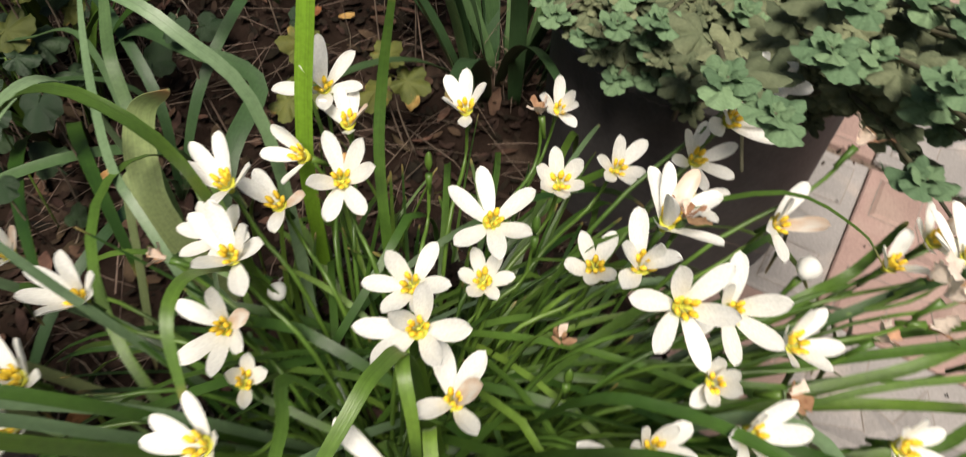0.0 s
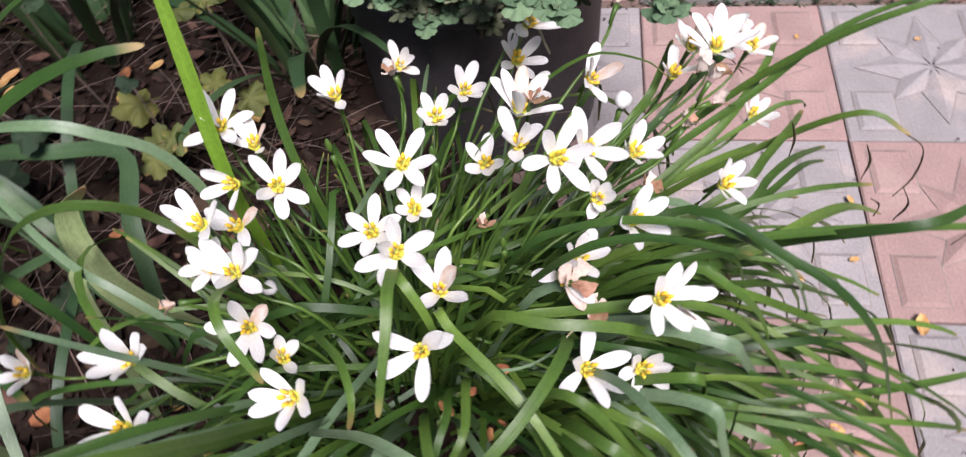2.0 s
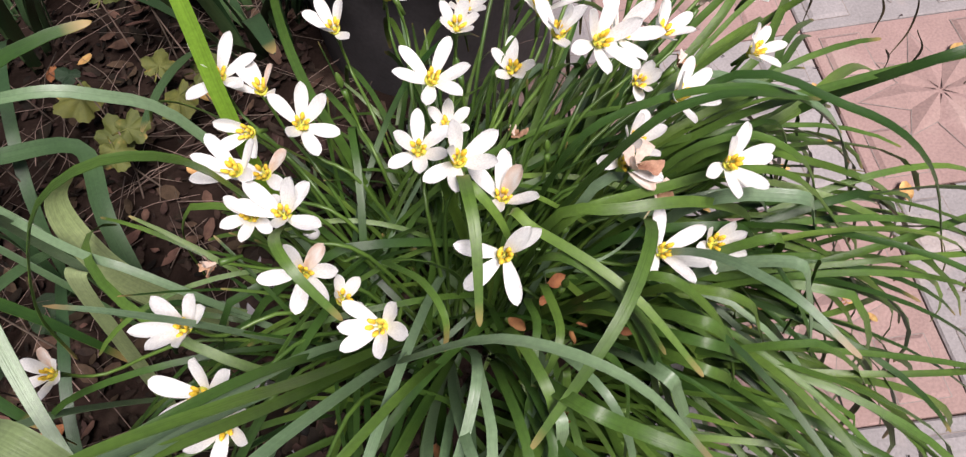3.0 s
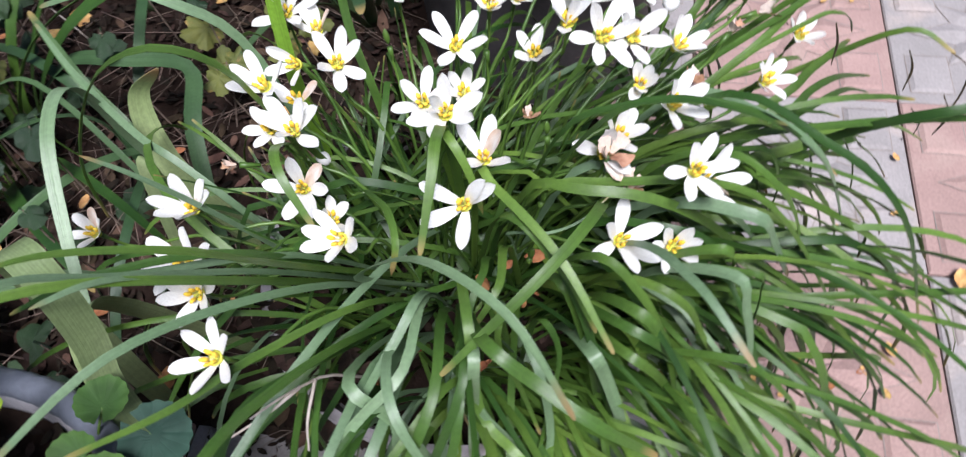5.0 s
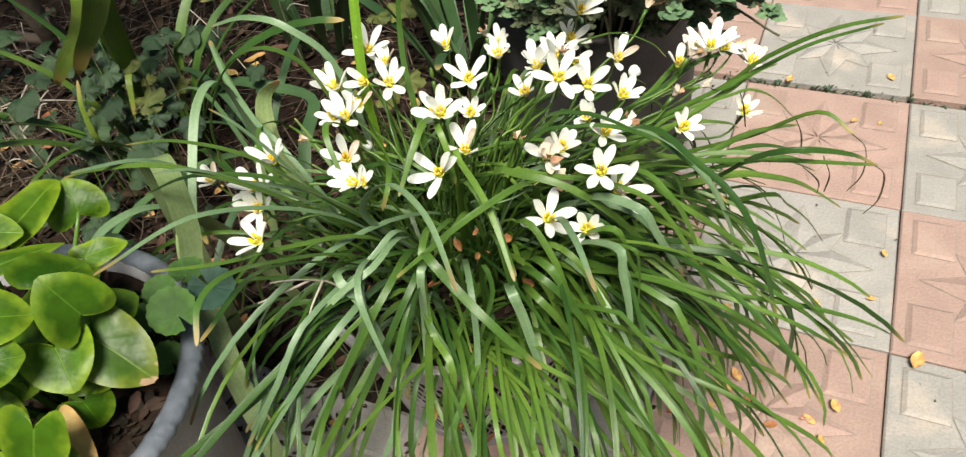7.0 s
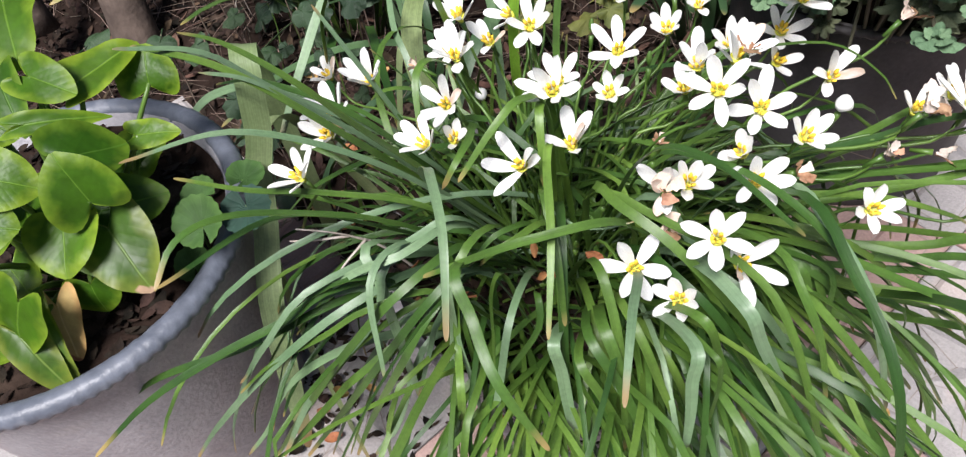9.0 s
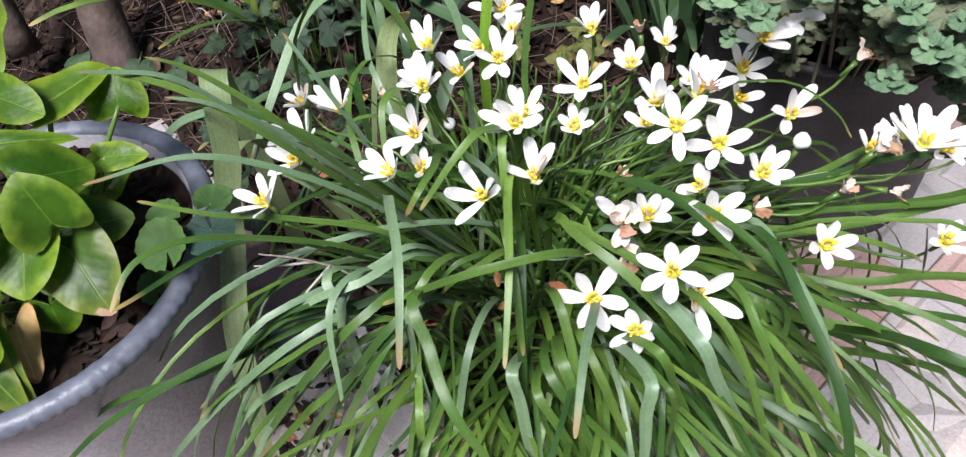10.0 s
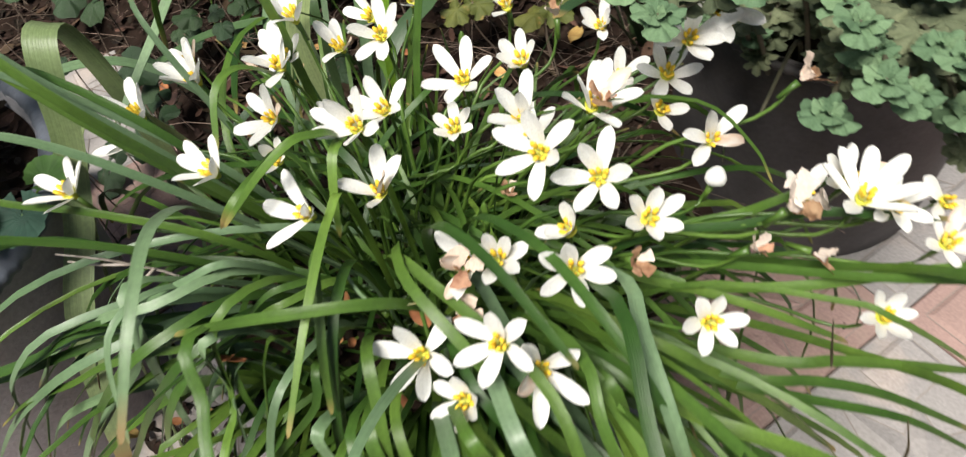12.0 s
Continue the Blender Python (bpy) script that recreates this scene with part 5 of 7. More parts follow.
def anther_mesh():
    bm = bmesh.new()
    tube(bm, [(0.125, 0, 0.22), (0.15, 0, 0.30), (0.18, 0, 0.37), (0.20, 0, 0.42)], 0.048, 0.036, 6)
    for v in bm.verts:
        s = (v.co.z - 0.22) / 0.2
        q = 0.75 + 0.5 * math.sin(math.pi * min(1.0, max(0.0, s)))
        v.co.y *= q * 1.25
    return mesh_of("anther", bm, M_ANTHER)


def throat_mesh():
    bm = bmesh.new()
    n = 10
    rings = [[bm.verts.new((r * math.cos(k * math.tau / n), r * math.sin(k * math.tau / n), z)) for k in range(n)] for r, z in ((0.05, -0.14), (0.10, -0.02), (0.19, 0.16), (0.13, 0.13), (0.02, 0.05))]
    for a, b in zip(rings, rings[1:]):
        for k in range(n):
            bm.faces.new((a[k], a[(k + 1) % n], b[(k + 1) % n], b[k]))
    bm.faces.new(rings[0][::-1])
    bm.faces.new(rings[-1])
    return mesh_of("throat", bm, M_THROAT)


STAMEN, ANTHER, THROAT = filament_mesh(), anther_mesh(), throat_mesh()
OPEN_LABELS = ("white six-petalled rain lily with yellow stamens, fully open", "half-open white rain lily with yellow stamens",
               "white rain lily with yellow stamens and one fading peach petal")


def stalk_to(e, foot, place, axis, inv):
    """The stalk from the soil up to the flower's base."""
    a = Vector(place) - 0.004 * axis
    mid = (Vector(foot) * 0.45 + a * 0.55) + Vector((0, 0, 0.035)) + 0.25 * (Vector((a.x, a.y, 0)) - Vector((foot[0], foot[1], 0))) * -0.3
    rise = (axis + 1.6 * (a - Vector(foot)).normalized()).normalized()
    pts = spline([foot, mid, a - rise * 0.035 + Vector((0, 0, -0.004)), a], 12)
    bm = bmesh.new()
    tube(bm, pts, 0.0019, 0.0013, 6)
    tube(bm, [a - axis * 0.016, a - axis * 0.006, a + axis * 0.001], 0.0016, 0.0028, 6)
    ob = part("stalk", bm, M_STALK, e)
    ob.matrix_parent_inverse = inv
    return ob


def turn_to(axis, roll):
    return Vector(axis).to_track_quat("Z", "Y").to_matrix().to_4x4() @ Matrix.Rotation(radians(roll), 4, "Z")


def facing(axis, roll):
    """A turn that takes z to the flower's axis; roll turns it about that axis from the side nearest to x."""
    a = Vector(axis).normalized()
    e1 = (Vector((1, 0, 0)) - a * a.x).normalized()
    return Matrix((e1, a.cross(e1), a)).transposed().to_4x4() @ Matrix.Rotation(radians(roll), 4, "Z")


def flower(place, axis, petals, faded=()):
    rng = random.Random(int(place[0] * 9973 + place[1] * 7919 + place[2] * 131))
    place = Vector(place)
    radius = 0.029
    mean_rise = sum(p[1] for p in petals) / len(petals)
    e = thing("rain_lily", OPEN_LABELS[2 if faded else 0 if mean_rise < 45 else 1], "flower", "rain lily flowers")
    foot_of = place - axis * 0.0065
    e.matrix_basis = Matrix.Translation(foot_of) @ facing(axis, rng.uniform(0, 60)) @ Matrix.Diagonal((radius, radius, radius, 1))
    inv = e.matrix_basis.inverted()
    for k, (bearing, rise, length) in enumerate(petals):
        b, r = radians(bearing), radians(rise)
        d = Vector((math.cos(b) * math.cos(r), math.sin(b) * math.cos(r), math.sin(r))) * (length * 0.001)
        root = place - axis * (0.0092 if k % 2 else 0.0084)
        x = place + d - root
        l = x.length
        x = x / l
        z = (axis - x * axis.dot(x))
        z = (z if z.length > 0.15 else Vector((0, -1, 0.2)) - x * Vector((0, -1, 0.2)).dot(x)).normalized()
        y = z.cross(x)
        wide = rng.uniform(0.0118, 0.0138) * (0.6 + 0.4 * length / 30)
        if k in faded:
            p = part("petal", FADED_PETALS[rng.randrange(3)], None, e, "fading peach-brown petal")
        else:
            p = part("petal", PETALS[rng.randrange(PETAL_KINDS)], None, e)
        p.matrix_parent_inverse = inv
        p.matrix_basis = Matrix.Translation(root) @ Matrix((x, y, z)).transposed().to_4x4() @ Matrix.Diagonal((l, wide, l, 1))
    for k in range(6):
        s = part("stamen", STAMEN, None, e)
        s.rotation_euler = (rng.uniform(-0.1, 0.1), rng.uniform(-0.2, 0.1), k * math.tau / 6 + 0.3 + rng.uniform(-0.15, 0.15))
        part("anther", ANTHER, None, s, "yellow pollen-covered anther")
    part("throat", THROAT, None, e)
    foot = CLUMP + Vector((place.x - CLUMP.x, place.y - CLUMP.y, 0)) * (0.30 if place.x < 0.15 else 0.48) + Vector((rng.uniform(-0.02, 0.02), rng.uniform(-0.02, 0.02), 0))
    stalk_to(e, foot, foot_of, axis, inv)
    return e


def bud(place, axis, length, width, mat=None, label="closed white rain lily bud on a green stalk", foot=None):
    rng = random.Random(int(place[0] * 9973 + place[1] * 7919))
    axis = Vector(axis).normalized()
    e = thing("rain_lily_bud", label, "flower bud", "rain lily buds", place)
    inv = Matrix.Translation(Vector(place)).inverted()
    m = Matrix.Translation(Vector(place)) @ turn_to(axis, rng.uniform(0, 90))
    bm = bmesh.new()
    n = 12
    prof = ((0.12, 0.0), (0.55, 0.14), (0.92, 0.35), (1.0, 0.55), (0.8, 0.78), (0.42, 0.94), (0.08, 1.0))
    rings = []
    for r, z in prof:
        rings.append([bm.verts.new(m @ Vector((width * r * (1 + 0.10 * math.cos(3 * k * math.tau / n + z * 2)) * math.cos(k * math.tau / n),
                                                width * r * (1 + 0.10 * math.cos(3 * k * math.tau / n + z * 2)) * math.sin(k * math.tau / n), z * length))) for k in range(n)])
    for a, b in zip(rings, rings[1:]):
        for k in range(n):
            bm.faces.new((a[k], a[(k + 1) % n], b[(k + 1) % n], b[k]))
    bm.faces.new(rings[-1])
    bm.faces.new(rings[0][::-1])
    ob = part("closed_petals", bm, mat or M_PETAL, e)
    ob.matrix_parent_inverse = inv
    foot = foot or (CLUMP + Vector((place[0] - CLUMP.x, place[1] - CLUMP.y, 0)) * 0.35)
    stalk_to(e, foot, place, axis, inv)
    return e


def wilted(place, axis, size, foot=None, pale=False):
    """A spent flower: shrivelled petals hanging round a brown knot."""
    rng = random.Random(int(place[0] * 9973 + place[1] * 7919 + 5))
    axis = Vector(axis).normalized()
    e = thing("wilted_rain_lily", "shrivelled peach-brown spent rain lily on its stalk", "flower", "spent rain lilies", place)
    inv = Matrix.Translation(Vector(place)).inverted()
    m = Matrix.Translation(Vector(place)) @ turn_to(axis, 0)
    for k in range(5):
        bm = bmesh.new()
        a = k * math.tau / 5 + rng.uniform(-0.3, 0.3)
        l = size * rng.uniform(0.6, 1.1)
        spread = rng.uniform(0.15, 0.75)
        rows = []
        for i in range(7):
            s = i / 6
            r = l * (0.08 + spread * s)
            z = l * (s - 0.45 * s * s) + rng.uniform(-0.05, 0.05) * l
            w = l * 0.10 * math.sin(math.pi * (0.15 + 0.8 * s)) * rng.uniform(0.4, 1.4)
            rows.append([m @ Vector((r * math.cos(a + v * 0.4) - v * w * math.sin(a), r * math.sin(a + v * 0.4) + v * w * math.cos(a), z + rng.uniform(-0.06, 0.06) * l)) for v in (-1, -0.3, 0.3, 1)])
        grid_mesh(bm, rows)
        ob = part("petal", bm, M_PETAL_PINK if (pale and k < 3) or k == 0 else M_WILT, e)
        ob.matrix_parent_inverse = inv
    foot = foot or (CLUMP + Vector((place[0] - CLUMP.x, place[1] - CLUMP.y, 0)) * 0.35)
    stalk_to(e, foot, place, axis, inv)
    return e


for place, axis, petals, faded in FLOWERS:
    flower(place, axis, petals, faded)

bud((-0.176, 0.074, 0.412), (-0.2, 0.1, 1), 0.014, 0.0062)
bud((0.143, 0.087, 0.440), (0.2, 0.0, 1), 0.017, 0.0075)
for p, a in (((-0.03, -0.04, 0.42), (0.1, -0.3, 1)), ((0.0, 0.02, 0.42), (0, 0, 1)), ((-0.02, 0.10, 0.455), (0, 0.1, 1)), ((-0.09, 0.17, 0.43), (0, 0.2, 1)), ((-0.05, -0.06, 0.38), (0.1, -0.2, 1))):
    bud(p, a, 0.016, 0.0028, M_STALK, "slim closed greenish rain lily bud")
for p, a, s, pale in (((0.020, -0.050, 0.462), (0.1, -0.3, 1), 0.020, True), ((0.062, 0.092, 0.488), (0.2, 0.1, 1), 0.020, False),
                      ((0.115, 0.005, 0.445), (0.5, -0.3, 0.6), 0.020, False), ((-0.245, 0.085, 0.435), (-1, 0, 0.5), 0.020, True),
                      ((0.193, 0.043, 0.488), (0.5, 0.1, 0.8), 0.027, True), ((0.219, 0.061, 0.431), (0.9, -0.2, 0.2), 0.024, True),
                      ((0.179, 0.157, 0.486), (0.6, 0.4, 0.7), 0.026, True), ((-0.015, 0.20, 0.46), (-0.2, 0.3, 1), 0.020, True),
                      ((0.028, -0.065, 0.435), (0.1, -0.5, 0.6), 0.020, True), ((0.0, 0.06, 0.40), (0.1, 0, 1), 0.016, False), ((0.181, 0.047, 0.435), (0.6, 0.1, 0.6), 0.020, True), ((0.206, 0.074, 0.462), (0.7, 0.2, 0.5), 0.022, True)):
    wilted(p, a, s, pale=pale)


# ---- arums and violets in the pot ----
HEART_R = ((0, 0.66), (5, 0.635), (18, 0.595), (38, 0.55), (62, 0.50), (88, 0.475), (108, 0.475), (120, 0.455), (129, 0.405), (136, 0.32), (143, 0.21), (152, 0.11), (180, 0.03))


def heart_leaf(bm, m, length, width, seed=0):
    """A heart-shaped leaf with back lobes: m maps its blade (tip at +y, stem at the origin) into place."""
    n = 48
    uv = bm.loops.layers.uv.new("UVMap")
    rim = bm.loops.layers.uv.new("rim")
    rng = random.Random(int(seed * 10))
    droop, fold, wave = rng.uniform(0.10, 0.45), rng.uniform(0.08, 0.30), rng.uniform(0.05, 0.10)
    where = {}

    def vert(x, y, z, q):
        v = bm.verts.new(m @ Vector((x, y, z)))
        where[v] = ((x / length, y / length), (q, 0.0))
        return v

    centre = vert(0, 0, 0, 0)
    rings = []
    for q in (0.18, 0.36, 0.54, 0.72, 0.88, 1.0):
        ring = []
        for k in range(n):
            a = -180 + 360 * (k + 0.5) / n
            d = abs(a)
            for (a0, r0), (a1, r1) in zip(HEART_R, HEART_R[1:]):
                if a0 <= d <= a1:
                    r = r0 + (r1 - r0) * (d - a0) / (a1 - a0)
            r *= q * length
            x, y = r * math.sin(radians(a)) * width / length / 0.86, r * math.cos(radians(a))
            z = fold * abs(x) ** 1.3 / length ** 0.3 - droop * max(0.0, y + 0.1 * length) ** 2 / length + wave * length * noise.noise((x / length * 3 + seed, y / length * 3, seed)) * q
            z += 0.05 * length * max(0.0, q - 0.7) * math.sin(radians(a) * 5 + seed) - 0.05 * length * max(0.0, -y / length - 0.1)
            ring.append(vert(x, y, z, q))
        rings.append(ring)
    for k in range(n - 1):
        bm.faces.new((centre, rings[0][k], rings[0][k + 1]))
        for a, b in zip(rings, rings[1:]):
            bm.faces.new((a[k], b[k], b[k + 1], a[k + 1]))
    for f in bm.faces:
        for loop in f.loops:
            loop[uv].uv, loop[rim].uv = where[loop.vert]


def rosette_plant(name, label, leaves, crown, mats):
    e = thing(name, label, "plant", place=crown)
    inv = Matrix.Translation(Vector(crown)).inverted()
    for k, (a, tip_, wide, state) in enumerate(leaves):
        a, tip_ = Vector(a), Vector(tip_)
        d = tip_ - a
        size = d.length / 0.74
        d.normalize()
        n = Vector((0.25, -0.45, 1))
        n = (n - d * n.dot(d)).normalized()
        m = Matrix.Translation(a) @ Matrix((d.cross(n), d, n)).transposed().to_4x4()
        bm = bmesh.new()
        heart_leaf(bm, m, size, size * wide, seed=k * 1.7)
        ob = part("leaf", bm, mats[state], e, ("", "yellowing leaf with a scorched papery tip", "dried brown leaf")[state])
        ob.matrix_parent_inverse = inv
        foot = Vector(crown) + Vector((a.x - crown[0], a.y - crown[1], 0)) * 0.25
        bm = bmesh.new()
        tube(bm, spline([foot, (foot + a) * 0.5 + Vector((0, 0, 0.02)), a - n * 0.001], 8), 0.0042, 0.0022, 6)
        ob = part("leaf_stem", bm, M_STALK, e)
        ob.matrix_parent_inverse = inv
    return e


# where each blade meets its stem, its tip, its width to its length, its state
ARUM_LEAVES = []


def arum_leaf(stem, tip_, wide, state):
    ARUM_LEAVES.append((stem, tip_, wide, state))


arum_leaf((-0.424, -0.178, 0.488), (-0.436, -0.176, 0.538), 0.84, 0)
arum_leaf((-0.446, -0.163, 0.452), (-0.393, -0.126, 0.457), 0.62, 0)
arum_leaf((-0.454, -0.150, 0.505), (-0.430, -0.101, 0.490), 0.80, 0)
arum_leaf((-0.426, -0.180, 0.450), (-0.374, -0.216, 0.415), 0.62, 1)
arum_leaf((-0.503, -0.136, 0.520), (-0.440, -0.099, 0.520), 0.20, 0)
arum_leaf((-0.531, -0.090, 0.530), (-0.478, -0.093, 0.520), 0.55, 0)
arum_leaf((-0.503, -0.070, 0.512), (-0.470, -0.005, 0.520), 0.42, 0)
arum_leaf((-0.462, -0.037, 0.487), (-0.468, -0.018, 0.522), 1.00, 0)
arum_leaf((-0.586, -0.034, 0.560), (-0.540, -0.096, 0.540), 0.50, 0)
arum_leaf((-0.484, -0.200, 0.525), (-0.443, -0.192, 0.518), 0.85, 0)
arum_leaf((-0.557, -0.100, 0.530), (-0.516, -0.143, 0.510), 0.42, 0)
arum_leaf((-0.488, -0.232, 0.505), (-0.449, -0.223, 0.500), 0.90, 0)
arum_leaf((-0.452, -0.196, 0.468), (-0.432, -0.238, 0.450), 0.85, 0)
arum_leaf((-0.456, -0.211, 0.400), (-0.447, -0.227, 0.370), 0.95, 0)
arum_leaf((-0.468, -0.260, 0.440), (-0.490, -0.300, 0.390), 0.60, 0)
arum_leaf((-0.472, -0.238, 0.400), (-0.448, -0.275, 0.360), 0.46, 2)
arum_leaf((-0.468, -0.256, 0.410), (-0.425, -0.305, 0.370), 0.16, 1)
arum_leaf((-0.479, -0.275, 0.405), (-0.424, -0.307, 0.370), 0.32, 1)
arum_leaf((-0.450, -0.087, 0.470), (-0.408, -0.074, 0.475), 0.45, 0)
arum_leaf((-0.511, -0.164, 0.450), (-0.512, -0.220, 0.420), 0.95, 0)
arum_leaf((-0.503, -0.189, 0.460), (-0.553, -0.145, 0.470), 0.95, 0)
arum_leaf((-0.488, -0.144, 0.455), (-0.539, -0.112, 0.460), 0.95, 0)
arum_leaf((-0.436, -0.179, 0.420), (-0.468, -0.202, 0.410), 0.95, 0)
arum_leaf((-0.535, -0.219, 0.410), (-0.503, -0.238, 0.400), 0.95, 0)
arum_leaf((-0.601, -0.115, 0.480), (-0.565, -0.112, 0.480), 0.95, 0)
arum_leaf((-0.540, -0.189, 0.480), (-0.502, -0.206, 0.480), 0.95, 0)
arum_leaf((-0.615, -0.102, 0.500), (-0.613, -0.067, 0.530), 0.95, 0)
arum_leaf((-0.515, -0.251, 0.460), (-0.508, -0.268, 0.430), 0.95, 0)
arum_leaf((-0.551, -0.187, 0.500), (-0.555, -0.219, 0.480), 0.95, 0)
rng = random.Random(77)
for k in range(9):
    a, r = rng.uniform(0, math.tau), 0.15 * math.sqrt(rng.random())
    p = Vector((ARUM[0] - 0.03 + r * math.cos(a), ARUM[1] + r * math.sin(a), rng.uniform(0.36, 0.43)))
    ARUM_LEAVES.append((p, p + Vector((rng.uniform(-0.04, 0.04), rng.uniform(-0.05, 0.02), rng.uniform(-0.03, 0.0))).normalized() * rng.uniform(0.035, 0.05), rng.uniform(0.7, 0.9), 0))
rosette_plant("arum", "arum with glossy lime green heart-shaped leaves growing in the pot", ARUM_LEAVES, (-0.53, -0.15, 0.325), (M_CALLA, M_CALLA_OLD, M_CALLA_DRY))


def round_leaf(bm, m, r, seed):
    """A scalloped round leaf, notched at its stem, slightly cupped, with veins running out from the stem."""
    n = 60
    uv = bm.loops.layers.uv.new("UVMap")
    rim = bm.loops.layers.uv.new("rim")
    where = {}
    foot = Vector((0, -r * 0.25, -0.12 * r))
    centre = bm.verts.new(m @ foot)
    where[centre] = ((0.3, 0.3), (0.0, 0.0))
    rings = []
    for q in (0.3, 0.55, 0.8, 1.0):
        ring = []
        for k in range(n + 1):
            a = -math.pi / 2 + 0.14 + (math.tau - 0.28) * k / n
            rr = r * (1 + (0.03 * math.cos(k * math.pi * 0.5) if q == 1 else 0))
            z = 0.14 * r * q * q + 0.10 * r * noise.noise((math.cos(a) * 2 + seed, math.sin(a) * 2, seed)) * q + (0.018 * r * math.cos(9 * a) * q)
            p = foot * (1 - q) + Vector((rr * math.cos(a), rr * math.sin(a), z)) * q
            v = bm.verts.new(m @ p)
            where[v] = ((0.3, 0.3 + k * 0.0302), (q, 0.0))
            ring.append(v)
        rings.append(ring)
    for k in range(n):
        bm.faces.new((centre, rings[0][k], rings[0][k + 1]))
        for a, b in zip(rings, rings[1:]):
            bm.faces.new((a[k], b[k], b[k + 1], a[k + 1]))
    for f in bm.faces:
        for loop in f.loops:
            loop[uv].uv, loop[rim].uv = where[loop.vert]


violet = thing("violet", "violet with round scalloped leaves rooted at the pot's edge", "plant", place=(-0.43, -0.11, 0.325))
VIOLET_INV = Matrix.Translation(violet.location).inverted()
for k, (p, f, roll, r, blue) in enumerate((((-0.374, -0.137, 0.425), (0.1, -0.6, 1), 30, 0.0245, False), ((-0.340, -0.112, 0.420), (0.1, -0.3, 1), 200, 0.0240, True),
                                           ((-0.392, -0.108, 0.425), (0.0, -0.3, 1), 90, 0.018, False), ((-0.400, -0.150, 0.370), (0.2, -0.4, 1), 10, 0.018, False),
                                           ((-0.425, -0.105, 0.385), (-0.1, -0.3, 1), 140, 0.019, False), ((-0.385, -0.055, 0.395), (0.2, 0.0, 1), 260, 0.019, False))):
    m = Matrix.Translation(Vector(p)) @ turn_to(Vector(f).normalized(), roll)
    bm = bmesh.new()
    round_leaf(bm, m, r, k * 2.3)
    ob = part("leaf", bm, M_ROUND_BLUE if blue else M_ROUND, violet)
    ob.matrix_parent_inverse = VIOLET_INV
    bm = bmesh.new()
    foot = Vector((-0.43, -0.11, 0.325)) + Vector((p[0] + 0.43, p[1] + 0.11, 0)) * 0.3
    tube(bm, spline([foot, (foot + Vector(p)) / 2 + Vector((0, 0, 0.012)), m @ Vector((0, -r * 0.25, -0.12 * r))], 6), 0.0013, 0.001, 5)
    ob = part("leaf_stem", bm, M_STALK, violet)
    ob.matrix_parent_inverse = VIOLET_INV


# ---- chrysanthemums ----
def lobed_leaf_mesh(name, mat, seed, lobes=5, deep=0.30, teeth=0.06):
    """A lobed, toothed leaf of length one along y, its stem at the origin, creased along each lobe."""
    rng = random.Random(seed)
    bm = bmesh.new()
    n = 70
    skew = rng.uniform(-0.1, 0.1)
    centre = bm.verts.new((0, 0.30, 0.0))
    rings = []
    for q in (0.45, 0.8, 1.0):
        ring = []
        for k in range(n + 1):
            s = k / n
            a = math.pi * (-0.44 + 1.88 * s)
            phase = (s - 0.5) * lobes * math.tau
            tongue = 0.5 + 0.5 * math.cos(phase)
            r = 1 - deep * abs(math.sin(phase / 2)) ** 5 + teeth * math.cos(phase * 3) * tongue
            r *= 0.52 * (1 + 0.22 * math.sin(a)) * (1 + 0.05 * noise.noise((k * 0.3, seed, 0)))
            r *= q
            z = (0.045 * math.cos(phase) - 0.02) * q - 0.16 * q * q * abs(math.cos(a)) ** 2 - 0.10 * q * q * max(0.0, math.sin(a)) + 0.07 * noise.noise((math.cos(a) * q * 2, math.sin(a) * q * 2, seed * 3.1))
            ring.append(bm.verts.new((r * (1 + skew * math.sin(a)) * math.cos(a), 0.30 + r * math.sin(a) * 1.05, z)))
        rings.append(ring)
    for k in range(n):
        bm.faces.new((centre, rings[0][k], rings[0][k + 1]))
        for a, b in zip(rings, rings[1:]):
            bm.faces.new((a[k], b[k], b[k + 1], a[k + 1]))
    tube(bm, [(0, 0.28, -0.01), (0, 0.1, -0.03), (0, -0.25, -0.06)], 0.03, 0.025, 4)
    return mesh_of(name, bm, mat)


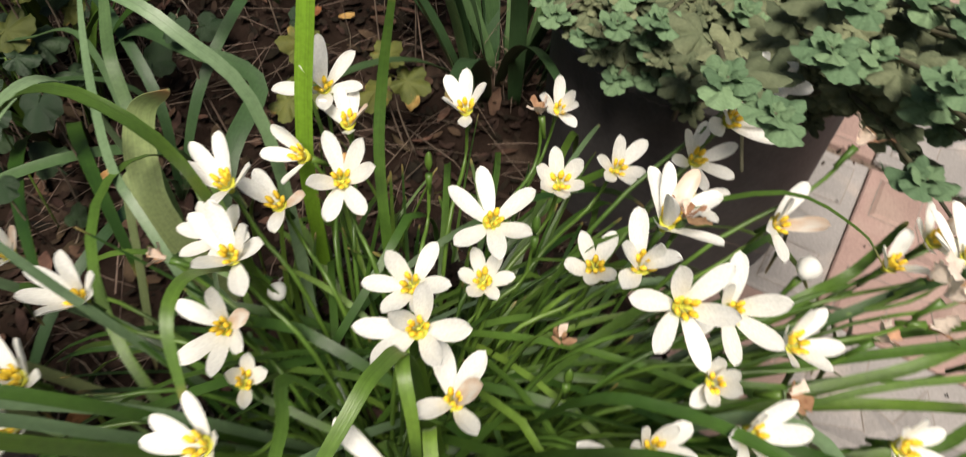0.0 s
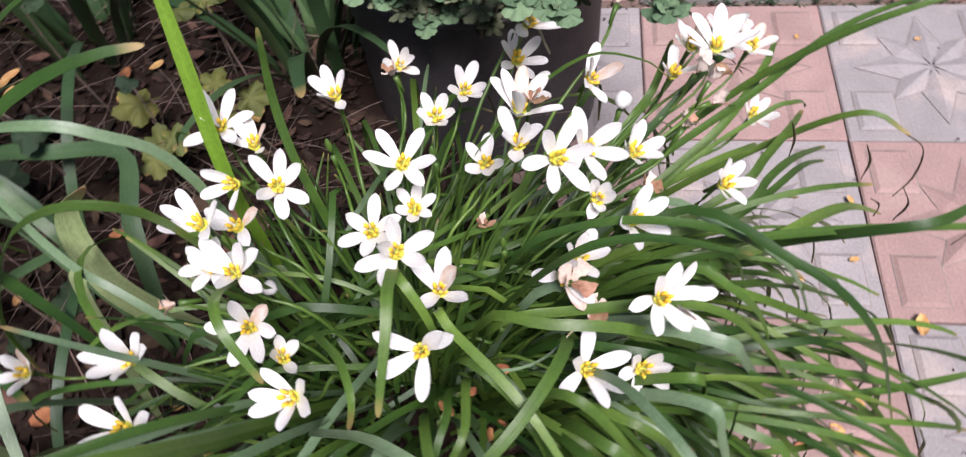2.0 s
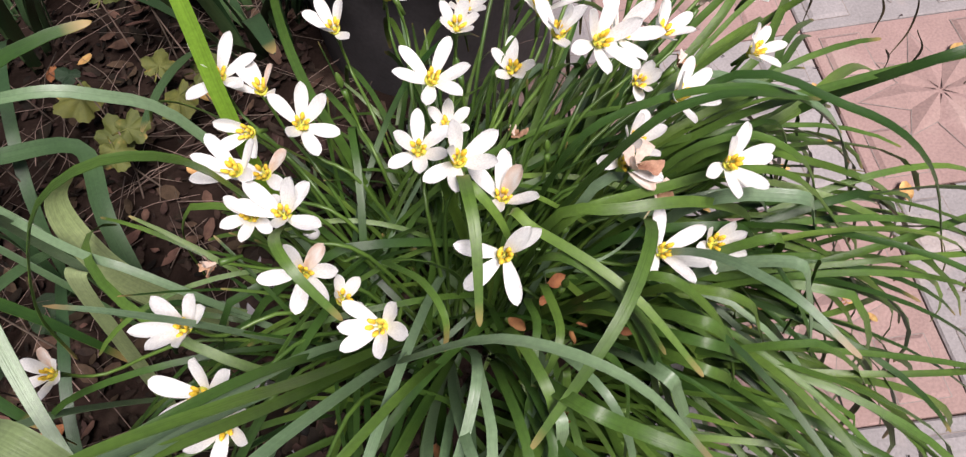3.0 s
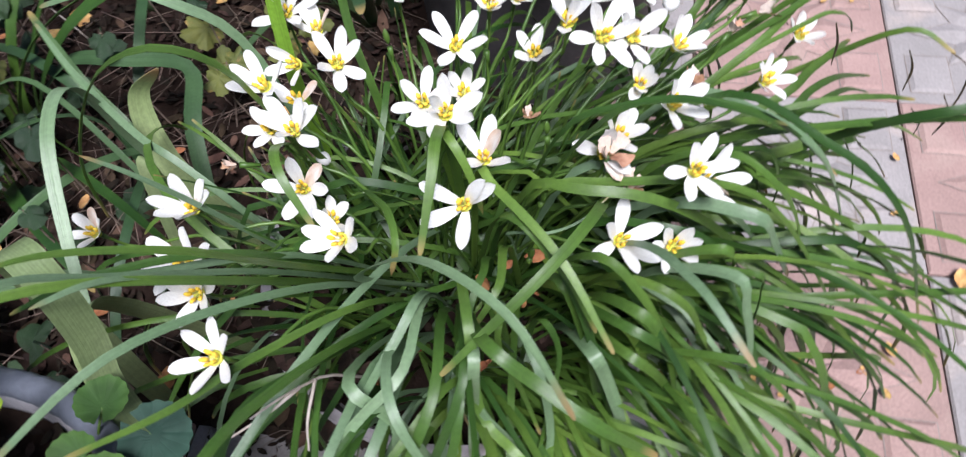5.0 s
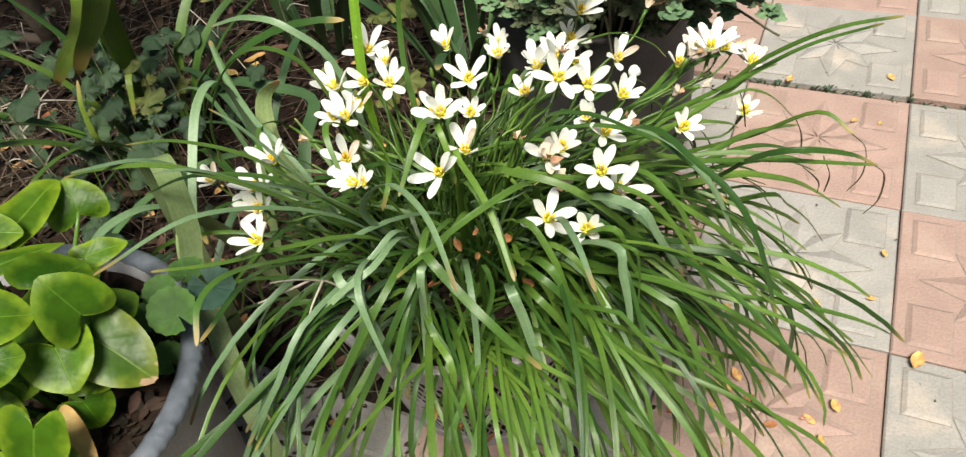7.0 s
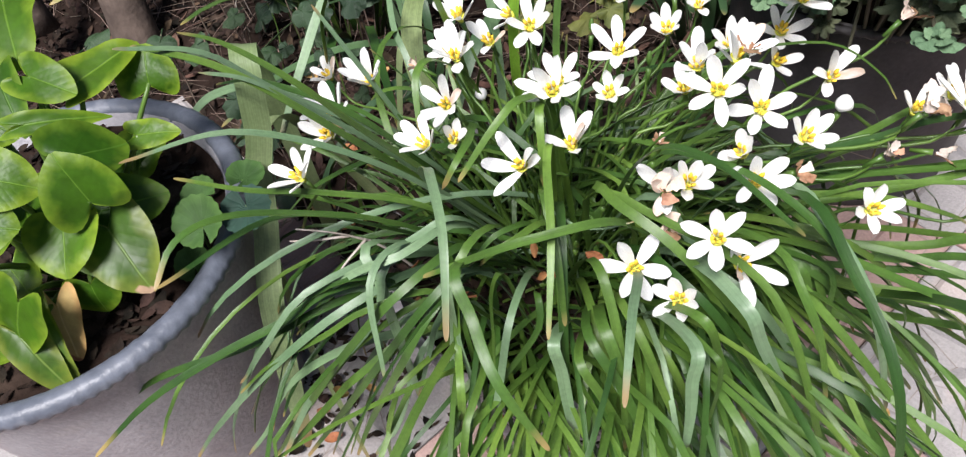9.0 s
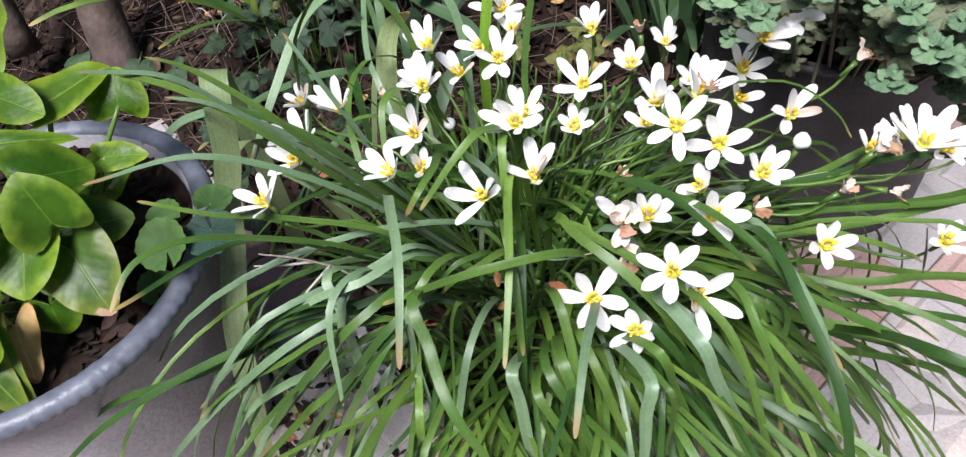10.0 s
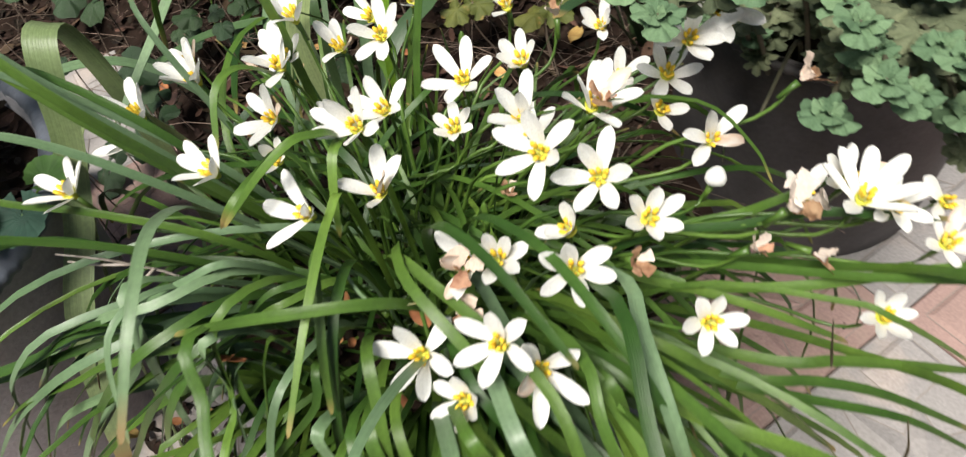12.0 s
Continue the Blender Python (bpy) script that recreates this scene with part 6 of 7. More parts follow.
CHRYS_LEAVES = [lobed_leaf_mesh("leaf", M_CHRYS, s, 5, 0.20, 0.03) for s in (1, 2, 3)]
CHRYS_OLD = [lobed_leaf_mesh("leaf", M_CHRYS_OLD, s, 5, 0.48, 0.07) for s in (4, 5, 6)]
chrys = thing("chrysanthemum", "leafy grey-green chrysanthemum without blooms, spilling over its pot", "plant", place=(CHRYS[0], CHRYS[1], 0.27))
CHRYS_INV = Matrix.Translation(chrys.location).inverted()
rng = random.Random(21)
TIPS = [(0.068, 0.118, 0.566), (0.090, 0.100, 0.560), (0.199, 0.114, 0.501), (0.215, 0.165, 0.515), (0.190, 0.200, 0.52), (0.130, 0.150, 0.562), (0.222, 0.115, 0.535), (0.200, 0.142, 0.550), (0.25, 0.16, 0.53), (0.29, 0.19, 0.50), (0.25, 0.22, 0.54),
        (0.16, 0.20, 0.56), (0.31, 0.25, 0.49), (0.243, 0.136, 0.512), (0.262, 0.145, 0.536), (0.281, 0.165, 0.480), (0.300, 0.200, 0.500),
        (0.330, 0.250, 0.470), (0.340, 0.220, 0.450), (0.315, 0.165, 0.500), (0.360, 0.300, 0.420), (0.310, 0.280, 0.450), (0.280, 0.240, 0.500), (0.240, 0.260, 0.520), (0.350, 0.190, 0.430)]
# older shoots that hang over the rim beside the bed
TIPS += [(0.010, 0.42, 0.38), (0.025, 0.43, 0.36), (0.040, 0.40, 0.37), (0.055, 0.39, 0.36), (0.070, 0.37, 0.35), (0.085, 0.40, 0.38),
         (0.100, 0.36, 0.36), (0.120, 0.35, 0.36), (0.030, 0.46, 0.37), (0.060, 0.44, 0.39), (0.005, 0.47, 0.37), (0.135, 0.345, 0.34)]
for k in range(38):
    TIPS.append((rng.uniform(0.05, 0.27), rng.uniform(0.345, 0.46), rng.uniform(0.37, 0.44)))
for k in range(10):
    TIPS.append((rng.uniform(0.20, 0.36), rng.uniform(0.26, 0.36), rng.uniform(0.34, 0.41)))
for k in range(54):
    a, r = rng.uniform(0, math.tau), 0.25 * math.sqrt(rng.random())
    TIPS.append((0.27 + r * math.cos(a), 0.46 + r * 1.1 * math.sin(a), 0.49 - 0.5 * r * rng.random() - 0.06 * rng.random()))
leaf_count = 0
for k, tip_ in enumerate(TIPS):
    tip_ = Vector(tip_)
    root = Vector((CHRYS[0] + (tip_.x - CHRYS[0]) * 0.35 + rng.uniform(-0.02, 0.02), CHRYS[1] + max(-0.15, (tip_.y - CHRYS[1]) * 0.4), 0.265))
    line = spline([root, (root + tip_) / 2 + Vector((0, 0, 0.06)), tip_], 10)
    bm = bmesh.new()
    tube(bm, line, 0.0028, 0.0016, 5)
    ob = part("stem", bm, M_CHRYS_STEM, chrys)
    ob.matrix_parent_inverse = CHRYS_INV
    for j in range(16):
        if leaf_count >= 1690:
            break
        s = 1.0 if j < 9 else rng.uniform(0.35, 0.95)
        p = line[min(10, int(s * 10))]
        az = j * 2.399 + k
        el = radians(66 - 10 * j if j < 9 else rng.uniform(-20, 30))
        d = Vector((math.cos(az) * math.cos(el), math.sin(az) * math.cos(el), math.sin(el)))
        size = (0.007 + 0.0021 * j) if j < 9 else rng.uniform(0.026, 0.038)
        up_ = (Vector((0, 0, 1)) - d * d.z).normalized()
        side = d.cross(up_)
        rot = Matrix((side, d, up_)).transposed().to_4x4()
        ob = part("leaf", (CHRYS_LEAVES if j < 9 and (k < 25 or k % 2) else CHRYS_OLD)[rng.randrange(3)], None, chrys)
        ob.matrix_parent_inverse = CHRYS_INV
        ob.matrix_basis = Matrix.Translation(p) @ rot @ Matrix.Diagonal((size, size, size, 1))
        leaf_count += 1

# ---- sword-leaved plants behind ----
def sword_plant(name, label, centre, count, seed, spread, lengths, widths, lean, mat=M_IRIS):
    rng = random.Random(seed)
    z = soil_height(*centre) - 0.01
    e = thing(name, label, "plant", place=(*centre, z))
    inv = Matrix.Translation(e.location).inverted()
    for k in range(count):
        az = rng.uniform(0, math.tau)
        r = spread * math.sqrt(rng.random())
        base = Vector((centre[0] + r * math.cos(az), centre[1] + r * math.sin(az), z))
        pts = arc(rng, base, az + rng.uniform(-0.5, 0.5), radians(rng.uniform(62, 86)), radians(rng.uniform(*lean)), rng.uniform(*lengths), 12, 1.5, floor=0.08)
        bm = bmesh.new()
        blade(bm, pts, rng.uniform(*widths), thick=0.002, fold=0.15, twist=rng.uniform(-0.7, 0.7), tip=0.55, base=0.7)
        ob = part("leaf", bm, mat, e)
        ob.matrix_parent_inverse = inv
    return e


sword_plant("iris", "dark green sword-leaved iris growing in the bed", (-0.03, 0.70), 30, 5, 0.07, (0.30, 0.46), (0.018, 0.028), (15, 70))
sword_plant("iris", "dark green sword-leaved iris growing in the bed", (-0.36, 0.92), 20, 6, 0.08, (0.28, 0.45), (0.016, 0.026), (20, 80))
sword_plant("daylily", "broad arching green strap leaves growing in leaf litter", (-0.62, 0.55), 14, 8, 0.06, (0.35, 0.55), (0.014, 0.022), (60, 120), M_LEAF)

# broad pale leaves that arch over the litter beside the clump
amaryllis = thing("amaryllis", "broad pale green strap leaves, bent and drooping beside the pot", "plant", place=(-0.33, 0.20, 0.06))
AM_INV = Matrix.Translation(amaryllis.location).inverted()


def broad_leaf(ctrl, w):
    bm = bmesh.new()
    blade(bm, spline(ctrl, 36), w, thick=0.0018, fold=0.12, tip=0.8, base=0.8)
    ob = part("leaf", bm, M_AMARYLLIS if w > 0.015 else M_LEAF_PALE, amaryllis)
    ob.matrix_parent_inverse = AM_INV


broad_leaf(((-0.26, 0.22, 0.06), (-0.32, 0.215, 0.28), (-0.335, 0.24, 0.345), (-0.33, 0.265, 0.385), (-0.3, 0.262, 0.41)), 0.026)
broad_leaf(((-0.3, 0.24, 0.06), (-0.36, 0.27, 0.3), (-0.369, 0.243, 0.43), (-0.385, 0.18, 0.45), (-0.4, 0.1, 0.4), (-0.4, 0.02, 0.36)), 0.012)
broad_leaf(((-0.45, 0.09, 0.06), (-0.43, 0.07, 0.33), (-0.41, 0.045, 0.46), (-0.385, 0.015, 0.495), (-0.375, -0.008, 0.47), (-0.378, -0.022, 0.42), (-0.388, -0.035, 0.378), (-0.38, -0.07, 0.33), (-0.365, -0.122, 0.283), (-0.35, -0.162, 0.218), (-0.335, -0.21, 0.11)), 0.026)
broad_leaf(((-0.34, 0.13, 0.06), (-0.385, 0.06, 0.34), (-0.395, 0.01, 0.4), (-0.405, -0.03, 0.33), (-0.37, -0.1, 0.22), (-0.28, -0.19, 0.05)), 0.02)
broad_leaf(((-0.3, 0.24, 0.06), (-0.345, 0.25, 0.24), (-0.36, 0.25, 0.31), (-0.375, 0.22, 0.2), (-0.385, 0.18, 0.09)), 0.024)
broad_leaf(((-0.34, 0.2, 0.06), (-0.45, 0.15, 0.3), (-0.52, 0.08, 0.36), (-0.58, 0.02, 0.3)), 0.014)

# ---- vine, ground cover ----
VINE_LEAVES = [lobed_leaf_mesh("leaf", M_VINE, s, 5) for s in (11, 12)]
MALLOW_LEAVES = [lobed_leaf_mesh("leaf", M_MALLOW, s, 5, 0.34, 0.06) for s in (24, 25)]
COVER_LEAVES = [lobed_leaf_mesh("leaf", M_COVER, s, 3) for s in (14, 15)]


def leafy_sprawl(name, label, meshes, seed, spots, sizes, stem_mat):
    rng = random.Random(seed)
    x0, y0, _ = spots[0]
    e = thing(name, label, "plant", place=(x0, y0, soil_height(x0, y0)))
    inv = Matrix.Translation(e.location).inverted()
    for x, y, h in spots:
        g = soil_height(x, y)
        p = Vector((x, y, g + h))
        bm = bmesh.new()
        tube(bm, spline([(x + rng.uniform(-0.03, 0.03), y + rng.uniform(-0.03, 0.03), g - 0.01), (x, y, g + h * 0.6), p], 6), 0.0014, 0.001, 5)
        ob = part("leaf_stem", bm, stem_mat, e)
        ob.matrix_parent_inverse = inv
        ob = part("leaf", meshes[rng.randrange(len(meshes))], None, e)
        ob.matrix_parent_inverse = inv
        n = Vector((rng.uniform(-0.5, 0.5), rng.uniform(-0.8, 0.1), 1)).normalized()
        s = rng.uniform(*sizes)
        ob.matrix_basis = Matrix.Translation(p) @ turn_to(n, rng.uniform(0, 360)) @ Matrix.Diagonal((s, s, s, 1))
    return e


rng = random.Random(4)
leafy_sprawl("vine", "sprawling vine with yellowing lobed leaves", VINE_LEAVES, 2,
             [(-0.22 + rng.uniform(-0.10, 0.08), 0.62 + rng.uniform(-0.12, 0.14), rng.uniform(0.05, 0.20)) for _ in range(10)], (0.04, 0.06), M_TWIG)
leafy_sprawl("vine", "sprawling vine with yellowing lobed leaves", VINE_LEAVES, 5,
             [(-0.66 + rng.gauss(0, 0.06), 0.58 + rng.gauss(0, 0.07), rng.uniform(0.12, 0.28)) for _ in range(9)], (0.03, 0.055), M_TWIG)
for cx, cy, n in ((-0.58, 0.26, 7), (-0.75, 0.45, 16), (-0.50, 0.52, 6), (-0.95, 0.15, 16), (-0.9, 0.78, 18), (-0.62, 0.72, 20), (-0.72, 0.24, 18)):
    leafy_sprawl("ground_cover", "low dark green leafy weeds growing through the litter", COVER_LEAVES, 30 + n,
                 [(cx + rng.gauss(0, 0.10), cy + rng.gauss(0, 0.10), rng.uniform(0.02, 0.26)) for _ in range(n)], (0.028, 0.062), M_TWIG)
leafy_sprawl("mallow", "mallow weed with broad dark blue-green lobed leaves", MALLOW_LEAVES, 91,
             [(-0.68 + rng.gauss(0, 0.07), 0.60 + rng.gauss(0, 0.07), rng.uniform(0.08, 0.24)) for _ in range(22)], (0.035, 0.06), M_STALK)

def bent_straps(name, label, foot, lines, mat):
    e = thing(name, label, "plant", place=foot)
    inv = Matrix.Translation(Vector(foot)).inverted()
    for ctrl, w in lines:
        bm = bmesh.new()
        blade(bm, spline([foot, *ctrl], 24), w, thick=0.0016, fold=0.2, tip=0.75, base=0.6)
        ob = part("leaf", bm, mat, e)
        ob.matrix_parent_inverse = inv
    return e


# a yellowing strap plant whose leaves have snapped and hang
bent_straps("daylily", "yellow-green strap leaves snapped and hanging over the litter", (-0.70, 0.72, 0.05),
            ((((-0.64, 0.60, 0.30), (-0.56, 0.46, 0.50), (-0.535, 0.405, 0.515), (-0.582, 0.434, 0.45), (-0.628, 0.46, 0.40), (-0.665, 0.474, 0.35)), 0.036),
             (((-0.66, 0.62, 0.30), (-0.585, 0.47, 0.485), (-0.595, 0.45, 0.46), (-0.628, 0.464, 0.42), (-0.67, 0.469, 0.38), (-0.716, 0.49, 0.33)), 0.030),
             (((-0.70, 0.60, 0.14), (-0.685, 0.46, 0.22), (-0.676, 0.447, 0.30), (-0.668, 0.468, 0.345)), 0.010),
             (((-0.66, 0.66, 0.18), (-0.64, 0.60, 0.27), (-0.63, 0.55, 0.28), (-0.64, 0.52, 0.22)), 0.012)), M_VINE_STRAP)
bent_straps("daylily", "grey-green strap leaves leaning out of the litter", (-0.36, 0.28, 0.06),
            ((((-0.365, 0.30, 0.20), (-0.37, 0.308, 0.30), (-0.398, 0.358, 0.335), (-0.412, 0.391, 0.35), (-0.447, 0.491, 0.36)), 0.012),
             (((-0.40, 0.34, 0.18), (-0.486, 0.47, 0.28), (-0.571, 0.497, 0.26), (-0.686, 0.542, 0.20)), 0.008),
             (((-0.34, 0.40, 0.18), (-0.321, 0.495, 0.21), (-0.394, 0.503, 0.25), (-0.457, 0.532, 0.25), (-0.52, 0.55, 0.20)), 0.022)), M_IRIS)
# long dark leaves that lie along the bed
bent_straps("daylily", "dark green strap leaves lying low across the leaf litter", (-0.44, 0.44, 0.05),
            ((((-0.40, 0.42, 0.16), (-0.48, 0.36, 0.22), (-0.60, 0.30, 0.20), (-0.70, 0.22, 0.14)), 0.014),
             (((-0.46, 0.50, 0.16), (-0.54, 0.50, 0.20), (-0.66, 0.46, 0.18), (-0.78, 0.40, 0.10)), 0.014),
             (((-0.40, 0.50, 0.18), (-0.36, 0.60, 0.24), (-0.34, 0.72, 0.22), (-0.34, 0.82, 0.14)), 0.015),
             (((-0.44, 0.48, 0.18), (-0.50, 0.56, 0.24), (-0.58, 0.66, 0.22), (-0.66, 0.76, 0.14)), 0.014),
             (((-0.42, 0.40, 0.14), (-0.42, 0.30, 0.20), (-0.46, 0.20, 0.18), (-0.50, 0.12, 0.10)), 0.012)), M_IRIS)


def dead_twigs(label, lines):
    """Bare dry branchlets, each a thin crooked stick."""
    x, y, z = lines[0][0]
    e = thing("dead_branch", label, "twig", "bare dry branchlets", place=(x, y, z))
    inv = Matrix.Translation(e.location).inverted()
    for ctrl in lines:
        bm = bmesh.new()
        tube(bm, spline(ctrl, 8), 0.0016, 0.0007, 5)
        ob = part("twig", bm, M_TWIG_PALE, e)
        ob.matrix_parent_inverse = inv
    return e


dead_twigs("bare pale dry branchlet lying in the leaf litter",
           (((-0.96, 0.66, 0.14), (-0.944, 0.658, 0.20), (-0.853, 0.635, 0.22), (-0.79, 0.647, 0.20)), ((-0.90, 0.65, 0.21), (-0.88, 0.70, 0.23), (-0.86, 0.72, 0.22)),
            ((-0.87, 0.64, 0.215), (-0.83, 0.60, 0.24), (-0.80, 0.60, 0.26))))
dead_twigs("bare pale dry branchlet lying in the leaf litter",
           (((-0.99, 0.90, 0.08), (-0.95, 0.85, 0.20), (-0.90, 0.80, 0.21), (-0.85, 0.78, 0.18)), ((-0.93, 0.83, 0.205), (-0.93, 0.80, 0.25), (-0.92, 0.80, 0.28))))
dead_twigs("bare pale dry branchlet lying in the leaf litter",
           (((-0.84, 0.60, 0.06), (-0.83, 0.57, 0.17), (-0.79, 0.53, 0.17), (-0.74, 0.50, 0.14)), ((-0.82, 0.56, 0.17), (-0.83, 0.50, 0.16), (-0.79, 0.46, 0.13)),
            ((-0.80, 0.54, 0.17), (-0.80, 0.56, 0.21), (-0.78, 0.55, 0.23))))
dead_twigs("bare pale dry branchlet lying in the leaf litter",
           (((-1.02, 0.93, 0.17), (-0.926, 0.836, 0.22), (-0.842, 0.738, 0.24)), ((-0.93, 0.84, 0.22), (-0.90, 0.80, 0.27), (-0.89, 0.80, 0.30)), ((-0.95, 0.66, 0.05), (-0.944, 0.658, 0.20), (-0.853, 0.635, 0.222), (-0.771, 0.614, 0.22)),
            ((-0.89, 0.673, 0.205), (-0.908, 0.641, 0.19), (-0.934, 0.642, 0.18))))
dead_twigs("bare pale dry branchlet lying in the leaf litter",
           (((-0.906, 0.625, 0.18), (-0.881, 0.576, 0.16), (-0.864, 0.564, 0.07)), ((-0.90, 0.61, 0.175), (-0.86, 0.601, 0.20), (-0.812, 0.554, 0.20), (-0.789, 0.551, 0.16)), ((-0.85, 0.59, 0.20), (-0.83, 0.60, 0.23), (-0.81, 0.59, 0.24)),
            ((-0.96, 0.599, 0.12), (-0.906, 0.562, 0.15), (-0.879, 0.553, 0.13))))
dead_twigs("thin grey dry stalks leaning over the litter",
           (((-0.654, 0.989, 0.07), (-0.64, 0.96, 0.20), (-0.56, 0.829, 0.22), (-0.489, 0.71, 0.20), (-0.466, 0.694, 0.15)), ((-0.57, 0.85, 0.22), (-0.60, 0.80, 0.20), (-0.62, 0.79, 0.16)), ((-0.647, 0.872, 0.10), (-0.589, 0.864, 0.16)),
            ((-0.443, 0.95, 0.10), (-0.40, 0.93, 0.17), (-0.358, 0.912, 0.17)), ((-0.50, 0.73, 0.205), (-0.50, 0.70, 0.25), (-0.49, 0.70, 0.28))))
dead_twigs("bare white dry stalks caught beside the lily clump",
           (((-0.20, -0.05, 0.25), (-0.225, -0.085, 0.36), (-0.239, -0.10, 0.392), (-0.256, -0.115, 0.415), (-0.274, -0.131, 0.434)), ((-0.245, -0.105, 0.40), (-0.27, -0.115, 0.40), (-0.30, -0.12, 0.395)),
            ((-0.235, -0.097, 0.388), (-0.25, -0.12, 0.375), (-0.255, -0.14, 0.37))))

# ---- tree trunks at the back of the bed ----
def shrub(label, ctrl, r0, r1, crown_at, crown_size, count, seed):
    rng = random.Random(seed)
    z = soil_height(ctrl[0][0], ctrl[0][1])
    e = thing("shrub", label, "shrub", "shrubs in the bed", place=(ctrl[0][0], ctrl[0][1], z))
    inv = Matrix.Translation(e.location).inverted()
    bm = bmesh.new()
    tube(bm, spline(ctrl, 18), r0, r1, 14)
    for v in bm.verts:
        v.co += Vector((noise.noise(v.co * 18), noise.noise(v.co * 18 + Vector((5, 0, 0))), 0)) * 0.010
    part("trunk", bm, M_BARK, e).matrix_parent_inverse = inv
    top = Vector(ctrl[-1])
    # limbs and crown stand unseen overhead, added to shade the bed
    crown = bmesh.new()
    limbs = []
    for k in range(9):
        end = Vector(crown_at) + Vector((rng.uniform(-0.8, 0.8) * crown_size[0], rng.uniform(-0.8, 0.8) * crown_size[1], rng.uniform(-0.2, 0.8) * crown_size[2]))
        line = spline([top - Vector((0, 0, 0.1 * (k % 3))), (top + end) / 2 + Vector((0, 0, 0.08)), end], 8)
        bm = bmesh.new()
        tube(bm, line, r1 * 0.6, 0.004, 7)
        part("limb", bm, M_BARK, e).matrix_parent_inverse = inv
        limbs += line[3:]
    for k in range(count):
        p = limbs[rng.randrange(len(limbs))] + Vector((rng.gauss(0, 0.10), rng.gauss(0, 0.10), rng.uniform(-0.04, 0.14)))
        p.z = max(p.z, 0.98)
        scrap(crown, p, rng.uniform(0.045, 0.085), rng)
    ob = part("crown", crown, M_SHADE_CROWN, e)
    ob.matrix_parent_inverse = inv
    return e


SHRUB = "bare grey-brown shrub trunk with an unseen leafy crown added to shade the bed"
# ---- litter ----
def scrap(bm, p, size, rng):
    """A curled dry leaf scrap."""
    a, tilt = rng.uniform(0, math.tau), rng.uniform(-0.6, 0.6)
    u = Vector((math.cos(a), math.sin(a), tilt)).normalized()
    v = Vector((-math.sin(a), math.cos(a), rng.uniform(-0.5, 0.5))).normalized()
    n = u.cross(v)
    l, w, c = size, size * rng.uniform(0.35, 0.6), rng.uniform(-0.3, 0.5) * size
    rows = [[p + u * (s * l) + v * (k * w * (1 - (2 * s - 0.1) ** 2 * 0.8)) + n * (c * k * k + c * s * s) for k in (-0.5, 0, 0.5)] for s in (-0.5, -0.2, 0.15, 0.5)]
    grid_mesh(bm, rows)


shrub(SHRUB, ((-1.06, 0.44, 0.03), (-1.10, 0.52, 0.25), (-1.14, 0.60, 0.6), (-1.10, 0.66, 1.05)), 0.045, 0.03, (-0.95, 0.55, 1.15), (0.42, 0.42, 0.25), 260, 51)
shrub(SHRUB, ((-1.38, 0.50, 0.03), (-1.42, 0.55, 0.3), (-1.46, 0.62, 0.7), (-1.45, 0.7, 1.1)), 0.035, 0.025, (-1.35, 0.75, 1.25), (0.35, 0.4, 0.25), 170, 52)
shrub(SHRUB, ((-0.93, 0.99, 0.03), (-0.925, 0.95, 0.16), (-0.915, 0.90, 0.30), (-0.90, 0.86, 0.62), (-0.84, 0.84, 1.05)), 0.026, 0.02, (-0.62, 0.62, 1.12), (0.36, 0.42, 0.22), 220, 53)
# a branch lying level behind the trunks
fallen = thing("fallen_branch", "grey-brown bare branch lying on the litter", "branch", place=(-1.055, 0.99, 0.2))
bm = bmesh.new()
tube(bm, spline([(-1.25, 1.05, 0.04), (-1.055, 0.991, 0.17), (-0.98, 0.95, 0.19), (-0.896, 0.925, 0.17), (-0.80, 0.93, 0.07)], 14), 0.016, 0.010, 9)
part("branch", bm, M_BARK, fallen).matrix_parent_inverse = Matrix.Translation(fallen.location).inverted()

rng = random.Random(8)
bm = bmesh.new()
for k in range(15000):
    x, y = rng.uniform(-1.7, 0.15), rng.uniform(-0.35, 1.6)
    u, v = grid_of(x, y)
    if u > SOIL_EDGE - 0.02 or (Vector((x, y)) - Vector(ARUM)).length < 0.19 or (Vector((x, y)) - Vector(CHRYS)).length < 0.2:
        continue
    scrap(bm, Vector((x, y, soil_height(x, y) + rng.uniform(0.0, 0.012))), rng.uniform(0.008, 0.020) * rng.choice((1.0, 1.0, 1.3, 1.8)), rng)
for k in range(520):
    a, r = rng.uniform(0, math.tau), 0.175 * math.sqrt(rng.random())
    scrap(bm, Vector((ARUM[0] + r * math.cos(a), ARUM[1] + r * math.sin(a), 0.357 + rng.uniform(0, 0.006))), rng.uniform(0.010, 0.026), rng)
for k in range(200):
    a, r = rng.uniform(0, math.tau), 0.165 * math.sqrt(rng.random())
    scrap(bm, BASKET + Vector((r * math.cos(a), r * math.sin(a), B_H - 0.016)), rng.uniform(0.01, 0.025), rng)
for k in range(150):
    x, y = rng.gauss(-0.40, 0.07), rng.gauss(-0.09, 0.07)
    scrap(bm, Vector((x, y, rng.uniform(0.004, 0.012))), rng.uniform(0.008, 0.026), rng)
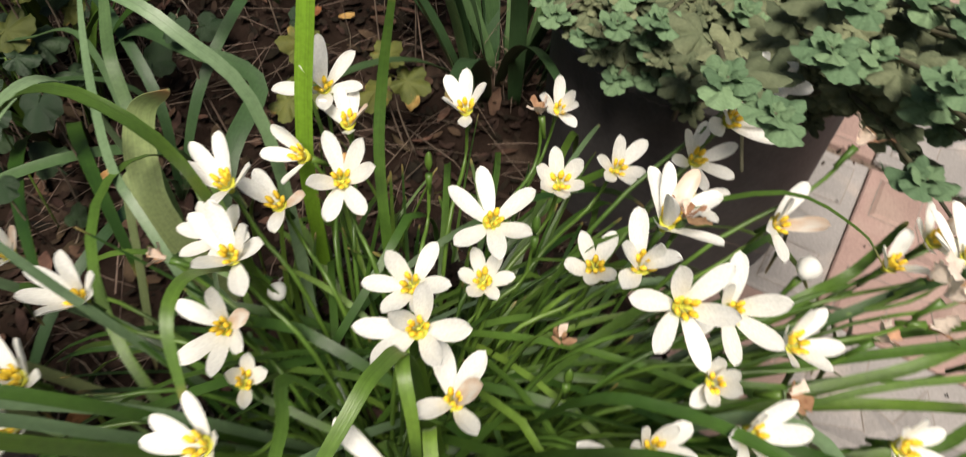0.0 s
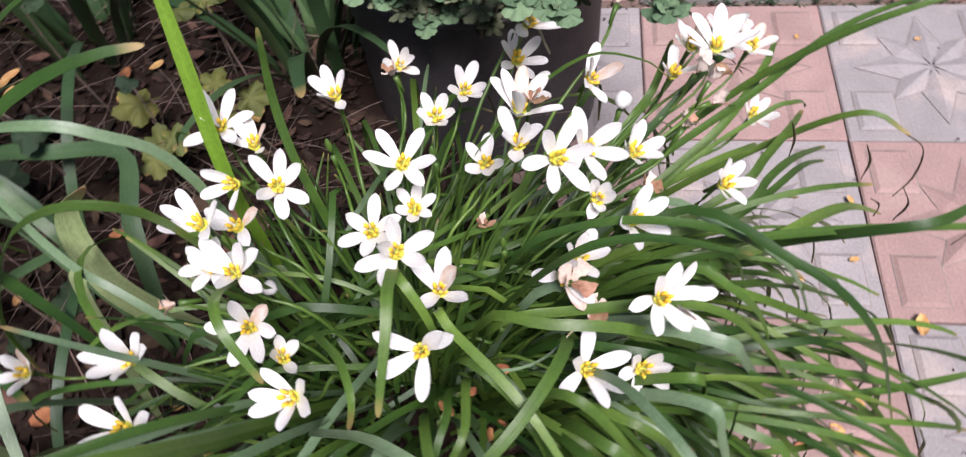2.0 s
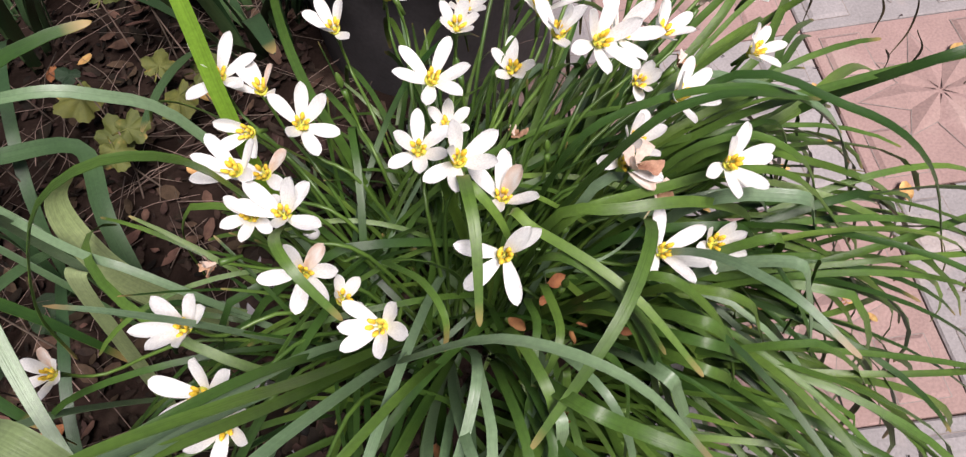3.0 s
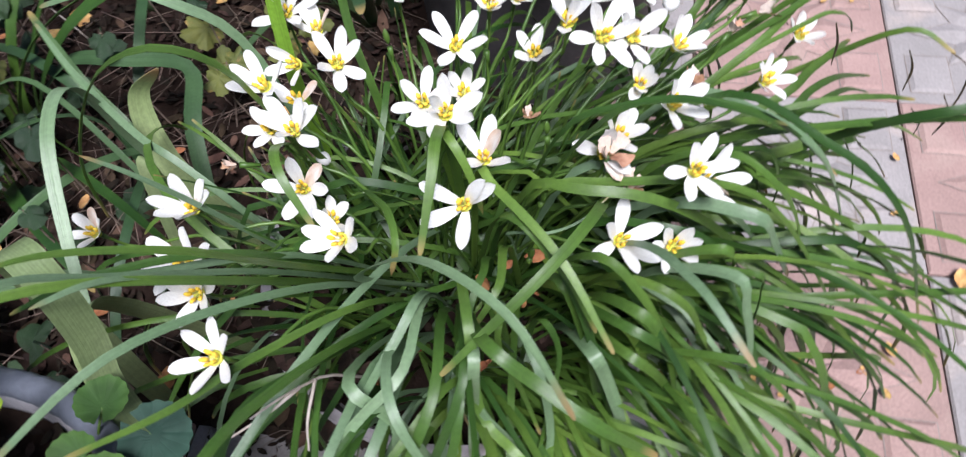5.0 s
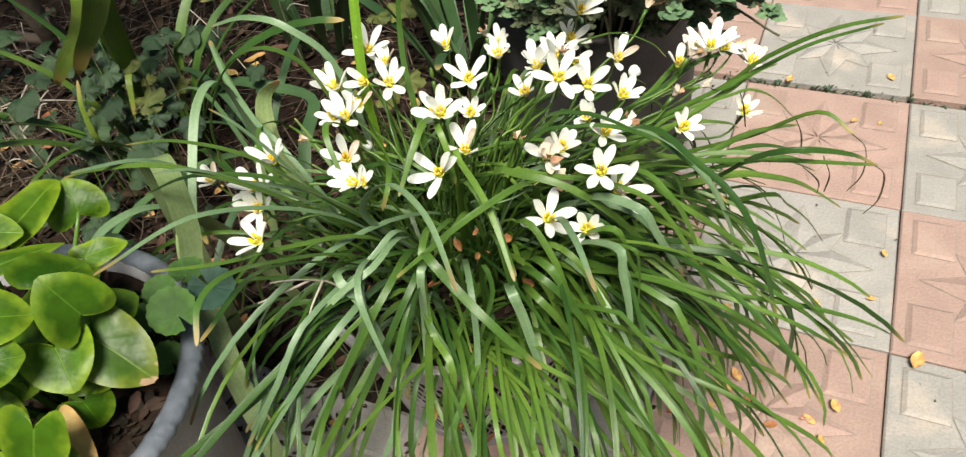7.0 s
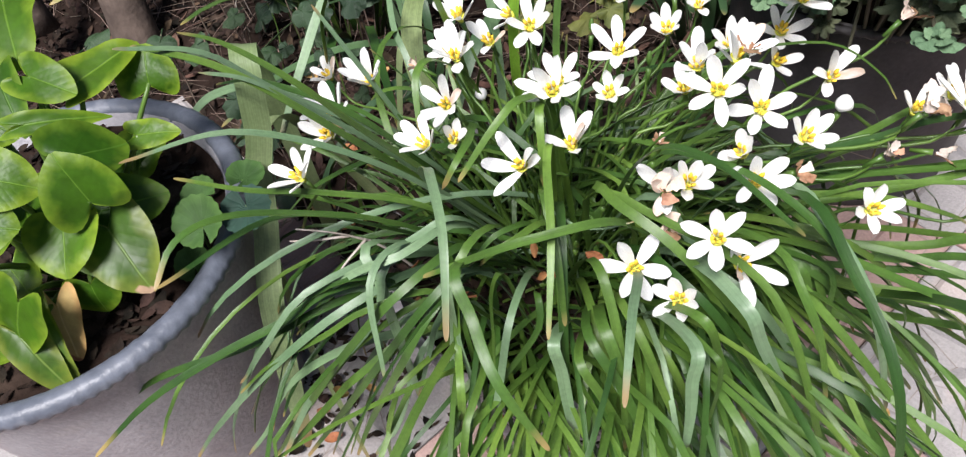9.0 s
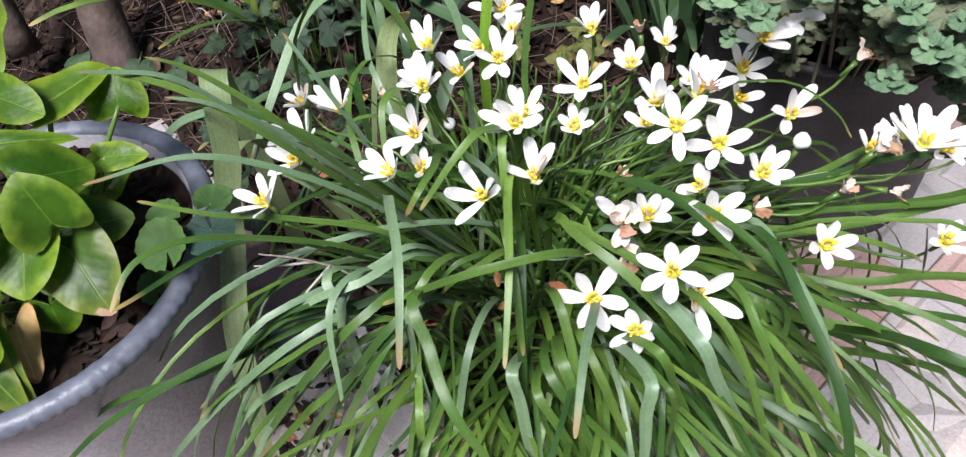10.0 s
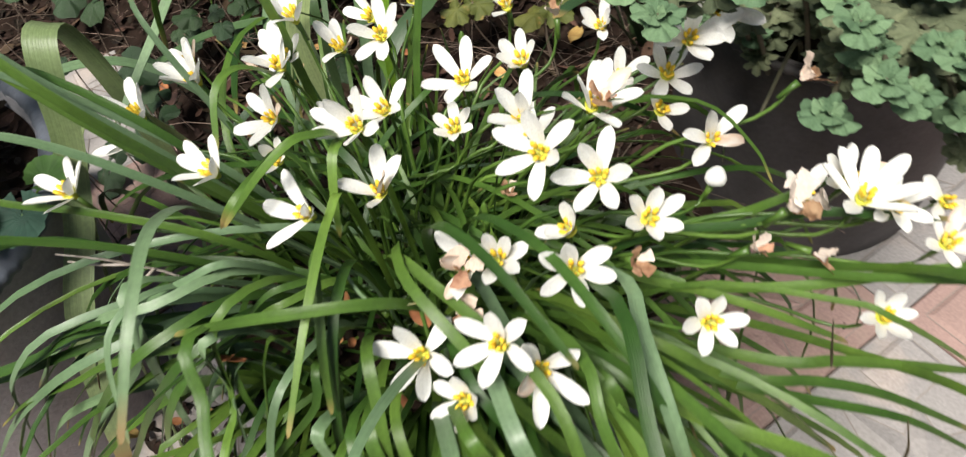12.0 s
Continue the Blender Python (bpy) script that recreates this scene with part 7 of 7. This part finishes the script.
for k in range(45):
    a = rng.uniform(radians(-140), radians(0))
    r = rng.uniform(0.18, 0.26)
    scrap(bm, BASKET + Vector((r * math.cos(a), r * math.sin(a), rng.uniform(0.004, 0.010))), rng.uniform(0.006, 0.022), rng)
# heaped on the basket's back edge
for k in range(420):
    a, r = rng.uniform(radians(10), radians(215)), rng.uniform(0.140, 0.211)
    scrap(bm, BASKET + Vector((r * math.cos(a), r * math.sin(a), B_H + 0.010 - max(0.0, r - 0.197) * 1.5 + rng.uniform(0.0, 0.008))), rng.uniform(0.016, 0.034), rng)
litter = part("leaf_litter", bm, M_LITTER)
tagged(litter, "thick scatter of dry brown leaf scraps on the soil", "leaf litter", kind="stuff")

bm = bmesh.new()
for k in range(700):
    x, y = rng.uniform(-1.4, 0.1), rng.uniform(0.0, 1.3)
    if grid_of(x, y)[0] > SOIL_EDGE - 0.04 or (Vector((x, y)) - Vector(ARUM)).length < 0.21 or (Vector((x, y)) - Vector(CHRYS)).length < 0.21:
        continue
    scrap(bm, Vector((x, y, soil_height(x, y) + rng.uniform(0.008, 0.018))), rng.uniform(0.016, 0.042), rng)
tagged(part("tan_leaf_litter", bm, M_LITTER_TAN), "scattered tan dry leaves on top of the litter", "leaf litter", kind="stuff")

bm = bmesh.new()
for k in range(1100):
    x, y = rng.uniform(-1.5, 0.1), rng.uniform(0.0, 1.3)
    u, v = grid_of(x, y)
    if u > SOIL_EDGE - 0.05:
        continue
    a, l = rng.uniform(0, math.tau), rng.uniform(0.04, 0.13) * rng.choice((1, 1, 2))
    g = soil_height(x, y) + 0.012
    d = Vector((math.cos(a) * l, math.sin(a) * l, rng.uniform(-0.01, 0.35 * l)))
    p = Vector((x, y, g))
    tube(bm, [p, p + d * 0.5 + Vector((rng.uniform(-0.01, 0.01), rng.uniform(-0.01, 0.01), 0.006)), p + d], rng.uniform(0.0004, 0.0012), 0.0003, 4)
tagged(part("twig_litter", bm, M_TWIG), "thin dry twigs strewn over the litter", "twigs", kind="stuff")


def fallen_leaf(x, y, z, size, mat, label, seed):
    rng = random.Random(seed)
    bm = bmesh.new()
    a = rng.uniform(0, math.tau)
    u, v = Vector((math.cos(a), math.sin(a), 0)), Vector((-math.sin(a), math.cos(a), 0))
    rows = []
    for i in range(7):
        s = i / 6
        w = size * 0.30 * math.sin(math.pi * (0.08 + 0.88 * s)) ** 0.8
        rows.append([u * ((s - 0.5) * size) + v * (k * w) + Vector((0, 0, 0.001 + size * (0.16 * (s - 0.5) ** 2 * rng.uniform(0.5, 1.5) + 0.10 * k * k))) for k in (-1, -0.5, 0, 0.5, 1)])
    grid_mesh(bm, rows)
    ob = part("fallen_leaf", bm, mat)
    ob.location = (x, y, z)
    return tagged(ob, label, "leaf", "fallen leaves")


YELLOW, ORANGE = "small dry yellow fallen leaf curling at its edges", "small dry orange-brown fallen leaf"
seed = 0
for x, y, size in ((0.510, -0.095, 0.030), (0.235, -0.085, 0.034), (0.372, -0.142, 0.020), (0.783, 0.525, 0.022), (0.60, 0.575, 0.022), (0.42, 0.03, 0.014), (0.33, -0.155, 0.018), (0.56, 0.10, 0.014),
                   (0.50, 0.02, 0.014), (0.66, 0.42, 0.014), (0.77, 0.02, 0.022), (0.72, -0.09, 0.016), (0.29, 0.05, 0.016), (0.70, 0.40, 0.012), (0.86, 0.30, 0.012)):
    seed += 1
    fallen_leaf(x, y, 0.0055, size, M_DRY_YELLOW, YELLOW, seed)
for k in range(26):
    seed += 1
    x, y = rng.uniform(-1.1, -0.15), rng.uniform(0.1, 1.0)
    if grid_of(x, y)[0] < SOIL_EDGE - 0.1:
        fallen_leaf(x, y, soil_height(x, y) + 0.012, rng.uniform(0.018, 0.04), M_DRY_YELLOW if k % 3 else M_DRY_ORANGE, YELLOW if k % 3 else ORANGE, seed)

for k, (x, y) in enumerate(((0.198, -0.03), (0.218, -0.05), (0.246, -0.034), (0.261, -0.069), (0.288, -0.085), (0.24, -0.096), (0.207, -0.11), (0.158, -0.105), (0.322, -0.152), (0.333, -0.186), (0.278, -0.153), (0.263, -0.111), (0.222, -0.142))):
    seed += 1
    fallen_leaf(x, y, 0.006, 0.010 + 0.004 * (k % 4), M_DRY_ORANGE if k % 3 else M_DRY_YELLOW, ORANGE if k % 3 else YELLOW, seed)
for x, y, size in ((-0.36, -0.16, 0.024), (-0.32, -0.20, 0.020), (-0.39, -0.13, 0.018), (-0.30, -0.24, 0.016), (-0.35, -0.24, 0.020), (-0.22, -0.22, 0.022), (-0.12, -0.24, 0.024)):
    seed += 1
    fallen_leaf(x, y, 0.006, size, M_DRY_ORANGE, ORANGE, seed)
for x, y, z, size, orange in ((-0.089, -0.054, 0.360, 0.016, True), (-0.039, -0.036, 0.340, 0.020, True), (-0.072, -0.095, 0.380, 0.012, True), (-0.060, -0.093, 0.380, 0.011, True), (-0.121, -0.144, 0.400, 0.020, True),
                              (-0.191, -0.100, 0.360, 0.018, True), (-0.067, -0.059, 0.380, 0.010, True), (-0.125, -0.137, 0.160, 0.024, True), (-0.139, -0.140, 0.120, 0.022, True), (-0.292, -0.128, 0.120, 0.018, False),
                              (-0.166, -0.072, 0.315, 0.020, True), (-0.119, -0.145, 0.405, 0.016, True), (-0.150, -0.165, 0.20, 0.022, False), (-0.02, -0.10, 0.33, 0.014, True),
                              (0.02, -0.16, 0.30, 0.014, True), (-0.255, -0.195, 0.262, 0.018, False), (-0.13, -0.20, 0.24, 0.024, True), (-0.09, -0.215, 0.21, 0.020, True), (-0.20, -0.10, 0.30, 0.018, True), (0.06, -0.19, 0.24, 0.012, False)):
    seed += 1
    ob = fallen_leaf(x, y, z, size, M_DRY_ORANGE if orange else M_DRY_YELLOW, "dry curled leaf caught among the lily leaves", seed)
    ob.rotation_euler = (0.9, 0.2, seed)

# ---- weeds and grit in the wide joint ----
bm = bmesh.new()
for k in range(120):
    p = on_grid(rng.uniform(-1.0, 1.2), TILE + rng.uniform(0.001, GAP - 0.001), -0.006)
    for j in range(4):
        az = rng.uniform(0, math.tau)
        blade(bm, arc(rng, p, az, radians(70), radians(90), rng.uniform(0.006, 0.02), 3, floor=-0.01), 0.003, thick=0.0004)
tagged(part("joint_weeds", bm, M_COVER), "tiny green weeds growing in the paving joint", "weeds", kind="stuff")
bm = bmesh.new()
for k in range(420):
    u, v = rng.uniform(-1.1, 1.2), TILE + GAP / 2 + rng.gauss(0, 0.012)
    scrap(bm, on_grid(u, v, 0.0 if abs(v - TILE - GAP / 2) > GAP / 2 else -0.006), rng.uniform(0.003, 0.011), rng)
for k in range(260):
    scrap(bm, on_grid(rng.uniform(-1.05, 1.2), rng.uniform(-1.2, 1.2), 0.004), rng.uniform(0.003, 0.009), rng)
tagged(part("joint_grit", bm, M_LITTER), "crumbs of dry leaves and grit on the paving", "grit", kind="stuff")

# ---- paving tiles ----
TILES = {True: [tile_mesh("paving_tile", M_PINK, 1)], False: [tile_mesh("paving_tile", M_GREY, 2)]}
rng = random.Random(5)
BASIS = Matrix((A_DIR, B_DIR, Vector((0, 0, 1)))).transposed().to_4x4()
for i in range(-5, 7):
    for j in range(-8, 8):
        if i < -2 and j > -3:
            continue
        u, v = (i + 0.5) * TILE, (j + 0.5) * TILE + (GAP if j >= 1 else 0)
        pink = (i + j) % 2 != 0
        ob = part("paving_tile", TILES[pink][0], None, pavement)
        ob.matrix_basis = Matrix.Translation(on_grid(u, v, rng.uniform(-0.0012, 0.0012))) @ BASIS @ Matrix.Rotation(rng.uniform(-0.006, 0.006), 4, "Z") @ Matrix.Rotation(rng.uniform(-0.003, 0.003), 4, "X")
